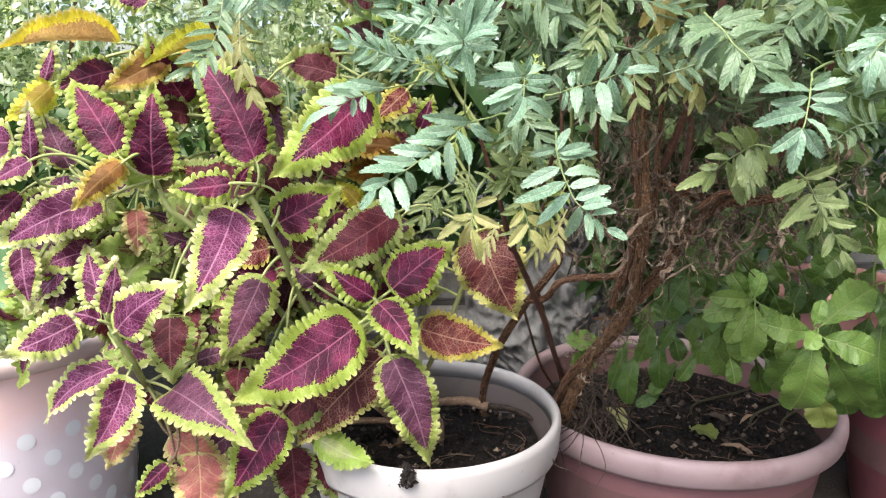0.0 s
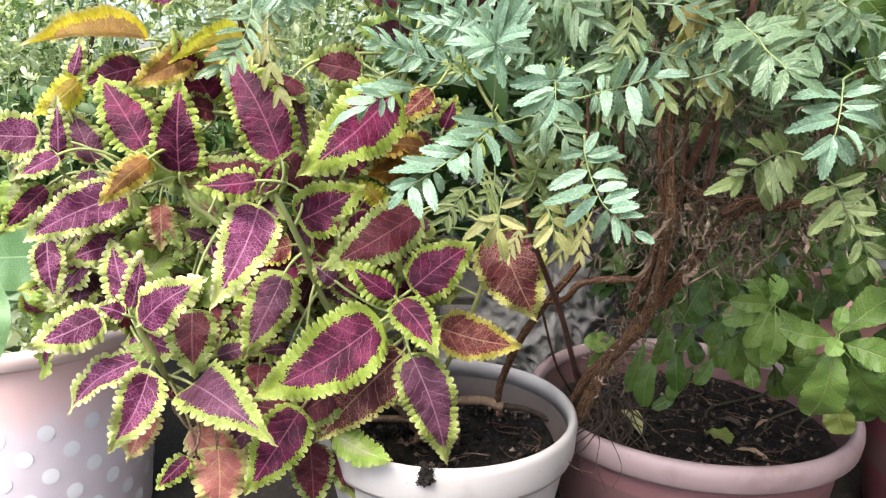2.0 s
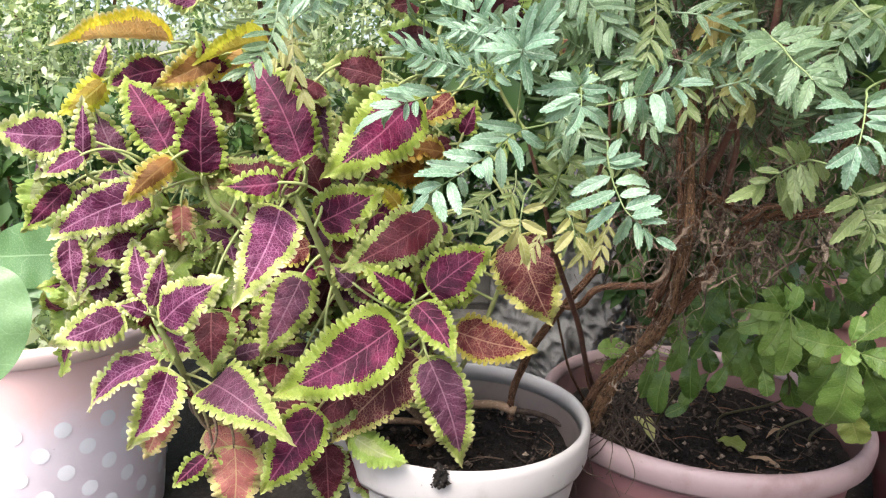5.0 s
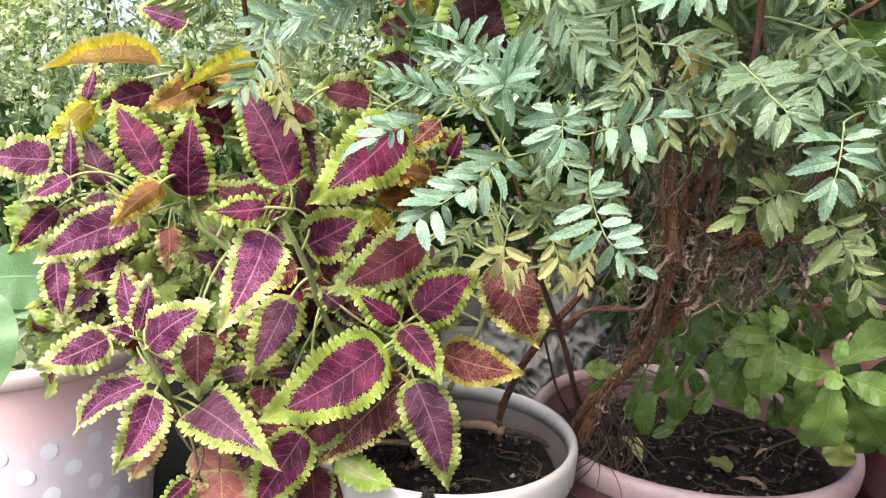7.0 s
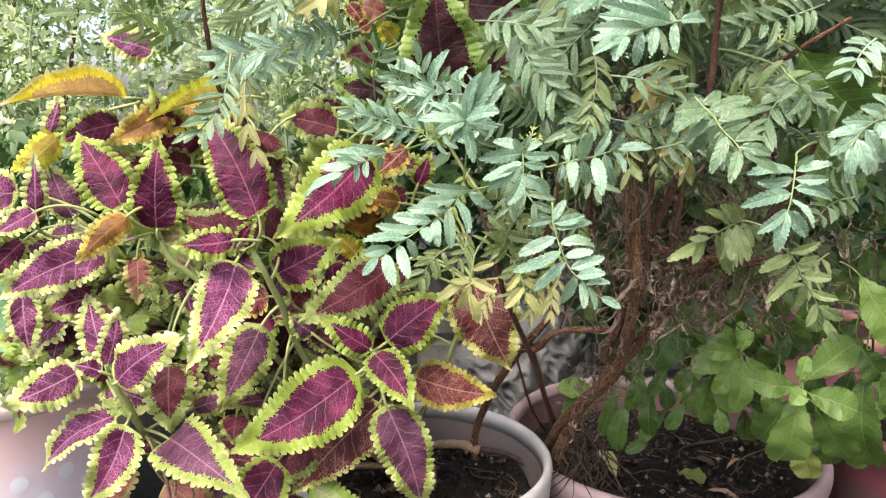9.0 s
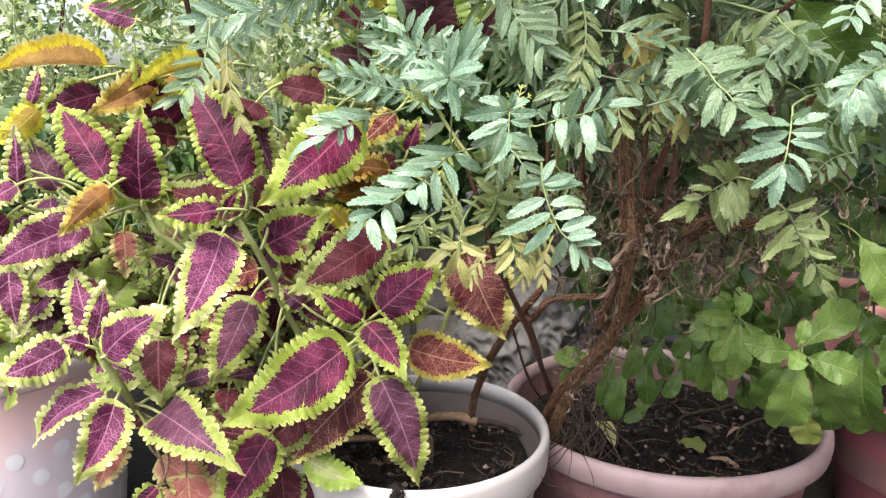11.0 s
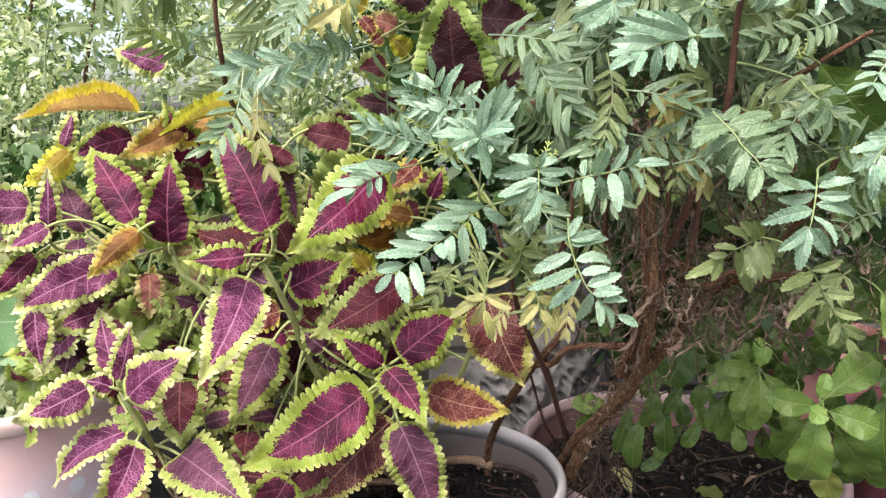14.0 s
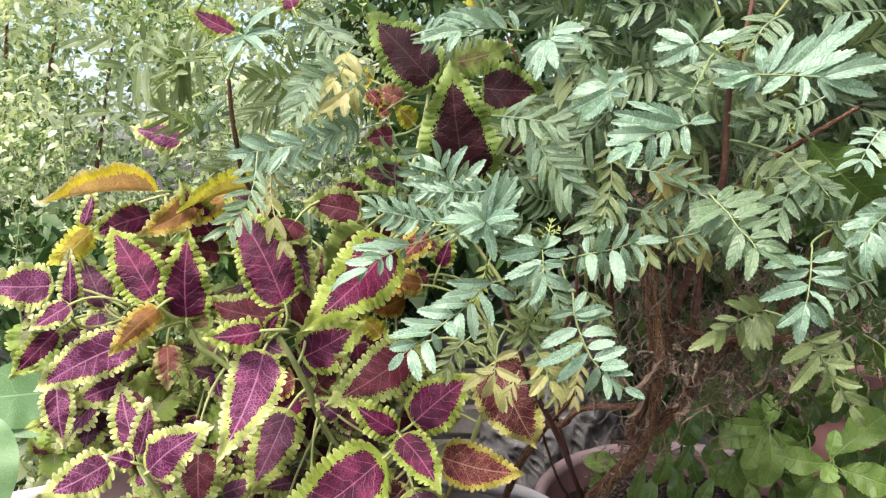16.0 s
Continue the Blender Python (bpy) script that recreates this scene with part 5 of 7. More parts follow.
frond((-0.085, 0.760, 0.824), (-0.113, 0.740, 0.777), 0.035, -10, 0.08, 0.12, "f")
frond((0.215, 0.580, 0.806), (0.178, 0.560, 0.778), 0.035, 10, 0.08, 0.12, "m")
frond((0.252, 0.570, 0.787), (0.192, 0.550, 0.794), 0.035, -5, 0.08, 0.12, "m")
frond((0.226, 0.600, 0.726), (0.246, 0.585, 0.748), 0.032, -13, 0.08, 0.12, "q")
frond((0.235, 0.600, 0.712), (0.252, 0.585, 0.725), 0.033, -11, 0.08, 0.12, "q")
frond((0.141, 0.580, 0.714), (0.185, 0.560, 0.700), 0.036, 3, 0.08, 0.12, "m")
frond((0.220, 0.570, 0.695), (0.268, 0.540, 0.700), 0.044, 18, 0.08, 0.12, "t")
frond((0.298, 0.680, 0.703), (0.255, 0.660, 0.688), 0.034, 18, 0.08, 0.12, "m")
frond((0.137, 0.600, 0.699), (0.103, 0.570, 0.660), 0.033, 12, 0.08, 0.12, "m")
frond((0.173, 0.560, 0.660), (0.209, 0.540, 0.679), 0.035, -12, 0.08, 0.12, "m")
frond((0.210, 0.565, 0.793), (0.197, 0.571, 0.809), 0.009, -18, 0.08, 0.12, "z", False)
frond((0.210, 0.565, 0.793), (0.196, 0.555, 0.813), 0.009, -26, 0.08, 0.12, "z", False)
frond((0.210, 0.565, 0.793), (0.202, 0.545, 0.815), 0.009, -39, 0.08, 0.12, "z", False)
frond((0.210, 0.565, 0.793), (0.213, 0.548, 0.807), 0.009, -27, 0.08, 0.12, "z", False)
frond((0.210, 0.565, 0.793), (0.232, 0.579, 0.805), 0.009, -10, 0.08, 0.12, "z", False)
frond((0.004, 0.600, 0.657), (-0.018, 0.611, 0.672), 0.010, -0, 0.08, 0.12, "z", False)
frond((0.004, 0.600, 0.657), (-0.008, 0.584, 0.675), 0.010, -1, 0.08, 0.12, "z", False)
frond((0.004, 0.600, 0.657), (0.004, 0.584, 0.679), 0.010, -1, 0.08, 0.12, "z", False)
frond((0.004, 0.600, 0.657), (0.013, 0.613, 0.679), 0.010, -1, 0.08, 0.12, "z", False)
frond((0.004, 0.600, 0.657), (0.025, 0.619, 0.672), 0.010, -0, 0.08, 0.12, "z", False)
frond((0.070, 0.575, 0.653), (0.053, 0.560, 0.665), 0.008, -2, 0.08, 0.12, "z", False)
frond((0.070, 0.575, 0.653), (0.062, 0.560, 0.669), 0.008, -9, 0.08, 0.12, "z", False)
frond((0.070, 0.575, 0.653), (0.077, 0.585, 0.675), 0.008, -7, 0.08, 0.12, "z", False)
frond((0.070, 0.575, 0.653), (0.084, 0.584, 0.667), 0.008, -6, 0.08, 0.12, "z", False)
frond((0.288, 0.530, 0.664), (0.278, 0.536, 0.674), 0.006, -20, 0.08, 0.12, "z", False)
frond((0.288, 0.530, 0.664), (0.276, 0.518, 0.676), 0.006, -33, 0.08, 0.12, "z", False)
frond((0.288, 0.530, 0.664), (0.285, 0.522, 0.680), 0.006, -39, 0.08, 0.12, "z", False)
frond((0.288, 0.530, 0.664), (0.294, 0.522, 0.671), 0.006, -21, 0.08, 0.12, "z", False)
frond((0.083, 0.620, 0.704), (0.067, 0.602, 0.716), 0.007, -2, 0.08, 0.12, "z", False)
frond((0.083, 0.620, 0.704), (0.079, 0.635, 0.718), 0.007, -8, 0.08, 0.12, "z", False)
frond((0.083, 0.620, 0.704), (0.086, 0.611, 0.723), 0.007, -11, 0.08, 0.12, "z", False)
frond((0.083, 0.620, 0.704), (0.093, 0.612, 0.716), 0.007, -8, 0.08, 0.12, "z", False)
frond((-0.026, 0.640, 0.680), (-0.044, 0.639, 0.693), 0.008, 3, 0.08, 0.12, "z", False)
frond((-0.026, 0.640, 0.680), (-0.031, 0.629, 0.702), 0.008, 3, 0.08, 0.12, "z", False)
frond((-0.026, 0.640, 0.680), (-0.019, 0.630, 0.701), 0.008, 1, 0.08, 0.12, "z", False)
frond((-0.026, 0.640, 0.680), (-0.011, 0.632, 0.693), 0.008, -2, 0.08, 0.12, "z", False)
frond((0.267, 0.580, 0.741), (0.247, 0.567, 0.751), 0.006, -11, 0.08, 0.12, "z", False)
frond((0.267, 0.580, 0.741), (0.267, 0.592, 0.756), 0.007, -24, 0.08, 0.12, "z", False)
frond((0.267, 0.580, 0.741), (0.277, 0.589, 0.759), 0.007, -22, 0.08, 0.12, "z", False)
frond((0.267, 0.580, 0.741), (0.277, 0.581, 0.749), 0.007, -14, 0.08, 0.12, "z", False)
frond((0.075, 0.630, 0.600), (0.050, 0.620, 0.567), 0.024, 7, 0.08, 0.12, "z")
frond((0.110, 0.630, 0.566), (0.090, 0.620, 0.523), 0.024, 11, 0.08, 0.12, "z")
frond((0.050, 0.610, 0.535), (0.036, 0.600, 0.512), 0.021, 8, 0.08, 0.12, "e")
frond((0.115, 0.640, 0.604), (0.129, 0.630, 0.566), 0.029, 7, 0.08, 0.12, "f")
frond((0.026, 0.620, 0.633), (0.012, 0.610, 0.597), 0.021, 2, 0.08, 0.12, "z")
frond((0.075, 0.600, 0.634), (0.056, 0.580, 0.600), 0.027, 7, 0.08, 0.12, "m")
frond((-0.002, 0.600, 0.691), (-0.032, 0.585, 0.698), 0.026, -3, 0.08, 0.12, "h")
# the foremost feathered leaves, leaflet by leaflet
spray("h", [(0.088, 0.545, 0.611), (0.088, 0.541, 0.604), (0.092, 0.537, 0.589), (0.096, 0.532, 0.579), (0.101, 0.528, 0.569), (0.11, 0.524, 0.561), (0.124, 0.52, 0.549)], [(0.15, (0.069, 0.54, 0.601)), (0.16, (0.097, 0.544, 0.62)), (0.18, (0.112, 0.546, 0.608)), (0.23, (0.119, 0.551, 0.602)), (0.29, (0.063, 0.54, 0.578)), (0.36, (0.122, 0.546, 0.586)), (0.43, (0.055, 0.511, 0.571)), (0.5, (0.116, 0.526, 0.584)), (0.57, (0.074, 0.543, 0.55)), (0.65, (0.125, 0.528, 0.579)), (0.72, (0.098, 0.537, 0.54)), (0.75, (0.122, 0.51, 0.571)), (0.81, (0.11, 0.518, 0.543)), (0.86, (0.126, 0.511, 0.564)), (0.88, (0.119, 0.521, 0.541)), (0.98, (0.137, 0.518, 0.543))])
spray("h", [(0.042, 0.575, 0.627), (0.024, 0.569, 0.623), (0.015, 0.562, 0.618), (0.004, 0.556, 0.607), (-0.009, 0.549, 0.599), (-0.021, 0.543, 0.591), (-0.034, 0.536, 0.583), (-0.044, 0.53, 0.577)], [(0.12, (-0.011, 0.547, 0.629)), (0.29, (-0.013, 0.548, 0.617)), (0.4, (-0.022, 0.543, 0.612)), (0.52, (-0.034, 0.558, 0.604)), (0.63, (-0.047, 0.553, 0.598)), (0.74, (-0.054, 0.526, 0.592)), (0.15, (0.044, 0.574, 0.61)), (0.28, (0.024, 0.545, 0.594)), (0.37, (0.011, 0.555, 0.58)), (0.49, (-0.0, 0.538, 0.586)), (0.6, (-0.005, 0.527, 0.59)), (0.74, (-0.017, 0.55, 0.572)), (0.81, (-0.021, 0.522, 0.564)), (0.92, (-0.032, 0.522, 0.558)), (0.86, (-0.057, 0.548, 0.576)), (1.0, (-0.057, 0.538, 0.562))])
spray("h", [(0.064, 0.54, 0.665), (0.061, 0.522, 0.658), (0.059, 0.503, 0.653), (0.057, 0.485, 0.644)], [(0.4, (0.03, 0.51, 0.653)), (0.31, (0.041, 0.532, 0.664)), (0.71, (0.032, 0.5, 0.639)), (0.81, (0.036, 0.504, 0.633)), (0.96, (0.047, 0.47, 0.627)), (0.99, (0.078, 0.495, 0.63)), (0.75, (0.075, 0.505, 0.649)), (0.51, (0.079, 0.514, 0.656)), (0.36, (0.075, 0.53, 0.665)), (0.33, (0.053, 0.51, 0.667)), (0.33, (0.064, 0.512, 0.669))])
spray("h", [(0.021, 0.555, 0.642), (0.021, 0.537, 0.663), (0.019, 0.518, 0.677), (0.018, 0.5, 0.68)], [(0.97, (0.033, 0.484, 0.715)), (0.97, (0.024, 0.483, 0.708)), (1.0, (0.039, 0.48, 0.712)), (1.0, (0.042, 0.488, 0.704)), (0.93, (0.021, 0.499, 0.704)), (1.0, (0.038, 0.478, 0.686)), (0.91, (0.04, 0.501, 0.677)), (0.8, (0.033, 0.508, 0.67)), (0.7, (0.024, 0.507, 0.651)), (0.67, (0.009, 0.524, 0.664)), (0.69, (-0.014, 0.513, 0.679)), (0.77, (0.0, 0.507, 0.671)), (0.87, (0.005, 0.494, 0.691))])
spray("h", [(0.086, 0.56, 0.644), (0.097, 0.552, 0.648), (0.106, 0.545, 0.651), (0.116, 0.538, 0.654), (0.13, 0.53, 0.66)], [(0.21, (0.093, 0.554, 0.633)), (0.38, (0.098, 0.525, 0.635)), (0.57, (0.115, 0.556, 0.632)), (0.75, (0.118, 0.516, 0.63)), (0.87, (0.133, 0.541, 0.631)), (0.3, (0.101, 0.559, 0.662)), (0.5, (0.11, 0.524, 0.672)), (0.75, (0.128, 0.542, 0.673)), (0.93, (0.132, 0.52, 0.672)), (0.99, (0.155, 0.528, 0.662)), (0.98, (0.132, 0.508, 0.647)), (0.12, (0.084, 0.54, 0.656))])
spray("m", [(0.178, 0.51, 0.698), (0.18, 0.499, 0.692), (0.184, 0.488, 0.685), (0.187, 0.477, 0.676), (0.191, 0.466, 0.669), (0.191, 0.455, 0.664)], [(0.25, (0.158, 0.483, 0.689)), (0.2, (0.195, 0.509, 0.702)), (0.33, (0.153, 0.473, 0.676)), (0.42, (0.168, 0.492, 0.669)), (0.49, (0.177, 0.498, 0.662)), (0.59, (0.183, 0.487, 0.655)), (0.68, (0.177, 0.467, 0.65)), (0.95, (0.182, 0.445, 0.646)), (0.3, (0.211, 0.495, 0.697)), (0.48, (0.214, 0.492, 0.689)), (0.59, (0.195, 0.459, 0.682)), (0.78, (0.212, 0.469, 0.672)), (0.91, (0.212, 0.46, 0.662)), (1.0, (0.22, 0.462, 0.65))])
spray("h", [(0.254, 0.51, 0.656), (0.249, 0.5, 0.649), (0.244, 0.49, 0.641), (0.238, 0.48, 0.628), (0.232, 0.47, 0.624)], [(0.29, (0.21, 0.479, 0.65)), (0.43, (0.224, 0.5, 0.64)), (0.61, (0.204, 0.471, 0.628)), (0.93, (0.209, 0.46, 0.611)), (1.0, (0.227, 0.469, 0.597)), (0.94, (0.251, 0.479, 0.606)), (0.68, (0.252, 0.47, 0.615)), (0.56, (0.279, 0.499, 0.629)), (0.45, (0.266, 0.487, 0.644)), (0.27, (0.268, 0.489, 0.654)), (0.19, (0.255, 0.489, 0.66))])
spray("f", [(0.231, 0.5, 0.609), (0.22, 0.51, 0.611), (0.214, 0.52, 0.605), (0.209, 0.53, 0.598), (0.205, 0.54, 0.59), (0.206, 0.55, 0.586)], [(0.38, (0.192, 0.504, 0.619)), (0.31, (0.199, 0.501, 0.623)), (0.23, (0.207, 0.493, 0.623)), (0.56, (0.194, 0.531, 0.601)), (0.69, (0.194, 0.542, 0.592)), (0.9, (0.174, 0.523, 0.581)), (0.79, (0.191, 0.52, 0.578)), (0.61, (0.227, 0.542, 0.565)), (0.5, (0.209, 0.516, 0.582)), (0.39, (0.215, 0.512, 0.582)), (0.31, (0.225, 0.506, 0.583)), (0.2, (0.228, 0.508, 0.593)), (0.12, (0.238, 0.516, 0.596))])
spray("f", [(0.243, 0.5, 0.596), (0.253, 0.504, 0.589), (0.261, 0.508, 0.58), (0.269, 0.512, 0.568), (0.281, 0.516, 0.553), (0.293, 0.52, 0.535)], [(0.21, (0.27, 0.497, 0.598)), (0.21, (0.238, 0.496, 0.574)), (0.25, (0.225, 0.484, 0.581)), (0.39, (0.285, 0.517, 0.582)), (0.46, (0.232, 0.487, 0.557)), (0.56, (0.287, 0.507, 0.57)), (0.65, (0.267, 0.519, 0.543)), (0.73, (0.289, 0.498, 0.557)), (0.84, (0.28, 0.519, 0.53)), (0.88, (0.311, 0.526, 0.534)), (1.0, (0.305, 0.519, 0.518))])
spray("e", [(0.191, 0.59, 0.687), (0.193, 0.583, 0.676), (0.195, 0.577, 0.665), (0.198, 0.57, 0.649)], [(0.31, (0.178, 0.588, 0.668)), (0.51, (0.199, 0.558, 0.671)), (0.63, (0.176, 0.569, 0.654)), (0.69, (0.211, 0.56, 0.664)), (0.78, (0.183, 0.583, 0.648)), (0.78, (0.214, 0.565, 0.657)), (0.9, (0.19, 0.563, 0.639)), (0.94, (0.207, 0.582, 0.632))])
spray("o", [(0.181, 0.6, 0.724), (0.169, 0.58, 0.715)], [(1.0, (0.156, 0.587, 0.695)), (1.0, (0.165, 0.591, 0.686)), (1.0, (0.167, 0.573, 0.69)), (0.96, (0.181, 0.575, 0.69)), (0.71, (0.195, 0.583, 0.701))])
spray("q", [(0.276, 0.6, 0.721), (0.283, 0.585, 0.712), (0.282, 0.57, 0.706)], [(0.57, (0.264, 0.579, 0.705)), (0.76, (0.268, 0.558, 0.691)), (0.96, (0.284, 0.562, 0.685)), (0.99, (0.294, 0.553, 0.693)), (0.77, (0.3, 0.561, 0.71)), (0.42, (0.263, 0.597, 0.712))])
spray("q", [(0.261, 0.6, 0.689), (0.274, 0.59, 0.69), (0.284, 0.58, 0.689)], [(0.06, (0.262, 0.611, 0.673)), (0.31, (0.267, 0.589, 0.67)), (0.53, (0.281, 0.585, 0.673)), (0.79, (0.281, 0.57, 0.681)), (0.31, (0.265, 0.571, 0.702)), (0.57, (0.281, 0.577, 0.7))])
spray("e", [(0.031, 0.59, 0.562), (0.028, 0.575, 0.551), (0.027, 0.56, 0.543)], [(0.41, (-0.0, 0.58, 0.53)), (0.7, (0.019, 0.582, 0.523)), (0.5, (0.048, 0.565, 0.543)), (0.28, (0.047, 0.58, 0.563)), (1.0, (0.034, 0.564, 0.517)), (0.6, (0.012, 0.577, 0.549))])
spray("f", [(0.057, 0.6, 0.575), (0.06, 0.592, 0.588), (0.064, 0.583, 0.599), (0.067, 0.575, 0.608)], [(0.31, (0.043, 0.592, 0.601)), (0.48, (0.054, 0.595, 0.614)), (0.67, (0.081, 0.574, 0.594)), (0.78, (0.081, 0.585, 0.598)), (0.2, (0.075, 0.579, 0.583)), (0.07, (0.069, 0.595, 0.563)), (0.0, (0.042, 0.604, 0.566))])
spray("e", [(0.066, 0.6, 0.559), (0.071, 0.59, 0.55), (0.074, 0.58, 0.538)], [(0.12, (0.086, 0.601, 0.549)), (0.45, (0.059, 0.578, 0.541)), (0.61, (0.095, 0.6, 0.536)), (0.83, (0.058, 0.58, 0.525)), (1.0, (0.087, 0.578, 0.52))])
spray("h", [(0.19, 0.5, 0.781), (0.201, 0.489, 0.778), (0.215, 0.477, 0.776), (0.224, 0.466, 0.774), (0.228, 0.455, 0.772)], [(0.24, (0.164, 0.467, 0.771)), (0.22, (0.172, 0.485, 0.782)), (0.26, (0.173, 0.475, 0.768)), (0.3, (0.203, 0.49, 0.797)), (0.34, (0.22, 0.482, 0.804)), (0.39, (0.236, 0.483, 0.802)), (0.47, (0.254, 0.478, 0.815)), (0.56, (0.272, 0.483, 0.812)), (0.64, (0.248, 0.456, 0.789)), (0.74, (0.269, 0.466, 0.787)), (0.28, (0.195, 0.492, 0.762)), (0.56, (0.203, 0.484, 0.765)), (0.69, (0.217, 0.456, 0.757)), (0.92, (0.24, 0.462, 0.757)), (1.0, (0.269, 0.463, 0.762)), (1.0, (0.271, 0.456, 0.78))])
spray("h", [(0.181, 0.52, 0.81), (0.168, 0.5, 0.803), (0.156, 0.48, 0.797)], [(1.0, (0.134, 0.491, 0.808)), (1.0, (0.132, 0.491, 0.796)), (1.0, (0.13, 0.476, 0.784)), (1.0, (0.153, 0.476, 0.784)), (0.71, (0.185, 0.484, 0.805)), (0.76, (0.146, 0.486, 0.814))])
spray("m", [(0.188, 0.55, 0.792), (0.177, 0.535, 0.778), (0.168, 0.52, 0.768)], [(0.83, (0.148, 0.53, 0.769)), (0.94, (0.15, 0.514, 0.763)), (0.92, (0.182, 0.522, 0.756)), (0.65, (0.186, 0.537, 0.779)), (0.76, (0.184, 0.523, 0.769)), (0.6, (0.153, 0.519, 0.783)), (1.0, (0.163, 0.525, 0.755))])
spray("h", [(0.079, 0.58, 0.83), (0.073, 0.56, 0.82), (0.068, 0.54, 0.811)], [(0.94, (0.048, 0.538, 0.8)), (1.0, (0.051, 0.541, 0.79)), (1.0, (0.057, 0.532, 0.781)), (1.0, (0.065, 0.539, 0.783)), (1.0, (0.08, 0.544, 0.784)), (0.95, (0.086, 0.54, 0.81)), (0.62, (0.106, 0.562, 0.8)), (0.56, (0.092, 0.539, 0.819)), (1.0, (0.071, 0.523, 0.789))])
spray("h", [(0.113, 0.56, 0.792), (0.111, 0.535, 0.779), (0.107, 0.51, 0.768)], [(0.82, (0.078, 0.503, 0.757)), (0.65, (0.085, 0.535, 0.773)), (0.95, (0.084, 0.495, 0.75)), (1.0, (0.098, 0.511, 0.754)), (1.0, (0.107, 0.509, 0.756)), (0.83, (0.115, 0.489, 0.778)), (0.62, (0.119, 0.529, 0.788)), (0.92, (0.117, 0.496, 0.766)), (0.42, (0.096, 0.515, 0.787))])
spray("h", [(0.056, 0.6, 0.827), (0.033, 0.587, 0.827), (0.014, 0.573, 0.825), (0.003, 0.56, 0.821)], [(0.62, (-0.012, 0.556, 0.831)), (0.74, (-0.017, 0.562, 0.823)), (0.93, (-0.027, 0.544, 0.812)), (1.0, (-0.006, 0.545, 0.806)), (0.42, (-0.003, 0.566, 0.838)), (0.3, (0.01, 0.58, 0.842)), (0.2, (0.023, 0.578, 0.841)), (0.1, (0.043, 0.599, 0.843)), (0.5, (0.01, 0.585, 0.822))])
spray("h", [(-0.195, 0.64, 0.811), (-0.184, 0.62, 0.821), (-0.175, 0.6, 0.827)], [(0.94, (-0.186, 0.586, 0.805)), (0.96, (-0.186, 0.609, 0.813)), (0.97, (-0.152, 0.578, 0.811)), (1.0, (-0.142, 0.592, 0.826)), (1.0, (-0.142, 0.587, 0.849)), (0.99, (-0.187, 0.592, 0.822))])
spray("m", [(-0.138, 0.72, 0.788), (-0.119, 0.707, 0.797), (-0.111, 0.693, 0.803), (-0.104, 0.68, 0.811)], [(0.01, (-0.168, 0.702, 0.776)), (0.14, (-0.17, 0.726, 0.8)), (0.28, (-0.155, 0.697, 0.805)), (0.46, (-0.147, 0.686, 0.815)), (0.77, (-0.132, 0.692, 0.825)), (0.17, (-0.13, 0.701, 0.767)), (0.31, (-0.114, 0.703, 0.77)), (0.54, (-0.089, 0.683, 0.779))])
spray("e", [(-0.088, 0.7, 0.804), (-0.094, 0.685, 0.795), (-0.101, 0.67, 0.786)], [(0.13, (-0.109, 0.698, 0.822)), (0.43, (-0.11, 0.696, 0.812)), (0.77, (-0.128, 0.676, 0.769)), (1.0, (-0.103, 0.662, 0.765)), (0.57, (-0.095, 0.691, 0.766)), (0.17, (-0.105, 0.7, 0.827))])
spray("h", [(-0.031, 0.64, 0.651), (-0.049, 0.626, 0.647), (-0.06, 0.613, 0.643), (-0.068, 0.599, 0.641), (-0.076, 0.585, 0.635)], [(0.15, (-0.072, 0.617, 0.655)), (0.3, (-0.085, 0.609, 0.652)), (0.5, (-0.092, 0.611, 0.649)), (0.81, (-0.096, 0.596, 0.638)), (0.99, (-0.112, 0.596, 0.617)), (1.0, (-0.086, 0.596, 0.62)), (0.71, (-0.068, 0.597, 0.627)), (0.49, (-0.059, 0.602, 0.63)), (0.26, (-0.05, 0.635, 0.634)), (0.69, (-0.08, 0.577, 0.645))])
spray("t", [(-0.255, 0.8, 0.838), (-0.285, 0.792, 0.835), (-0.307, 0.785, 0.832), (-0.334, 0.778, 0.83), (-0.352, 0.77, 0.823)], [(0.79, (-0.338, 0.768, 0.781)), (0.68, (-0.32, 0.76, 0.78)), (0.55, (-0.314, 0.783, 0.782)), (0.45, (-0.306, 0.782, 0.781)), (0.36, (-0.303, 0.803, 0.785)), (0.27, (-0.291, 0.803, 0.787)), (0.95, (-0.356, 0.769, 0.777)), (0.18, (-0.27, 0.782, 0.795)), (0.5, (-0.332, 0.793, 0.851)), (0.31, (-0.3, 0.771, 0.848)), (0.93, (-0.37, 0.752, 0.829))])
spray("t", [(-0.24, 0.82, 0.77), (-0.271, 0.815, 0.775), (-0.3, 0.81, 0.779), (-0.336, 0.805, 0.781), (-0.378, 0.8, 0.78)], [(1.0, (-0.415, 0.797, 0.777)), (0.91, (-0.385, 0.799, 0.766)), (0.79, (-0.343, 0.788, 0.763)), (0.62, (-0.317, 0.809, 0.76)), (0.4, (-0.287, 0.818, 0.759)), (0.86, (-0.372, 0.796, 0.791)), (0.25, (-0.26, 0.808, 0.758))])
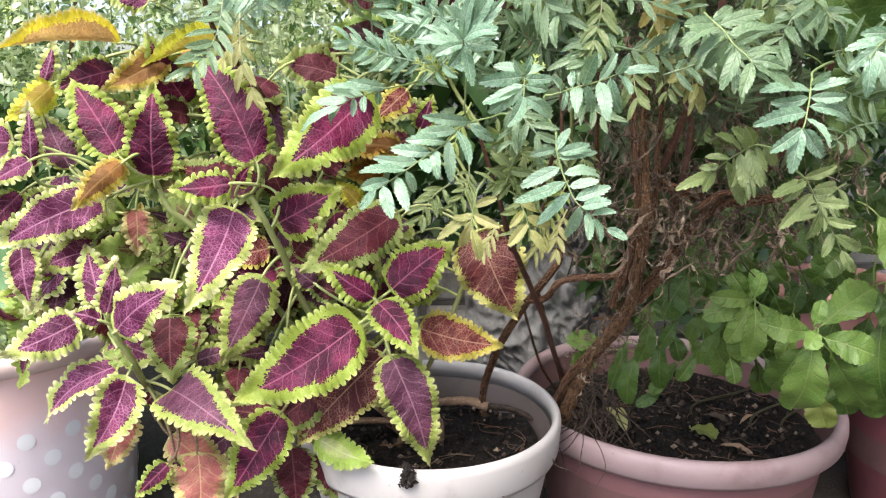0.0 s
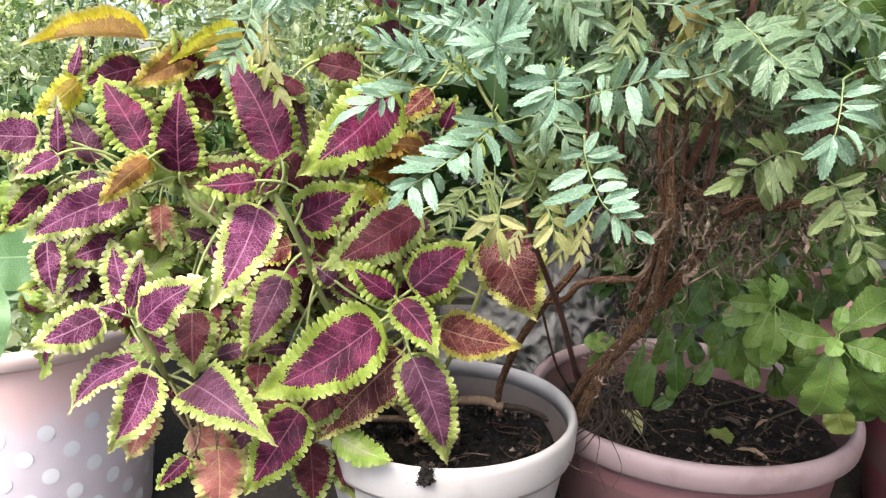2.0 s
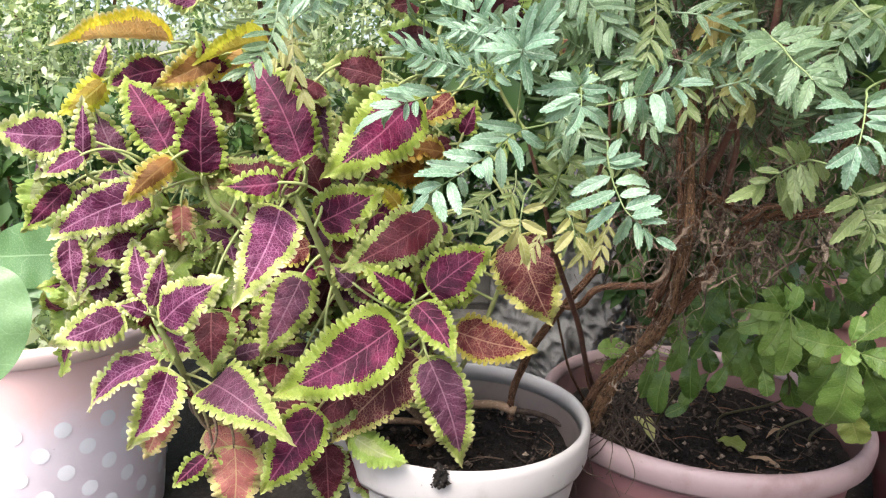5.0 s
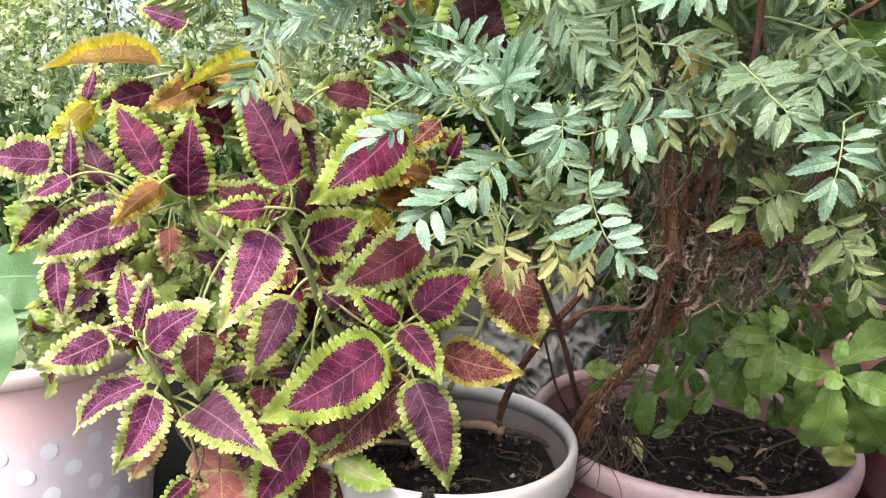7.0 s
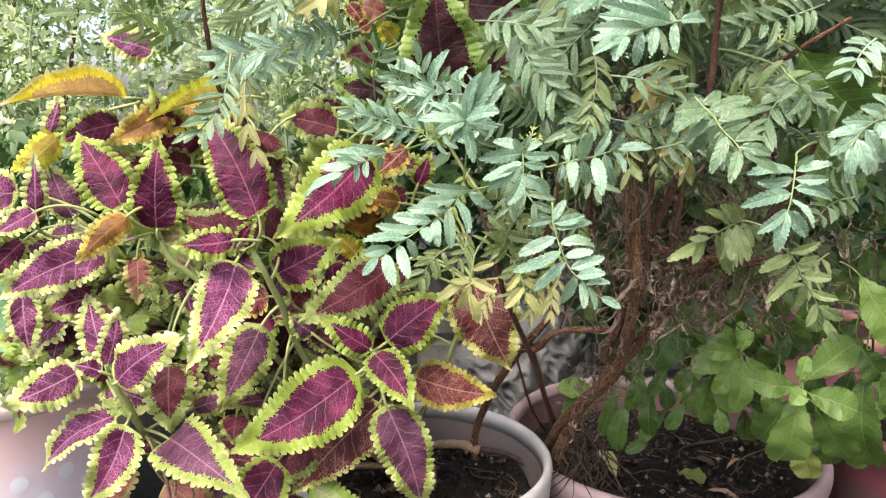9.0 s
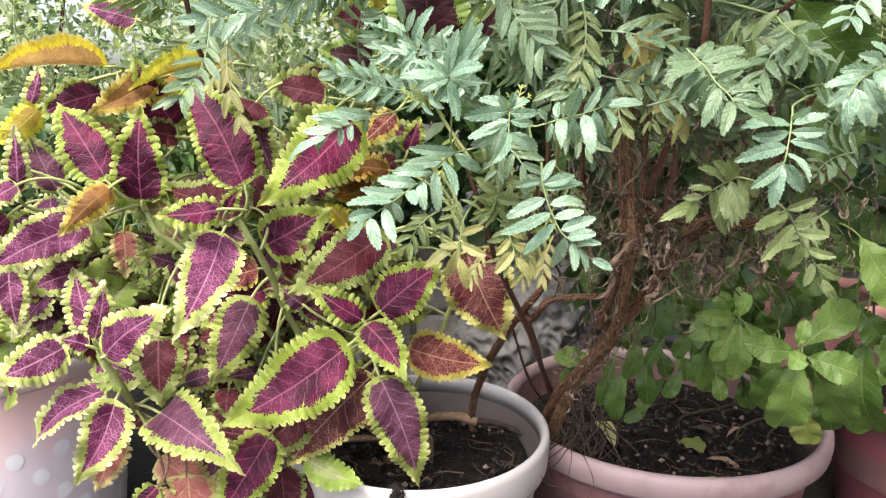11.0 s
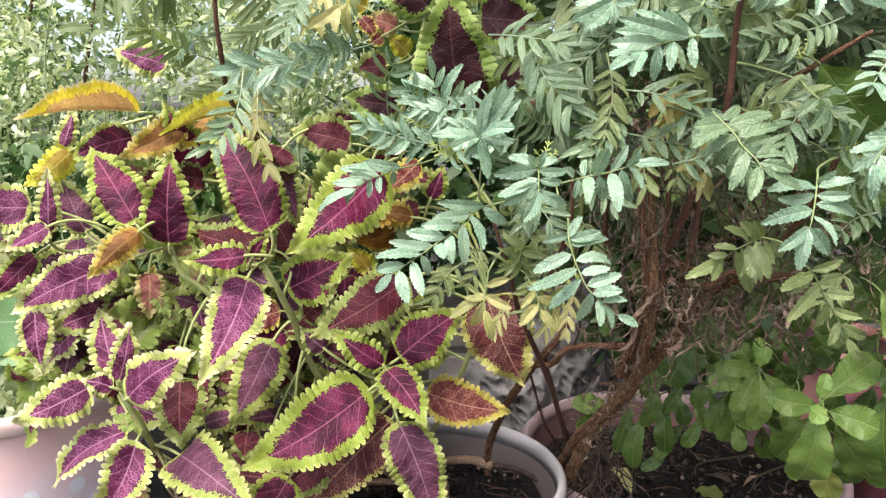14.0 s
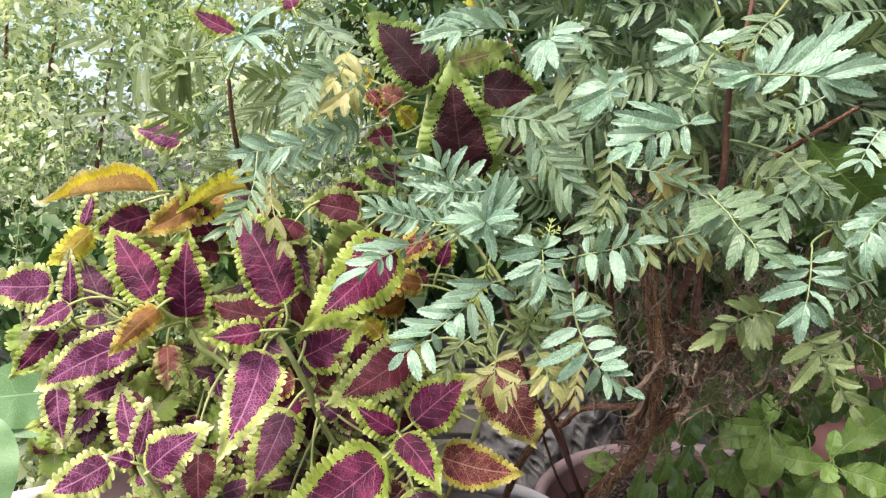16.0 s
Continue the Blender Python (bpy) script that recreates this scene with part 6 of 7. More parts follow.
spray("t", [(-0.243, 0.78, 0.859), (-0.275, 0.775, 0.841), (-0.306, 0.77, 0.846), (-0.345, 0.765, 0.854), (-0.378, 0.76, 0.853)], [(1.0, (-0.404, 0.746, 0.843)), (0.83, (-0.382, 0.753, 0.839)), (0.71, (-0.347, 0.776, 0.872)), (0.61, (-0.323, 0.761, 0.869)), (0.5, (-0.32, 0.781, 0.865)), (0.41, (-0.289, 0.779, 0.865)), (0.32, (-0.275, 0.773, 0.864)), (0.64, (-0.335, 0.752, 0.833)), (0.25, (-0.268, 0.786, 0.86))])
spray("h", [(0.316, 0.5, 0.691), (0.293, 0.487, 0.683), (0.276, 0.473, 0.676), (0.263, 0.46, 0.667)], [(0.08, (0.293, 0.491, 0.701)), (0.21, (0.271, 0.469, 0.692)), (0.33, (0.27, 0.485, 0.683)), (0.5, (0.261, 0.484, 0.673)), (0.67, (0.264, 0.484, 0.661)), (0.84, (0.264, 0.471, 0.65)), (0.96, (0.265, 0.459, 0.645)), (0.81, (0.279, 0.463, 0.65)), (0.55, (0.301, 0.482, 0.656)), (0.33, (0.299, 0.465, 0.666)), (0.17, (0.313, 0.482, 0.68))])
spray("m", [(0.256, 0.54, 0.715), (0.262, 0.525, 0.704), (0.264, 0.51, 0.694)], [(0.13, (0.244, 0.537, 0.707)), (0.29, (0.243, 0.524, 0.697)), (0.5, (0.243, 0.508, 0.687)), (0.77, (0.255, 0.509, 0.679)), (1.0, (0.275, 0.518, 0.676)), (0.89, (0.275, 0.501, 0.688)), (0.64, (0.28, 0.518, 0.7)), (0.33, (0.266, 0.511, 0.712))])
spray("h", [(0.173, 0.5, 0.754), (0.16, 0.49, 0.747), (0.143, 0.48, 0.743), (0.123, 0.47, 0.737), (0.107, 0.46, 0.729)], [(0.32, (0.113, 0.481, 0.761)), (0.42, (0.1, 0.463, 0.753)), (0.54, (0.101, 0.478, 0.747)), (0.66, (0.097, 0.467, 0.739)), (0.79, (0.099, 0.481, 0.733)), (0.31, (0.177, 0.501, 0.748)), (0.39, (0.153, 0.479, 0.726)), (0.56, (0.134, 0.47, 0.723)), (0.68, (0.127, 0.478, 0.717)), (0.84, (0.106, 0.448, 0.719)), (0.98, (0.092, 0.442, 0.722)), (0.42, (0.125, 0.477, 0.758))])
spray("h", [(0.007, 0.64, 0.675), (-0.004, 0.628, 0.695), (-0.011, 0.617, 0.711), (-0.016, 0.605, 0.722)], [(0.43, (-0.042, 0.627, 0.71)), (0.58, (-0.038, 0.599, 0.721)), (0.8, (-0.034, 0.616, 0.728)), (0.36, (0.024, 0.637, 0.724)), (0.54, (0.007, 0.607, 0.734)), (0.8, (-0.007, 0.609, 0.732)), (1.0, (-0.019, 0.591, 0.739)), (0.25, (-0.032, 0.616, 0.7))])
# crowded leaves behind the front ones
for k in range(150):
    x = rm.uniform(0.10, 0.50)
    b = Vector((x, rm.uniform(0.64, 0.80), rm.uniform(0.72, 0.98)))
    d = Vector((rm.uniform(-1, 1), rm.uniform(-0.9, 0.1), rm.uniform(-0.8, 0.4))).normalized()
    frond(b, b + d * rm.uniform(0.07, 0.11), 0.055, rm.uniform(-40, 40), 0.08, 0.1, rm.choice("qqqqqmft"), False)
for k in range(22):
    b = Vector((rm.uniform(-0.34, -0.10), rm.uniform(0.82, 0.97), rm.uniform(0.74, 1.0)))
    d = Vector((rm.uniform(-1, 1), rm.uniform(-0.9, 0.1), rm.uniform(-0.6, 0.5))).normalized()
    frond(b, b + d * rm.uniform(0.07, 0.11), 0.055, rm.uniform(-40, 40), 0.08, 0.1, rm.choice("mttff"), False)


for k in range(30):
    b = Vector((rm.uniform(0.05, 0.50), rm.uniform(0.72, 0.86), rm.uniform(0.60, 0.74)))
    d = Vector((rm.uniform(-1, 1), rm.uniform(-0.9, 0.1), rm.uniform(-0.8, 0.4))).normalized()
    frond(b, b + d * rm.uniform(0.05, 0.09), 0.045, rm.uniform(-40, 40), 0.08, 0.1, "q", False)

for k in range(110):
    b = Vector((rm.uniform(0.42, 0.85), rm.uniform(0.62, 0.98), rm.uniform(0.58, 1.12)))
    d = Vector((rm.uniform(-1, 1), rm.uniform(-0.9, 0.1), rm.uniform(-0.8, 0.4))).normalized()
    frond(b, b + d * rm.uniform(0.07, 0.11), 0.05, rm.uniform(-40, 40), 0.08, 0.1, rm.choice("qqqmt"), False)

# unseen fronds added above the view to shade what is below
for k in range(120):
    b = Vector((rm.uniform(-0.12, 0.50), rm.uniform(0.55, 0.95), rm.uniform(0.97, 1.18)))
    d = Vector((rm.uniform(-1, 1), rm.uniform(-0.6, 0.6), rm.uniform(-0.4, 0.4))).normalized()
    frond(b, b + d * rm.uniform(0.08, 0.12), 0.06, rm.uniform(60, 120), 0.08, 0.1, "m", False)

loose = Geo()
loose_pale = Geo()


def withered(at, length, seed, wide=False):
    """A shrivelled leaf that hangs from the stem; the last of many go into one mesh."""
    r = random.Random(seed)
    g = Geo() if seed % 4 == 0 else loose_pale if seed % 4 == 1 else loose
    hair = r.random() < 0.72 and not wide
    line, w = [Vector(at)], (r.uniform(0.0005, 0.0012) if hair else r.uniform(0.0014, 0.0034) * (1.3 if wide else 1.0))
    d = Vector((r.uniform(-0.6, 0.6), r.uniform(-0.5, 0.3), -1)).normalized()
    turn = Vector((r.uniform(-0.3, 0.3), r.choice((-1, 1)), r.uniform(-0.4, 0.4)))
    twist = r.uniform(0.0, 0.75)
    for i in range(14):
        d = (d + d.cross(turn) * twist + Vector((r.uniform(-0.55, 0.55), r.uniform(-0.55, 0.55), r.uniform(-0.6, 0.3)))).normalized()
        twist = max(-1.1, min(1.1, twist + r.uniform(-0.35, 0.35)))
        line.append(line[-1] + d * length / 12)
    prev, a = None, r.uniform(0, 3.14)
    for i, q in enumerate(line):
        wi = w * math.sin(math.pi * (i + 0.6) / 15.4) * r.uniform(0.5, 1.0)
        a += r.uniform(-0.8, 0.8)
        sd = Vector((math.cos(a), math.sin(a), r.uniform(-0.4, 0.4))) * wi
        row = (g.add(q - sd), g.add(q + Vector((0, -wi * r.uniform(0.2, 0.9), 0))), g.add(q + sd))
        if prev:
            g.f.append((prev[0], prev[1], row[1], row[0]))
            g.f.append((prev[1], prev[2], row[2], row[1]))
        prev = row
    if g is not loose and g is not loose_pale:
        part("withered_leaf", g, DRY, marigold, "brown shrivelled leaf", smooth=False)


def hanging_clump(at, drop):
    """Shrivelled leaves that hang together."""
    for k in range(24):
        t = k / 23
        w = 0.009 * (1 - 0.4 * t)
        withered(Vector(at) + Vector((rm.uniform(-w, w), rm.uniform(-w, w), -drop * t)), rm.uniform(0.02, 0.035), int(9000 + 1e4 * at[0]) * 32 + k, True)


hanging_clump((0.210, 0.630, 0.557), 0.055)
hanging_clump((0.255, 0.640, 0.542), 0.045)
hanging_clump((0.289, 0.610, 0.559), 0.05)
hanging_clump((0.183, 0.640, 0.590), 0.05)
hanging_clump((0.235, 0.645, 0.590), 0.05)
for k in range(640):
    zz = rm.uniform(0.50, 0.75)
    xx = rm.gauss(0.215, 0.045)
    withered((xx, rm.uniform(0.66, 0.76) if k % 4 else rm.uniform(0.61, 0.65), zz), rm.uniform(0.04, 0.10), 2000 + k)
for k in range(160):
    withered((rm.uniform(0.25, 0.40), rm.uniform(0.62, 0.72), rm.uniform(0.53, 0.64)), rm.uniform(0.03, 0.07), 800 + k)
for k in range(110):
    t = rm.random()
    withered((0.195 + rm.uniform(-0.03, 0.03), 0.72 + 0.2 * t, 0.46 - 0.18 * t), rm.uniform(0.02, 0.05), 1400 + k)
for k in range(34):
    p = Vector((rm.uniform(0.10, 0.36), rm.uniform(0.72, 0.84), rm.uniform(0.46, 0.68)))
    q = p + Vector((rm.uniform(-0.09, 0.09), rm.uniform(-0.03, 0.03), rm.uniform(-0.10, 0.03)))
    g = Geo()
    tube(g, smooth_line([p, p.lerp(q, 0.5) + Vector((rm.uniform(-0.015, 0.015), 0, rm.uniform(-0.015, 0.015))), q], 5), rm.uniform(0.0008, 0.002), 0.0007, 6, 0.15, rm)
    part("dry_twig", g, TWIG, marigold, "thin dry side twig")
for k in range(120):
    p = rm.choice(trunk_line) + Vector((rm.uniform(-0.011, 0.011), rm.uniform(-0.014, -0.004), rm.uniform(-0.01, 0.01)))
    withered(p, rm.uniform(0.010, 0.026), 5000 + k)
for k in range(4):
    p = Vector((0.13 + 0.02 * k + rm.uniform(-0.008, 0.008), 0.80 - 0.004 * k, 0.226))
    g = Geo()
    tube(g, smooth_line([(0.19, 0.93, 0.20), p + Vector((0, 0.03, 0.004)), p + Vector((rm.uniform(-0.012, 0.012), -0.010, -0.008)), p + Vector((rm.uniform(-0.02, 0.02), -0.012, -rm.uniform(0.015, 0.05)))], 6), 0.0008, 0.0004, 5, 0.3, rm)
    part("root", g, TWIG, marigold, "thin dry root")
tagged(part("withered_leaves", loose_pale, PALE_DRY, marigold, "pale brown shrivelled leaves", smooth=False), kind="stuff")
tagged(part("withered_leaves", loose, DRY, marigold, "mass of brown shrivelled leaves", smooth=False), kind="stuff")

# ---- basil ----
basil = holder("basil_plant", (0.38, 0.98, 0.17), "leafy green basil growing in the pink pot", "plant")
rb = random.Random(44)
basil_points = []
BCOL = (-1, -0.6, -0.25, 0, 0.25, 0.6, 1)


def basil_stem(pts, r0, r1):
    x, y, z = pts[-1]
    line = smooth_line(pts + [(x, y, z - 0.035)], 8)
    basil_points.extend(line)
    g = Geo()
    tube(g, line, r0, r1, 7, 0.05, rb)
    part("stem", g, BASIL_STEM, basil, "thin dark green stem")


def basil_leaf(base, tip, width, roll, arch, fold, kind):
    base, tip = Vector(base), Vector(tip)
    g = Geo()
    blade(g, base, tip, width * (0.70 if width > 0.042 else 0.88), roll + rb.uniform(-22, 22), arch + rb.uniform(-0.04, 0.10), fold + rb.uniform(0, 0.3), oval, 11, 0.15, BCOL, 4, rb.uniform(-0.02, 0.2), 0.16, rb, 3)
    petiole(g, base, (tip - base).normalized(), basil_points, 0.0008, 0.09)
    part("leaf", g, BASIL[kind], basil)


basil_stem([(0.382, 0.710, 0.411), (0.439, 0.800, 0.339), (0.501, 0.920, 0.252), (0.455, 0.985, 0.185)], 0.0013, 0.002)
basil_stem([(0.349, 0.800, 0.413), (0.368, 0.830, 0.356), (0.398, 0.870, 0.281), (0.380, 1.020, 0.185)], 0.0013, 0.002)
basil_stem([(0.277, 0.860, 0.389), (0.278, 0.880, 0.308), (0.280, 1.000, 0.185)], 0.0013, 0.002)
basil_stem([(0.447, 0.720, 0.530), (0.512, 0.800, 0.394), (0.568, 0.920, 0.271), (0.500, 0.980, 0.185)], 0.0013, 0.002)
basil_leaf((0.376, 0.700, 0.404), (0.372, 0.715, 0.311), 0.057, 29, 0.08, 0.12, "k")
basil_leaf((0.373, 0.700, 0.410), (0.323, 0.700, 0.419), 0.029, -5, 0.08, 0.12, "k")
basil_leaf((0.385, 0.700, 0.404), (0.427, 0.680, 0.393), 0.035, 9, 0.08, 0.12, "k")
basil_leaf((0.397, 0.730, 0.405), (0.468, 0.760, 0.442), 0.054, -16, 0.08, 0.12, "k")
basil_leaf((0.380, 0.710, 0.412), (0.387, 0.710, 0.439), 0.016, -26, 0.08, 0.12, "n")
basil_leaf((0.377, 0.695, 0.410), (0.362, 0.680, 0.401), 0.021, 26, 0.08, 0.12, "n")
basil_leaf((0.414, 0.735, 0.376), (0.462, 0.735, 0.310), 0.051, 25, 0.08, 0.12, "s")
basil_leaf((0.389, 0.740, 0.381), (0.363, 0.750, 0.325), 0.049, 24, 0.08, 0.12, "s")
basil_leaf((0.415, 0.760, 0.322), (0.431, 0.755, 0.279), 0.044, 25, 0.08, 0.12, "o")
basil_leaf((0.342, 0.790, 0.413), (0.294, 0.770, 0.406), 0.031, 5, 0.08, 0.12, "k")
basil_leaf((0.349, 0.800, 0.413), (0.360, 0.810, 0.447), 0.018, -21, 0.08, 0.12, "n")
basil_leaf((0.344, 0.785, 0.418), (0.337, 0.770, 0.394), 0.019, 22, 0.08, 0.12, "n")
basil_leaf((0.355, 0.800, 0.397), (0.345, 0.790, 0.343), 0.041, 22, 0.08, 0.12, "k")
basil_leaf((0.338, 0.820, 0.387), (0.344, 0.820, 0.321), 0.035, 22, 0.08, 0.12, "k")
basil_leaf((0.311, 0.820, 0.377), (0.352, 0.820, 0.304), 0.037, 19, 0.08, 0.12, "k")
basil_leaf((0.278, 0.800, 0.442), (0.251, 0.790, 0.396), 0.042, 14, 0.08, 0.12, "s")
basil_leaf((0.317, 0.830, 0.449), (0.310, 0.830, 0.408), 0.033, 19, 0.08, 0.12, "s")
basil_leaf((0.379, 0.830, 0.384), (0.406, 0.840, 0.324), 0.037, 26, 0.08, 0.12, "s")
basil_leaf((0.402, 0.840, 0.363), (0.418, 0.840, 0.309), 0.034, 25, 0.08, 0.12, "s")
basil_leaf((0.201, 0.880, 0.338), (0.158, 0.860, 0.342), 0.028, 1, 0.08, 0.12, "k")
basil_leaf((0.198, 0.880, 0.319), (0.166, 0.860, 0.312), 0.030, 7, 0.08, 0.12, "k")
basil_leaf((0.254, 0.850, 0.378), (0.244, 0.850, 0.319), 0.025, 16, 0.08, 0.12, "s")
basil_leaf((0.246, 0.860, 0.330), (0.236, 0.860, 0.259), 0.027, 15, 0.08, 0.12, "s")
basil_leaf((0.276, 0.870, 0.342), (0.274, 0.860, 0.278), 0.027, 17, 0.08, 0.12, "s")
basil_leaf((0.290, 0.870, 0.349), (0.300, 0.860, 0.316), 0.023, 17, 0.08, 0.12, "s")
basil_leaf((0.236, 0.880, 0.338), (0.216, 0.870, 0.274), 0.022, 13, 0.08, 0.12, "s")
basil_leaf((0.303, 0.880, 0.308), (0.267, 0.870, 0.266), 0.020, 15, 0.08, 0.12, "s")
basil_leaf((0.284, 0.880, 0.269), (0.250, 0.870, 0.252), 0.017, 12, 0.08, 0.12, "s")
basil_leaf((0.263, 0.860, 0.396), (0.245, 0.860, 0.353), 0.024, 14, 0.08, 0.12, "s")
basil_leaf((0.209, 0.880, 0.462), (0.194, 0.870, 0.429), 0.024, 9, 0.08, 0.12, "s")
basil_leaf((0.424, 0.700, 0.529), (0.473, 0.680, 0.460), 0.056, 30, 0.08, 0.12, "k")
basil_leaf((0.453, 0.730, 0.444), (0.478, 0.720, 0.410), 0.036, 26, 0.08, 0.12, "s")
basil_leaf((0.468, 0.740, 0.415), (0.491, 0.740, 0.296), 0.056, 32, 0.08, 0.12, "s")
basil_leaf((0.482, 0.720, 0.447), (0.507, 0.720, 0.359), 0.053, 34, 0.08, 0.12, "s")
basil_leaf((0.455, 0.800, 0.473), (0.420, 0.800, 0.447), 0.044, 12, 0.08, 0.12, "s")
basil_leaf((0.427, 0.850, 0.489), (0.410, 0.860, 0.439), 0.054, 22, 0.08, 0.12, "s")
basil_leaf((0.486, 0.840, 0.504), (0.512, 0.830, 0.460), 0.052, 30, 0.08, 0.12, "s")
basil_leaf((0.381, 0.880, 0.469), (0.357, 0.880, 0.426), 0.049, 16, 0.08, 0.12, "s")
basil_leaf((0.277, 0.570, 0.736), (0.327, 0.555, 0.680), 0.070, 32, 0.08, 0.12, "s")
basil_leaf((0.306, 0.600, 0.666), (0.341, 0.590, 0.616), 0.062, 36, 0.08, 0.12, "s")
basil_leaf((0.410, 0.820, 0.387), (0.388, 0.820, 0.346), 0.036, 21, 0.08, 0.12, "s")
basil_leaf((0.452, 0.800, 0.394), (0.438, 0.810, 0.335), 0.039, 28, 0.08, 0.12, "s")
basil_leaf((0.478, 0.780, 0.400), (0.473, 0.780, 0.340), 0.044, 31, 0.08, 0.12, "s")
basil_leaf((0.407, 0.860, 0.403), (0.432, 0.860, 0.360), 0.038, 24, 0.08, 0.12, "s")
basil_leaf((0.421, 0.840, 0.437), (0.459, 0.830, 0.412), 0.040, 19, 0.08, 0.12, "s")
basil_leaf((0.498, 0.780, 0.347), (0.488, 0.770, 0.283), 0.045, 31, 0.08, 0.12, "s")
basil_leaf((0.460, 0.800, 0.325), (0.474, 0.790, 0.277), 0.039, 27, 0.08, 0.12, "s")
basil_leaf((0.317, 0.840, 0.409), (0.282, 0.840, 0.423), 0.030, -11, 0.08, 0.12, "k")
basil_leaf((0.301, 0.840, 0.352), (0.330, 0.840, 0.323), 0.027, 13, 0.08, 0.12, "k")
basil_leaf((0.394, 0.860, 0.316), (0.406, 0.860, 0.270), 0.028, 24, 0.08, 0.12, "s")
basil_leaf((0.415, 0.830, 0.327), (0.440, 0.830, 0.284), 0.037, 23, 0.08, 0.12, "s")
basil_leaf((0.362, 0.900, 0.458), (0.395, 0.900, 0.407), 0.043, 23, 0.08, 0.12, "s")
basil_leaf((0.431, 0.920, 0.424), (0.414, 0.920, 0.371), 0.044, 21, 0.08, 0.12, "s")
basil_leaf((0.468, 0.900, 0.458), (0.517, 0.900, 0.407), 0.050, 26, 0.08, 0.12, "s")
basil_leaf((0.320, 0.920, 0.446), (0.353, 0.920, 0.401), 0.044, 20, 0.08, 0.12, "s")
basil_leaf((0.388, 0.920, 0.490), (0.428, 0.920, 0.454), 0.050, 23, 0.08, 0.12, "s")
basil_leaf((0.343, 0.775, 0.421), (0.297, 0.765, 0.426), 0.021, -2, 0.08, 0.12, "k")
basil_leaf((0.341, 0.775, 0.416), (0.317, 0.765, 0.375), 0.024, 19, 0.08, 0.12, "k")
basil_leaf((0.345, 0.770, 0.417), (0.339, 0.760, 0.358), 0.028, 23, 0.08, 0.12, "k")
basil_leaf((0.351, 0.775, 0.417), (0.379, 0.770, 0.390), 0.023, 18, 0.08, 0.12, "k")
basil_leaf((0.343, 0.770, 0.424), (0.350, 0.770, 0.452), 0.015, -22, 0.08, 0.12, "n")
basil_leaf((0.344, 0.790, 0.420), (0.322, 0.790, 0.450), 0.022, -20, 0.08, 0.12, "k")
basil_leaf((0.322, 0.800, 0.379), (0.302, 0.800, 0.336), 0.020, 19, 0.08, 0.12, "s")
basil_leaf((0.311, 0.810, 0.396), (0.289, 0.810, 0.361), 0.021, 16, 0.08, 0.12, "s")
basil_leaf((0.312, 0.830, 0.424), (0.287, 0.830, 0.396), 0.022, 12, 0.08, 0.12, "s")
basil_leaf((0.319, 0.830, 0.466), (0.302, 0.830, 0.424), 0.029, 16, 0.08, 0.12, "s")
basil_leaf((0.335, 0.800, 0.344), (0.340, 0.790, 0.316), 0.019, 20, 0.08, 0.12, "k")
basil_leaf((0.302, 0.820, 0.342), (0.284, 0.820, 0.306), 0.019, 18, 0.08, 0.12, "s")
basil_leaf((0.402, 0.820, 0.428), (0.380, 0.820, 0.455), 0.024, -22, 0.08, 0.12, "s")
basil_leaf((0.405, 0.800, 0.379), (0.391, 0.790, 0.341), 0.024, 24, 0.08, 0.12, "k")
basil_leaf((0.375, 0.800, 0.344), (0.392, 0.800, 0.308), 0.023, 22, 0.08, 0.12, "s")
basil_leaf((0.442, 0.800, 0.461), (0.419, 0.800, 0.434), 0.029, 18, 0.08, 0.12, "s")
basil_leaf((0.285, 0.840, 0.378), (0.266, 0.840, 0.341), 0.019, 16, 0.08, 0.12, "s")
basil_leaf((0.278, 0.850, 0.410), (0.259, 0.850, 0.389), 0.019, 11, 0.08, 0.12, "s")
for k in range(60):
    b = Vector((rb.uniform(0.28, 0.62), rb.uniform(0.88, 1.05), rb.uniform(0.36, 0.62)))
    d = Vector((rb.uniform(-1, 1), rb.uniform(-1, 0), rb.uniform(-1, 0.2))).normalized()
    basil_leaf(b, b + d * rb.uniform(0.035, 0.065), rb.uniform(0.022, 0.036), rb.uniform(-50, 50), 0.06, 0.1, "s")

for k in range(46):
    b = Vector((rb.uniform(0.52, 0.86), rb.uniform(0.90, 1.12), rb.uniform(0.24, 0.56)))
    d = Vector((rb.uniform(-1, 1), rb.uniform(-1, 0), rb.uniform(-1, 0.2))).normalized()
    basil_leaf(b, b + d * rb.uniform(0.04, 0.07), rb.uniform(0.026, 0.04), rb.uniform(-50, 50), 0.06, 0.1, rb.choice("sskk"))

# ---- litter on the soil ----
rl = random.Random(71)


def twig(name, pts, r0, r1, mat, label, group=""):
    g = Geo()
    tube(g, smooth_line(pts, 8), r0, r1, 7, 0.18, rl)
    return tagged(part(name, g, mat, None, origin=pts[0]), label, "twig", group)


def litter(centre, radius, z, n, seed):
    """Short dry bits lying loose on the soil."""
    r = random.Random(seed)
    for k in range(n):
        a, q = r.uniform(0, 6.28), radius * math.sqrt(r.random())
        p = Vector((centre[0] + q * math.cos(a), centre[1] + q * math.sin(a), z + r.uniform(0.004, 0.012)))
        b = r.uniform(0, 6.28)
        d = Vector((math.cos(b), math.sin(b), r.uniform(-0.1, 0.2))) * r.uniform(0.012, 0.05)
        side = Vector((-d.y, d.x, 0)) * r.uniform(-0.3, 0.3)
        g = Geo()
        tube(g, smooth_line([p, p + d * 0.5 + side, p + d], 5), r.uniform(0.0005, 0.0016), 0.0004, 5, 0.2, r)
        tagged(part("twig", g, r.choice((TWIG, TWIG, DRY, BARK)), None), "thin dry brown twig lying on the soil", "twig", "twigs on the soil")


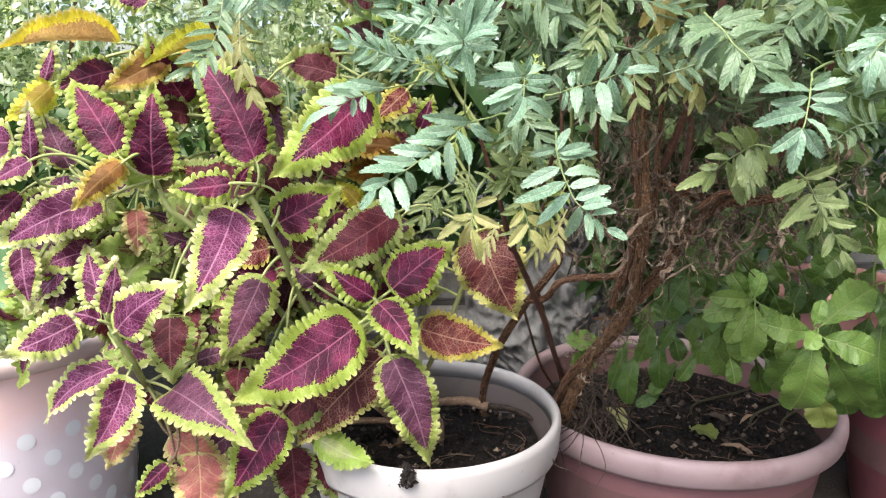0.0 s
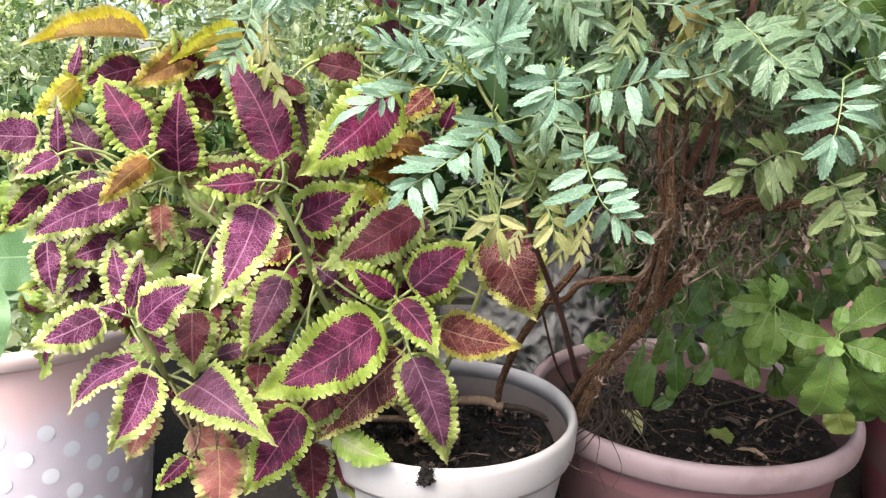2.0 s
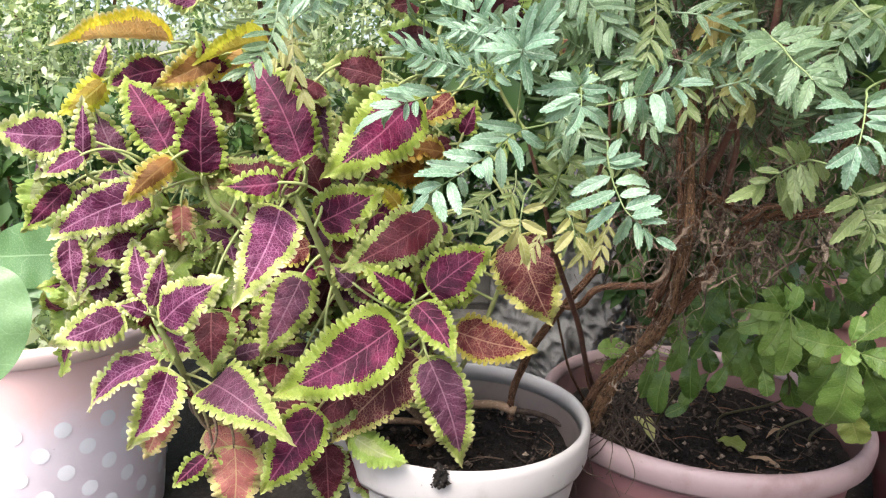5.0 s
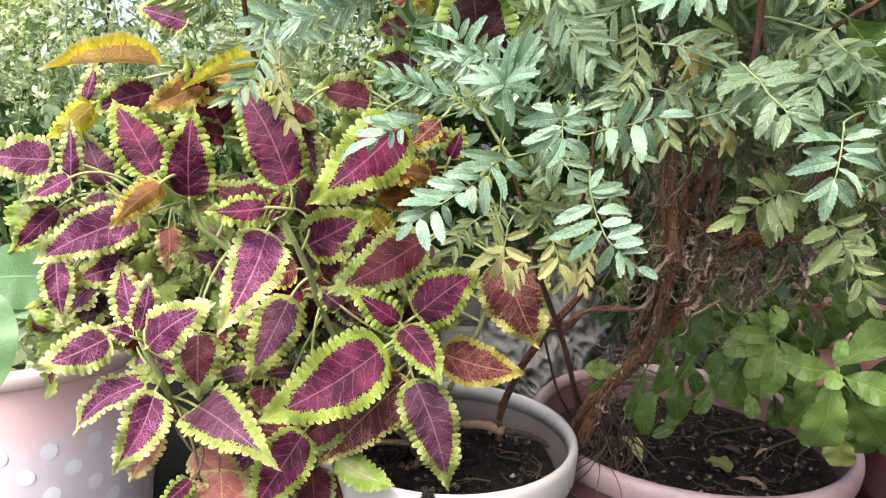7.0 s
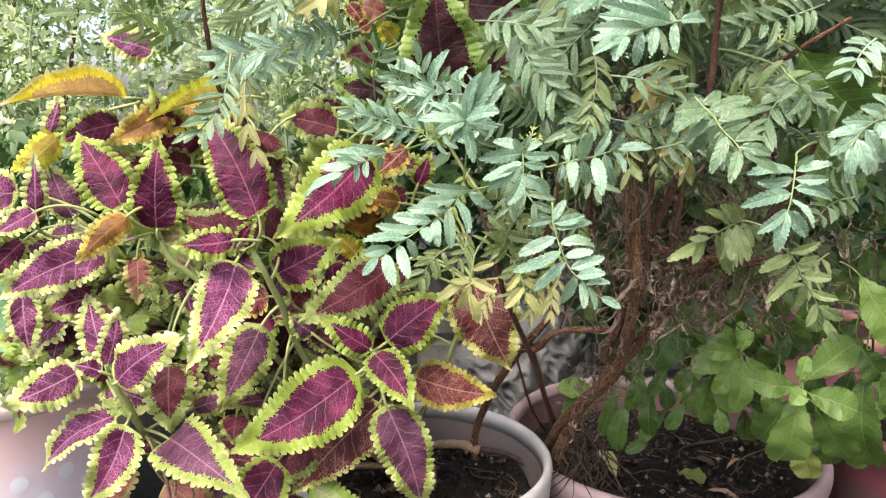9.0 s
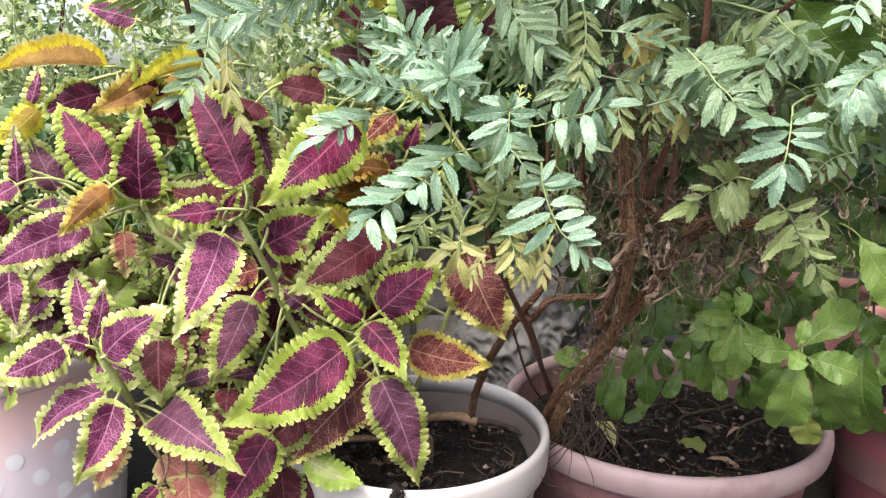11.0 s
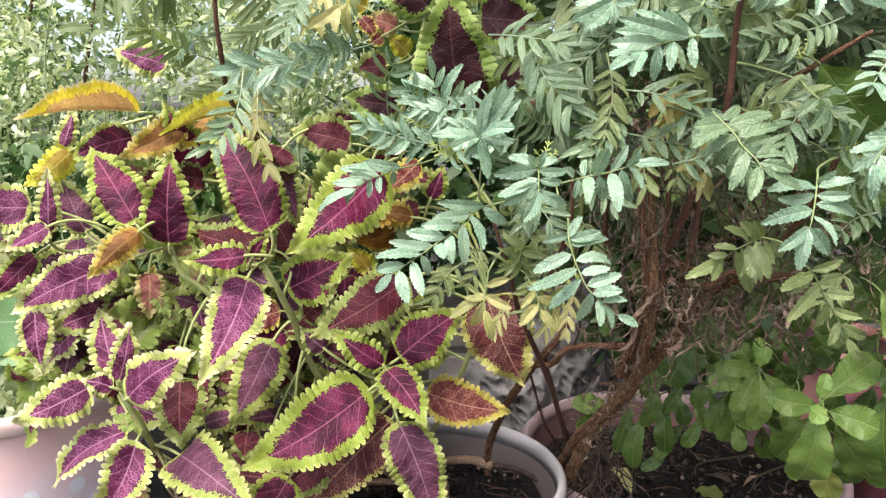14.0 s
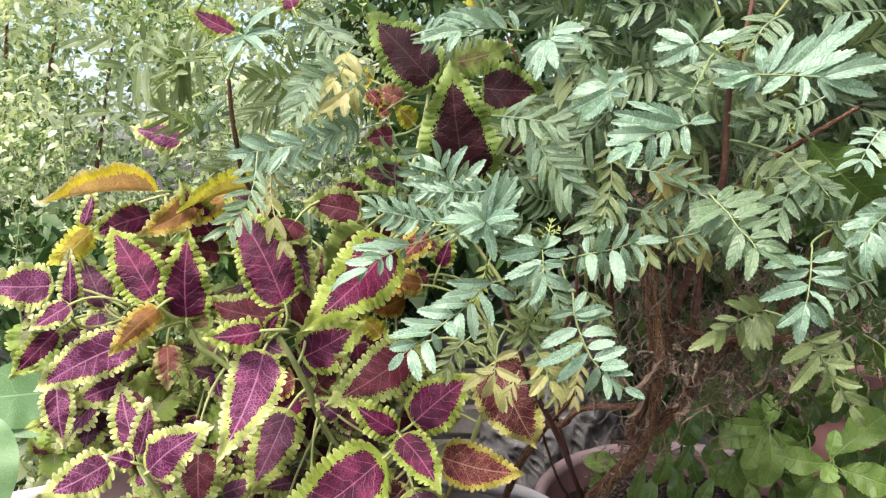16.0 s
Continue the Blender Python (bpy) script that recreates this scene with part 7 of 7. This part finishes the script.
litter((0.0, 0.862), 0.125, 0.200, 55, 5)
litter((0.343, 1.017), 0.19, 0.161, 130, 6)


def crumbs(name, centre, radius, z, n, seed, mat=None, rise=0.006, label="crumbs of dark soil on the surface"):
    r = random.Random(seed)
    g = Geo()
    for k in range(n):
        a, q = r.uniform(0, 6.28), radius * math.sqrt(r.random())
        c = Vector((centre[0] + q * math.cos(a), centre[1] + q * math.sin(a), z + r.uniform(0.0, rise)))
        w = r.uniform(0.0015, 0.005)
        i = len(g.v)
        for off in ((1, 0, 0), (-1, 0, 0), (0, 1, 0), (0, -1, 0), (0, 0, 1), (0, 0, -1)):
            g.add(c + Vector(off) * w * r.uniform(0.6, 1.2))
        g.f += [(i + a_, i + b_, i + c_) for a_, b_, c_ in ((0, 2, 4), (2, 1, 4), (1, 3, 4), (3, 0, 4), (2, 0, 5), (1, 2, 5), (3, 1, 5), (0, 3, 5))]
    return tagged(part(name, g, mat or SOIL, None, origin=(centre[0], centre[1], z), smooth=False), label, "soil", kind="stuff")


crumbs("soil_crumbs", (0.0, 0.862), 0.126, 0.201, 500, 8)
crumbs("soil_crumbs", (0.343, 1.017), 0.19, 0.162, 1200, 9)
crumbs("bark_crumbs", (0.0, 0.862), 0.125, 0.204, 130, 14, TWIG, label="brown bits of bark on the soil")
crumbs("bark_crumbs", (0.343, 1.017), 0.185, 0.165, 260, 15, TWIG, label="brown bits of bark on the soil")
crumbs("leaf_scraps", (0.343, 1.000), 0.17, 0.168, 45, 17, PALE_DRY, label="pale scraps of dry leaf on the soil")
crumbs("leaf_scraps", (0.02, 0.862), 0.11, 0.206, 18, 18, PALE_DRY, label="pale scraps of dry leaf on the soil")
crumbs("soil_clump", (-0.033, 0.700), 0.010, 0.238, 70, 16, rise=0.022, label="clump of dark soil stuck to the white rim")
for k in range(60):
    t = rl.random()
    p = Vector((0.205 + rl.uniform(-0.035, 0.03), 0.95 - 0.05 * rl.random(), 0.27 - 0.06 * t))
    twig("root", [p, p + Vector((rl.uniform(-0.03, 0.03), -0.02, -0.02)), p + Vector((rl.uniform(-0.05, 0.05), rl.uniform(-0.07, -0.01), -0.05))], 0.0013, 0.0006, TWIG, "thin brown root beside the woody stem", "roots at the stem")


def fallen_leaf(base, tip, width, mat, label):
    g = Geo()
    base, tip = Vector(base), Vector(tip)
    d = (tip - base).normalized()
    ref = FRONT - d * FRONT.dot(d)
    up = Vector((0, 0, 1)) - d * d.z
    roll = math.degrees(math.atan2(d.dot(ref.cross(up)), ref.dot(up)))
    blade(g, base, tip, width, roll, 0.12, 0.2, oval, 8, 0.04, BCOL, 3, 0.0, 0.1, rl, 3)
    tagged(part("fallen_leaf", g, mat, None), label, "leaf")


fallen_leaf((0.358, 0.973, 0.170), (0.385, 0.942, 0.170), 0.038, BASIL["o"], "pale yellow-green leaf fallen on the soil")
fallen_leaf((0.254, 0.923, 0.185), (0.245, 1.007, 0.185), 0.024, MARIGOLD["e"], "withered orange-brown leaf on the soil")
fallen_leaf((0.379, 0.924, 0.168), (0.419, 0.900, 0.168), 0.014, CUT_WOOD, "dry brown leaf strip on the soil")
fallen_leaf((0.369, 0.847, 0.168), (0.370, 0.877, 0.168), 0.016, BASIL["n"], "small green leaf fallen by the rim")
fallen_leaf((0.393, 1.021, 0.168), (0.421, 0.996, 0.168), 0.018, TWIG, "grey withered leaf on the soil")
fallen_leaf((0.434, 0.986, 0.168), (0.475, 1.015, 0.168), 0.008, CUT_WOOD, "pale dry leaf strip on the soil")
twig("cut_branch", [(-0.030, 0.955, 0.214), (0.005, 0.960, 0.216), (0.038, 0.957, 0.218), (0.066, 0.950, 0.213)], 0.0056, 0.0070, CUT_WOOD, "pale cut branch lying on the soil of the white pot")
twig("dead_branch", [(0.058, 0.955, 0.212), (0.098, 0.945, 0.212), (0.130, 0.918, 0.208)], 0.0048, 0.0035, TWIG, "dark dead branch lying across the white pot")
# ---- taro ----
taro = holder("taro_plant", (-0.63, 0.98, 0.26), "taro with broad smooth green leaves in the dotted planter", "plant")


def heart(v):
    return (max(v + 0.02, 0) ** 0.34 * max(1 - v, 0) ** 0.6) / 0.585


def taro_leaf(base, tip, width, roll, arch, fold, kind):
    base, tip = Vector(base), Vector(tip)
    g = Geo()
    blade(g, base, tip, width, roll, arch, 0.1, heart, 10, 0.0, BCOL, 3, 0.05, 0.06, rb, 4)
    tube(g, smooth_line([base, base + Vector((0, 0.03, -0.08)), Vector((-0.62, 0.98, 0.27))], 6), 0.003, 0.005, 7)
    part("leaf", g, TARO, taro, "broad smooth green leaf")


taro_leaf((-0.564, 0.760, 0.446), (-0.520, 0.720, 0.328), 0.102, -32, 0.08, 0.12, "t")
taro_leaf((-0.522, 0.880, 0.436), (-0.605, 0.860, 0.434), 0.089, -8, 0.08, 0.12, "t")
taro_leaf((-0.613, 0.900, 0.426), (-0.481, 0.870, 0.401), 0.073, -9, 0.08, 0.12, "t")

# ---- shrubs behind ----
def foliage(n, lo, hi, size, seed, droop=0.4, gaps=-0.12):
    """Many small pointed leaves on a box of air, thinned by noise into clumps."""
    r = np.random.default_rng(seed)
    g = Geo()
    verts, faces = [], []
    lo, hi = np.array(lo), np.array(hi)
    made = 0
    while made < n:
        c = lo + (hi - lo) * r.random(3)
        if noise.noise(Vector(c * 6.0)) + 0.5 * noise.noise(Vector(c * 14.0)) < gaps:
            continue
        d = Vector(r.normal(size=3) + np.array((0, -0.5, -droop))).normalized()
        nrm = Vector(r.normal(size=3) + np.array((0, -0.7, 1.0))).normalized()
        s = d.cross(nrm)
        if s.length < 0.1:
            continue
        s.normalize()
        nn = s.cross(d)
        L = size * (0.4 + 1.4 * r.random() ** 2.2)
        w = L * (0.13 + 0.14 * r.random())
        c = Vector(c)
        k = [c, c + d * L * 0.3 + s * w + nn * w * 0.3, c + d * L * 0.65 + s * w * 0.8 + nn * w * 0.2, c + d * L - nn * L * 0.12, c + d * L * 0.65 - s * w * 0.8 + nn * w * 0.2, c + d * L * 0.3 - s * w + nn * w * 0.3, c + d * L * 0.35, c + d * L * 0.68]
        i = len(g.v)
        uv = [(0, 0), (w, 0.3 * L), (w, 0.65 * L), (0, L), (-w, 0.65 * L), (-w, 0.3 * L), (0, 0.35 * L), (0, 0.68 * L)]
        for q, u in zip(k, uv):
            g.add(q, u)
        g.f += [(i, i + 1, i + 6), (i + 1, i + 2, i + 7, i + 6), (i + 2, i + 3, i + 7), (i, i + 6, i + 5), (i + 6, i + 7, i + 4, i + 5), (i + 7, i + 3, i + 4)]
        made += 1
    return g


def island_material(name, c1, c2, c3, rough=0.5, shine=0.3):
    m, nt, ns, ln, b = nodes_of(name)
    geo = ns.new("ShaderNodeNewGeometry")
    co = ns.new("ShaderNodeTexCoord")
    ri = geo.outputs["Random Per Island"]
    col = mixed(nt, step(nt, ri, 0.1, 0.9), c1, c2)
    col = mixed(nt, maths(nt, "MULTIPLY", step(nt, noise_of(nt, co.outputs["Object"], 5, 2), 0.45, 0.7), 0.7), col, c3)
    wire(nt, col, b.inputs["Base Color"])
    b.inputs["Roughness"].default_value = rough
    through_light(nt, b, col, shine, (1.0, 1.0, 0.55))
    return m


# pale tones carry the sun and haze on the leaves in their colour
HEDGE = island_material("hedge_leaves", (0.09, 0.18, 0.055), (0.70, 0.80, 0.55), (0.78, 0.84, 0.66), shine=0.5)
STALK = green_material("stalk_green", (0.26, 0.36, 0.16), (0.40, 0.50, 0.28), (0.52, 0.58, 0.40), 0.01, 0.6, 0.0006, 0.5, 0.35)
# haze over the far leaves is put into this paler green
FAR_LEAF = island_material("far_shrub_leaves", (0.06, 0.13, 0.05), (0.14, 0.24, 0.10), (0.22, 0.33, 0.17), shine=0.4)
# shade low and deep in the shrubs is painted in as dark green
SHADE_LEAF = island_material("shaded_shrub_leaves", (0.035, 0.085, 0.025), (0.07, 0.14, 0.04), (0.09, 0.18, 0.05))


def shrub(at, parts, label, seed):
    thing = holder("shrub", at, label, "shrub")
    r = random.Random(seed)
    for k in range(9):
        g = Geo()
        p = Vector(at) + Vector((r.uniform(-0.1, 0.1), r.uniform(-0.1, 0.1), 0))
        q = p + Vector((r.uniform(-0.6, 0.6), r.uniform(-0.3, 0.3), r.uniform(0.9, 1.6)))
        tube(g, smooth_line([p, p.lerp(q, 0.5) + Vector((r.uniform(-0.1, 0.1), 0, 0)), q], 6), 0.010, 0.002, 6)
        part("branch", g, BARK, thing)
    for (n, lo, hi, size, mat, gaps) in parts:
        ob = part("foliage", foliage(n, lo, hi, size, seed + n, 0.3, gaps), mat, thing, origin=at)
        tagged(ob, "dense small leaves", kind="stuff")
    return thing


def flower_stalk(thing, p, q, seed):
    """A thin upright stalk with whorls of small leaves."""
    r = random.Random(seed)
    g = Geo()
    p, q = Vector(p), Vector(q)
    line = smooth_line([p, p.lerp(q, 0.5) + Vector((r.uniform(-0.03, 0.03), 0, 0)), q], 8)
    tube(g, line, 0.0022, 0.0008, 5)
    for i in range(3, len(line)):
        for k in range(4):
            a = r.uniform(0, 6.28)
            d = Vector((math.cos(a), math.sin(a), r.uniform(-0.3, 0.5)))
            c = line[i]
            blade(g, c, c + d * r.uniform(0.006, 0.016), r.uniform(0.003, 0.007), r.uniform(-90, 90), 0.1, 0.2, oval, 3, 0.0, LEAFLET, 2, 0.1, 0.0, r, 3)
    part("flower_stalk", g, STALK, thing, "pale upright stalk with whorled leaves")


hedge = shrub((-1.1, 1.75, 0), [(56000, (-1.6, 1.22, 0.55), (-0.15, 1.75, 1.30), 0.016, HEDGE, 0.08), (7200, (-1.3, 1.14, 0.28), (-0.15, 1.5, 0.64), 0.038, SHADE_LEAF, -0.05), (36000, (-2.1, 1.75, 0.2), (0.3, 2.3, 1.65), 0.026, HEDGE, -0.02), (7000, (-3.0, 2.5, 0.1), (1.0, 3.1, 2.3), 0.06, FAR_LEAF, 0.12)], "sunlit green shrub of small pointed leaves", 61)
for k in range(26):
    x, y = -0.95 + 0.035 * k + 0.02 * math.sin(k * 7), 1.16 + 0.05 * math.sin(k * 3)
    z = 0.62 + 0.16 * math.sin(k * 2.3)
    flower_stalk(hedge, (x, y, z - 0.16), (x + 0.03 * math.sin(k * 5), y - 0.02, z + 0.14), 300 + k)
shrub((0.6, 1.95, 0), [(7000, (-0.3, 1.75, 0.3), (1.6, 2.3, 1.7), 0.05, FAR_LEAF, 0.0), (5200, (-0.25, 1.50, 0.32), (1.1, 1.75, 1.30), 0.06, SHADE_LEAF, -0.12), (2600, (-0.1, 1.15, 0.56), (1.0, 1.45, 1.25), 0.06, SHADE_LEAF, -0.02), (900, (0.30, 1.26, 0.22), (0.62, 1.48, 0.60), 0.06, SHADE_LEAF, -0.1)], "dark green shrub behind the marigold, shade put into its nearer leaves", 62)

# low plant that fills the dotted planter
filler = holder("ground_cover", (-0.63, 1.0, 0.265), "low leafy plant filling the dotted planter", "plant")
rf = random.Random(88)
for k in range(14):
    g = Geo()
    p = Vector((-0.63 + rf.uniform(-0.11, 0.12), 1.0 + rf.uniform(-0.1, 0.1), 0.262))
    q = p + Vector((rf.uniform(-0.06, 0.06), rf.uniform(-0.04, 0.04), rf.uniform(0.06, 0.10)))
    tube(g, smooth_line([p, p.lerp(q, 0.5) + Vector((0.01, 0, 0)), q], 5), 0.0022, 0.001, 6)
    part("stem", g, GREEN_STEM, filler)
tagged(part("foliage", foliage(2600, (-0.77, 0.90, 0.272), (-0.49, 1.12, 0.365), 0.020, 91, 0.2), HEDGE, filler, origin=(-0.63, 1.0, 0.265)), "dense small leaves", kind="stuff")
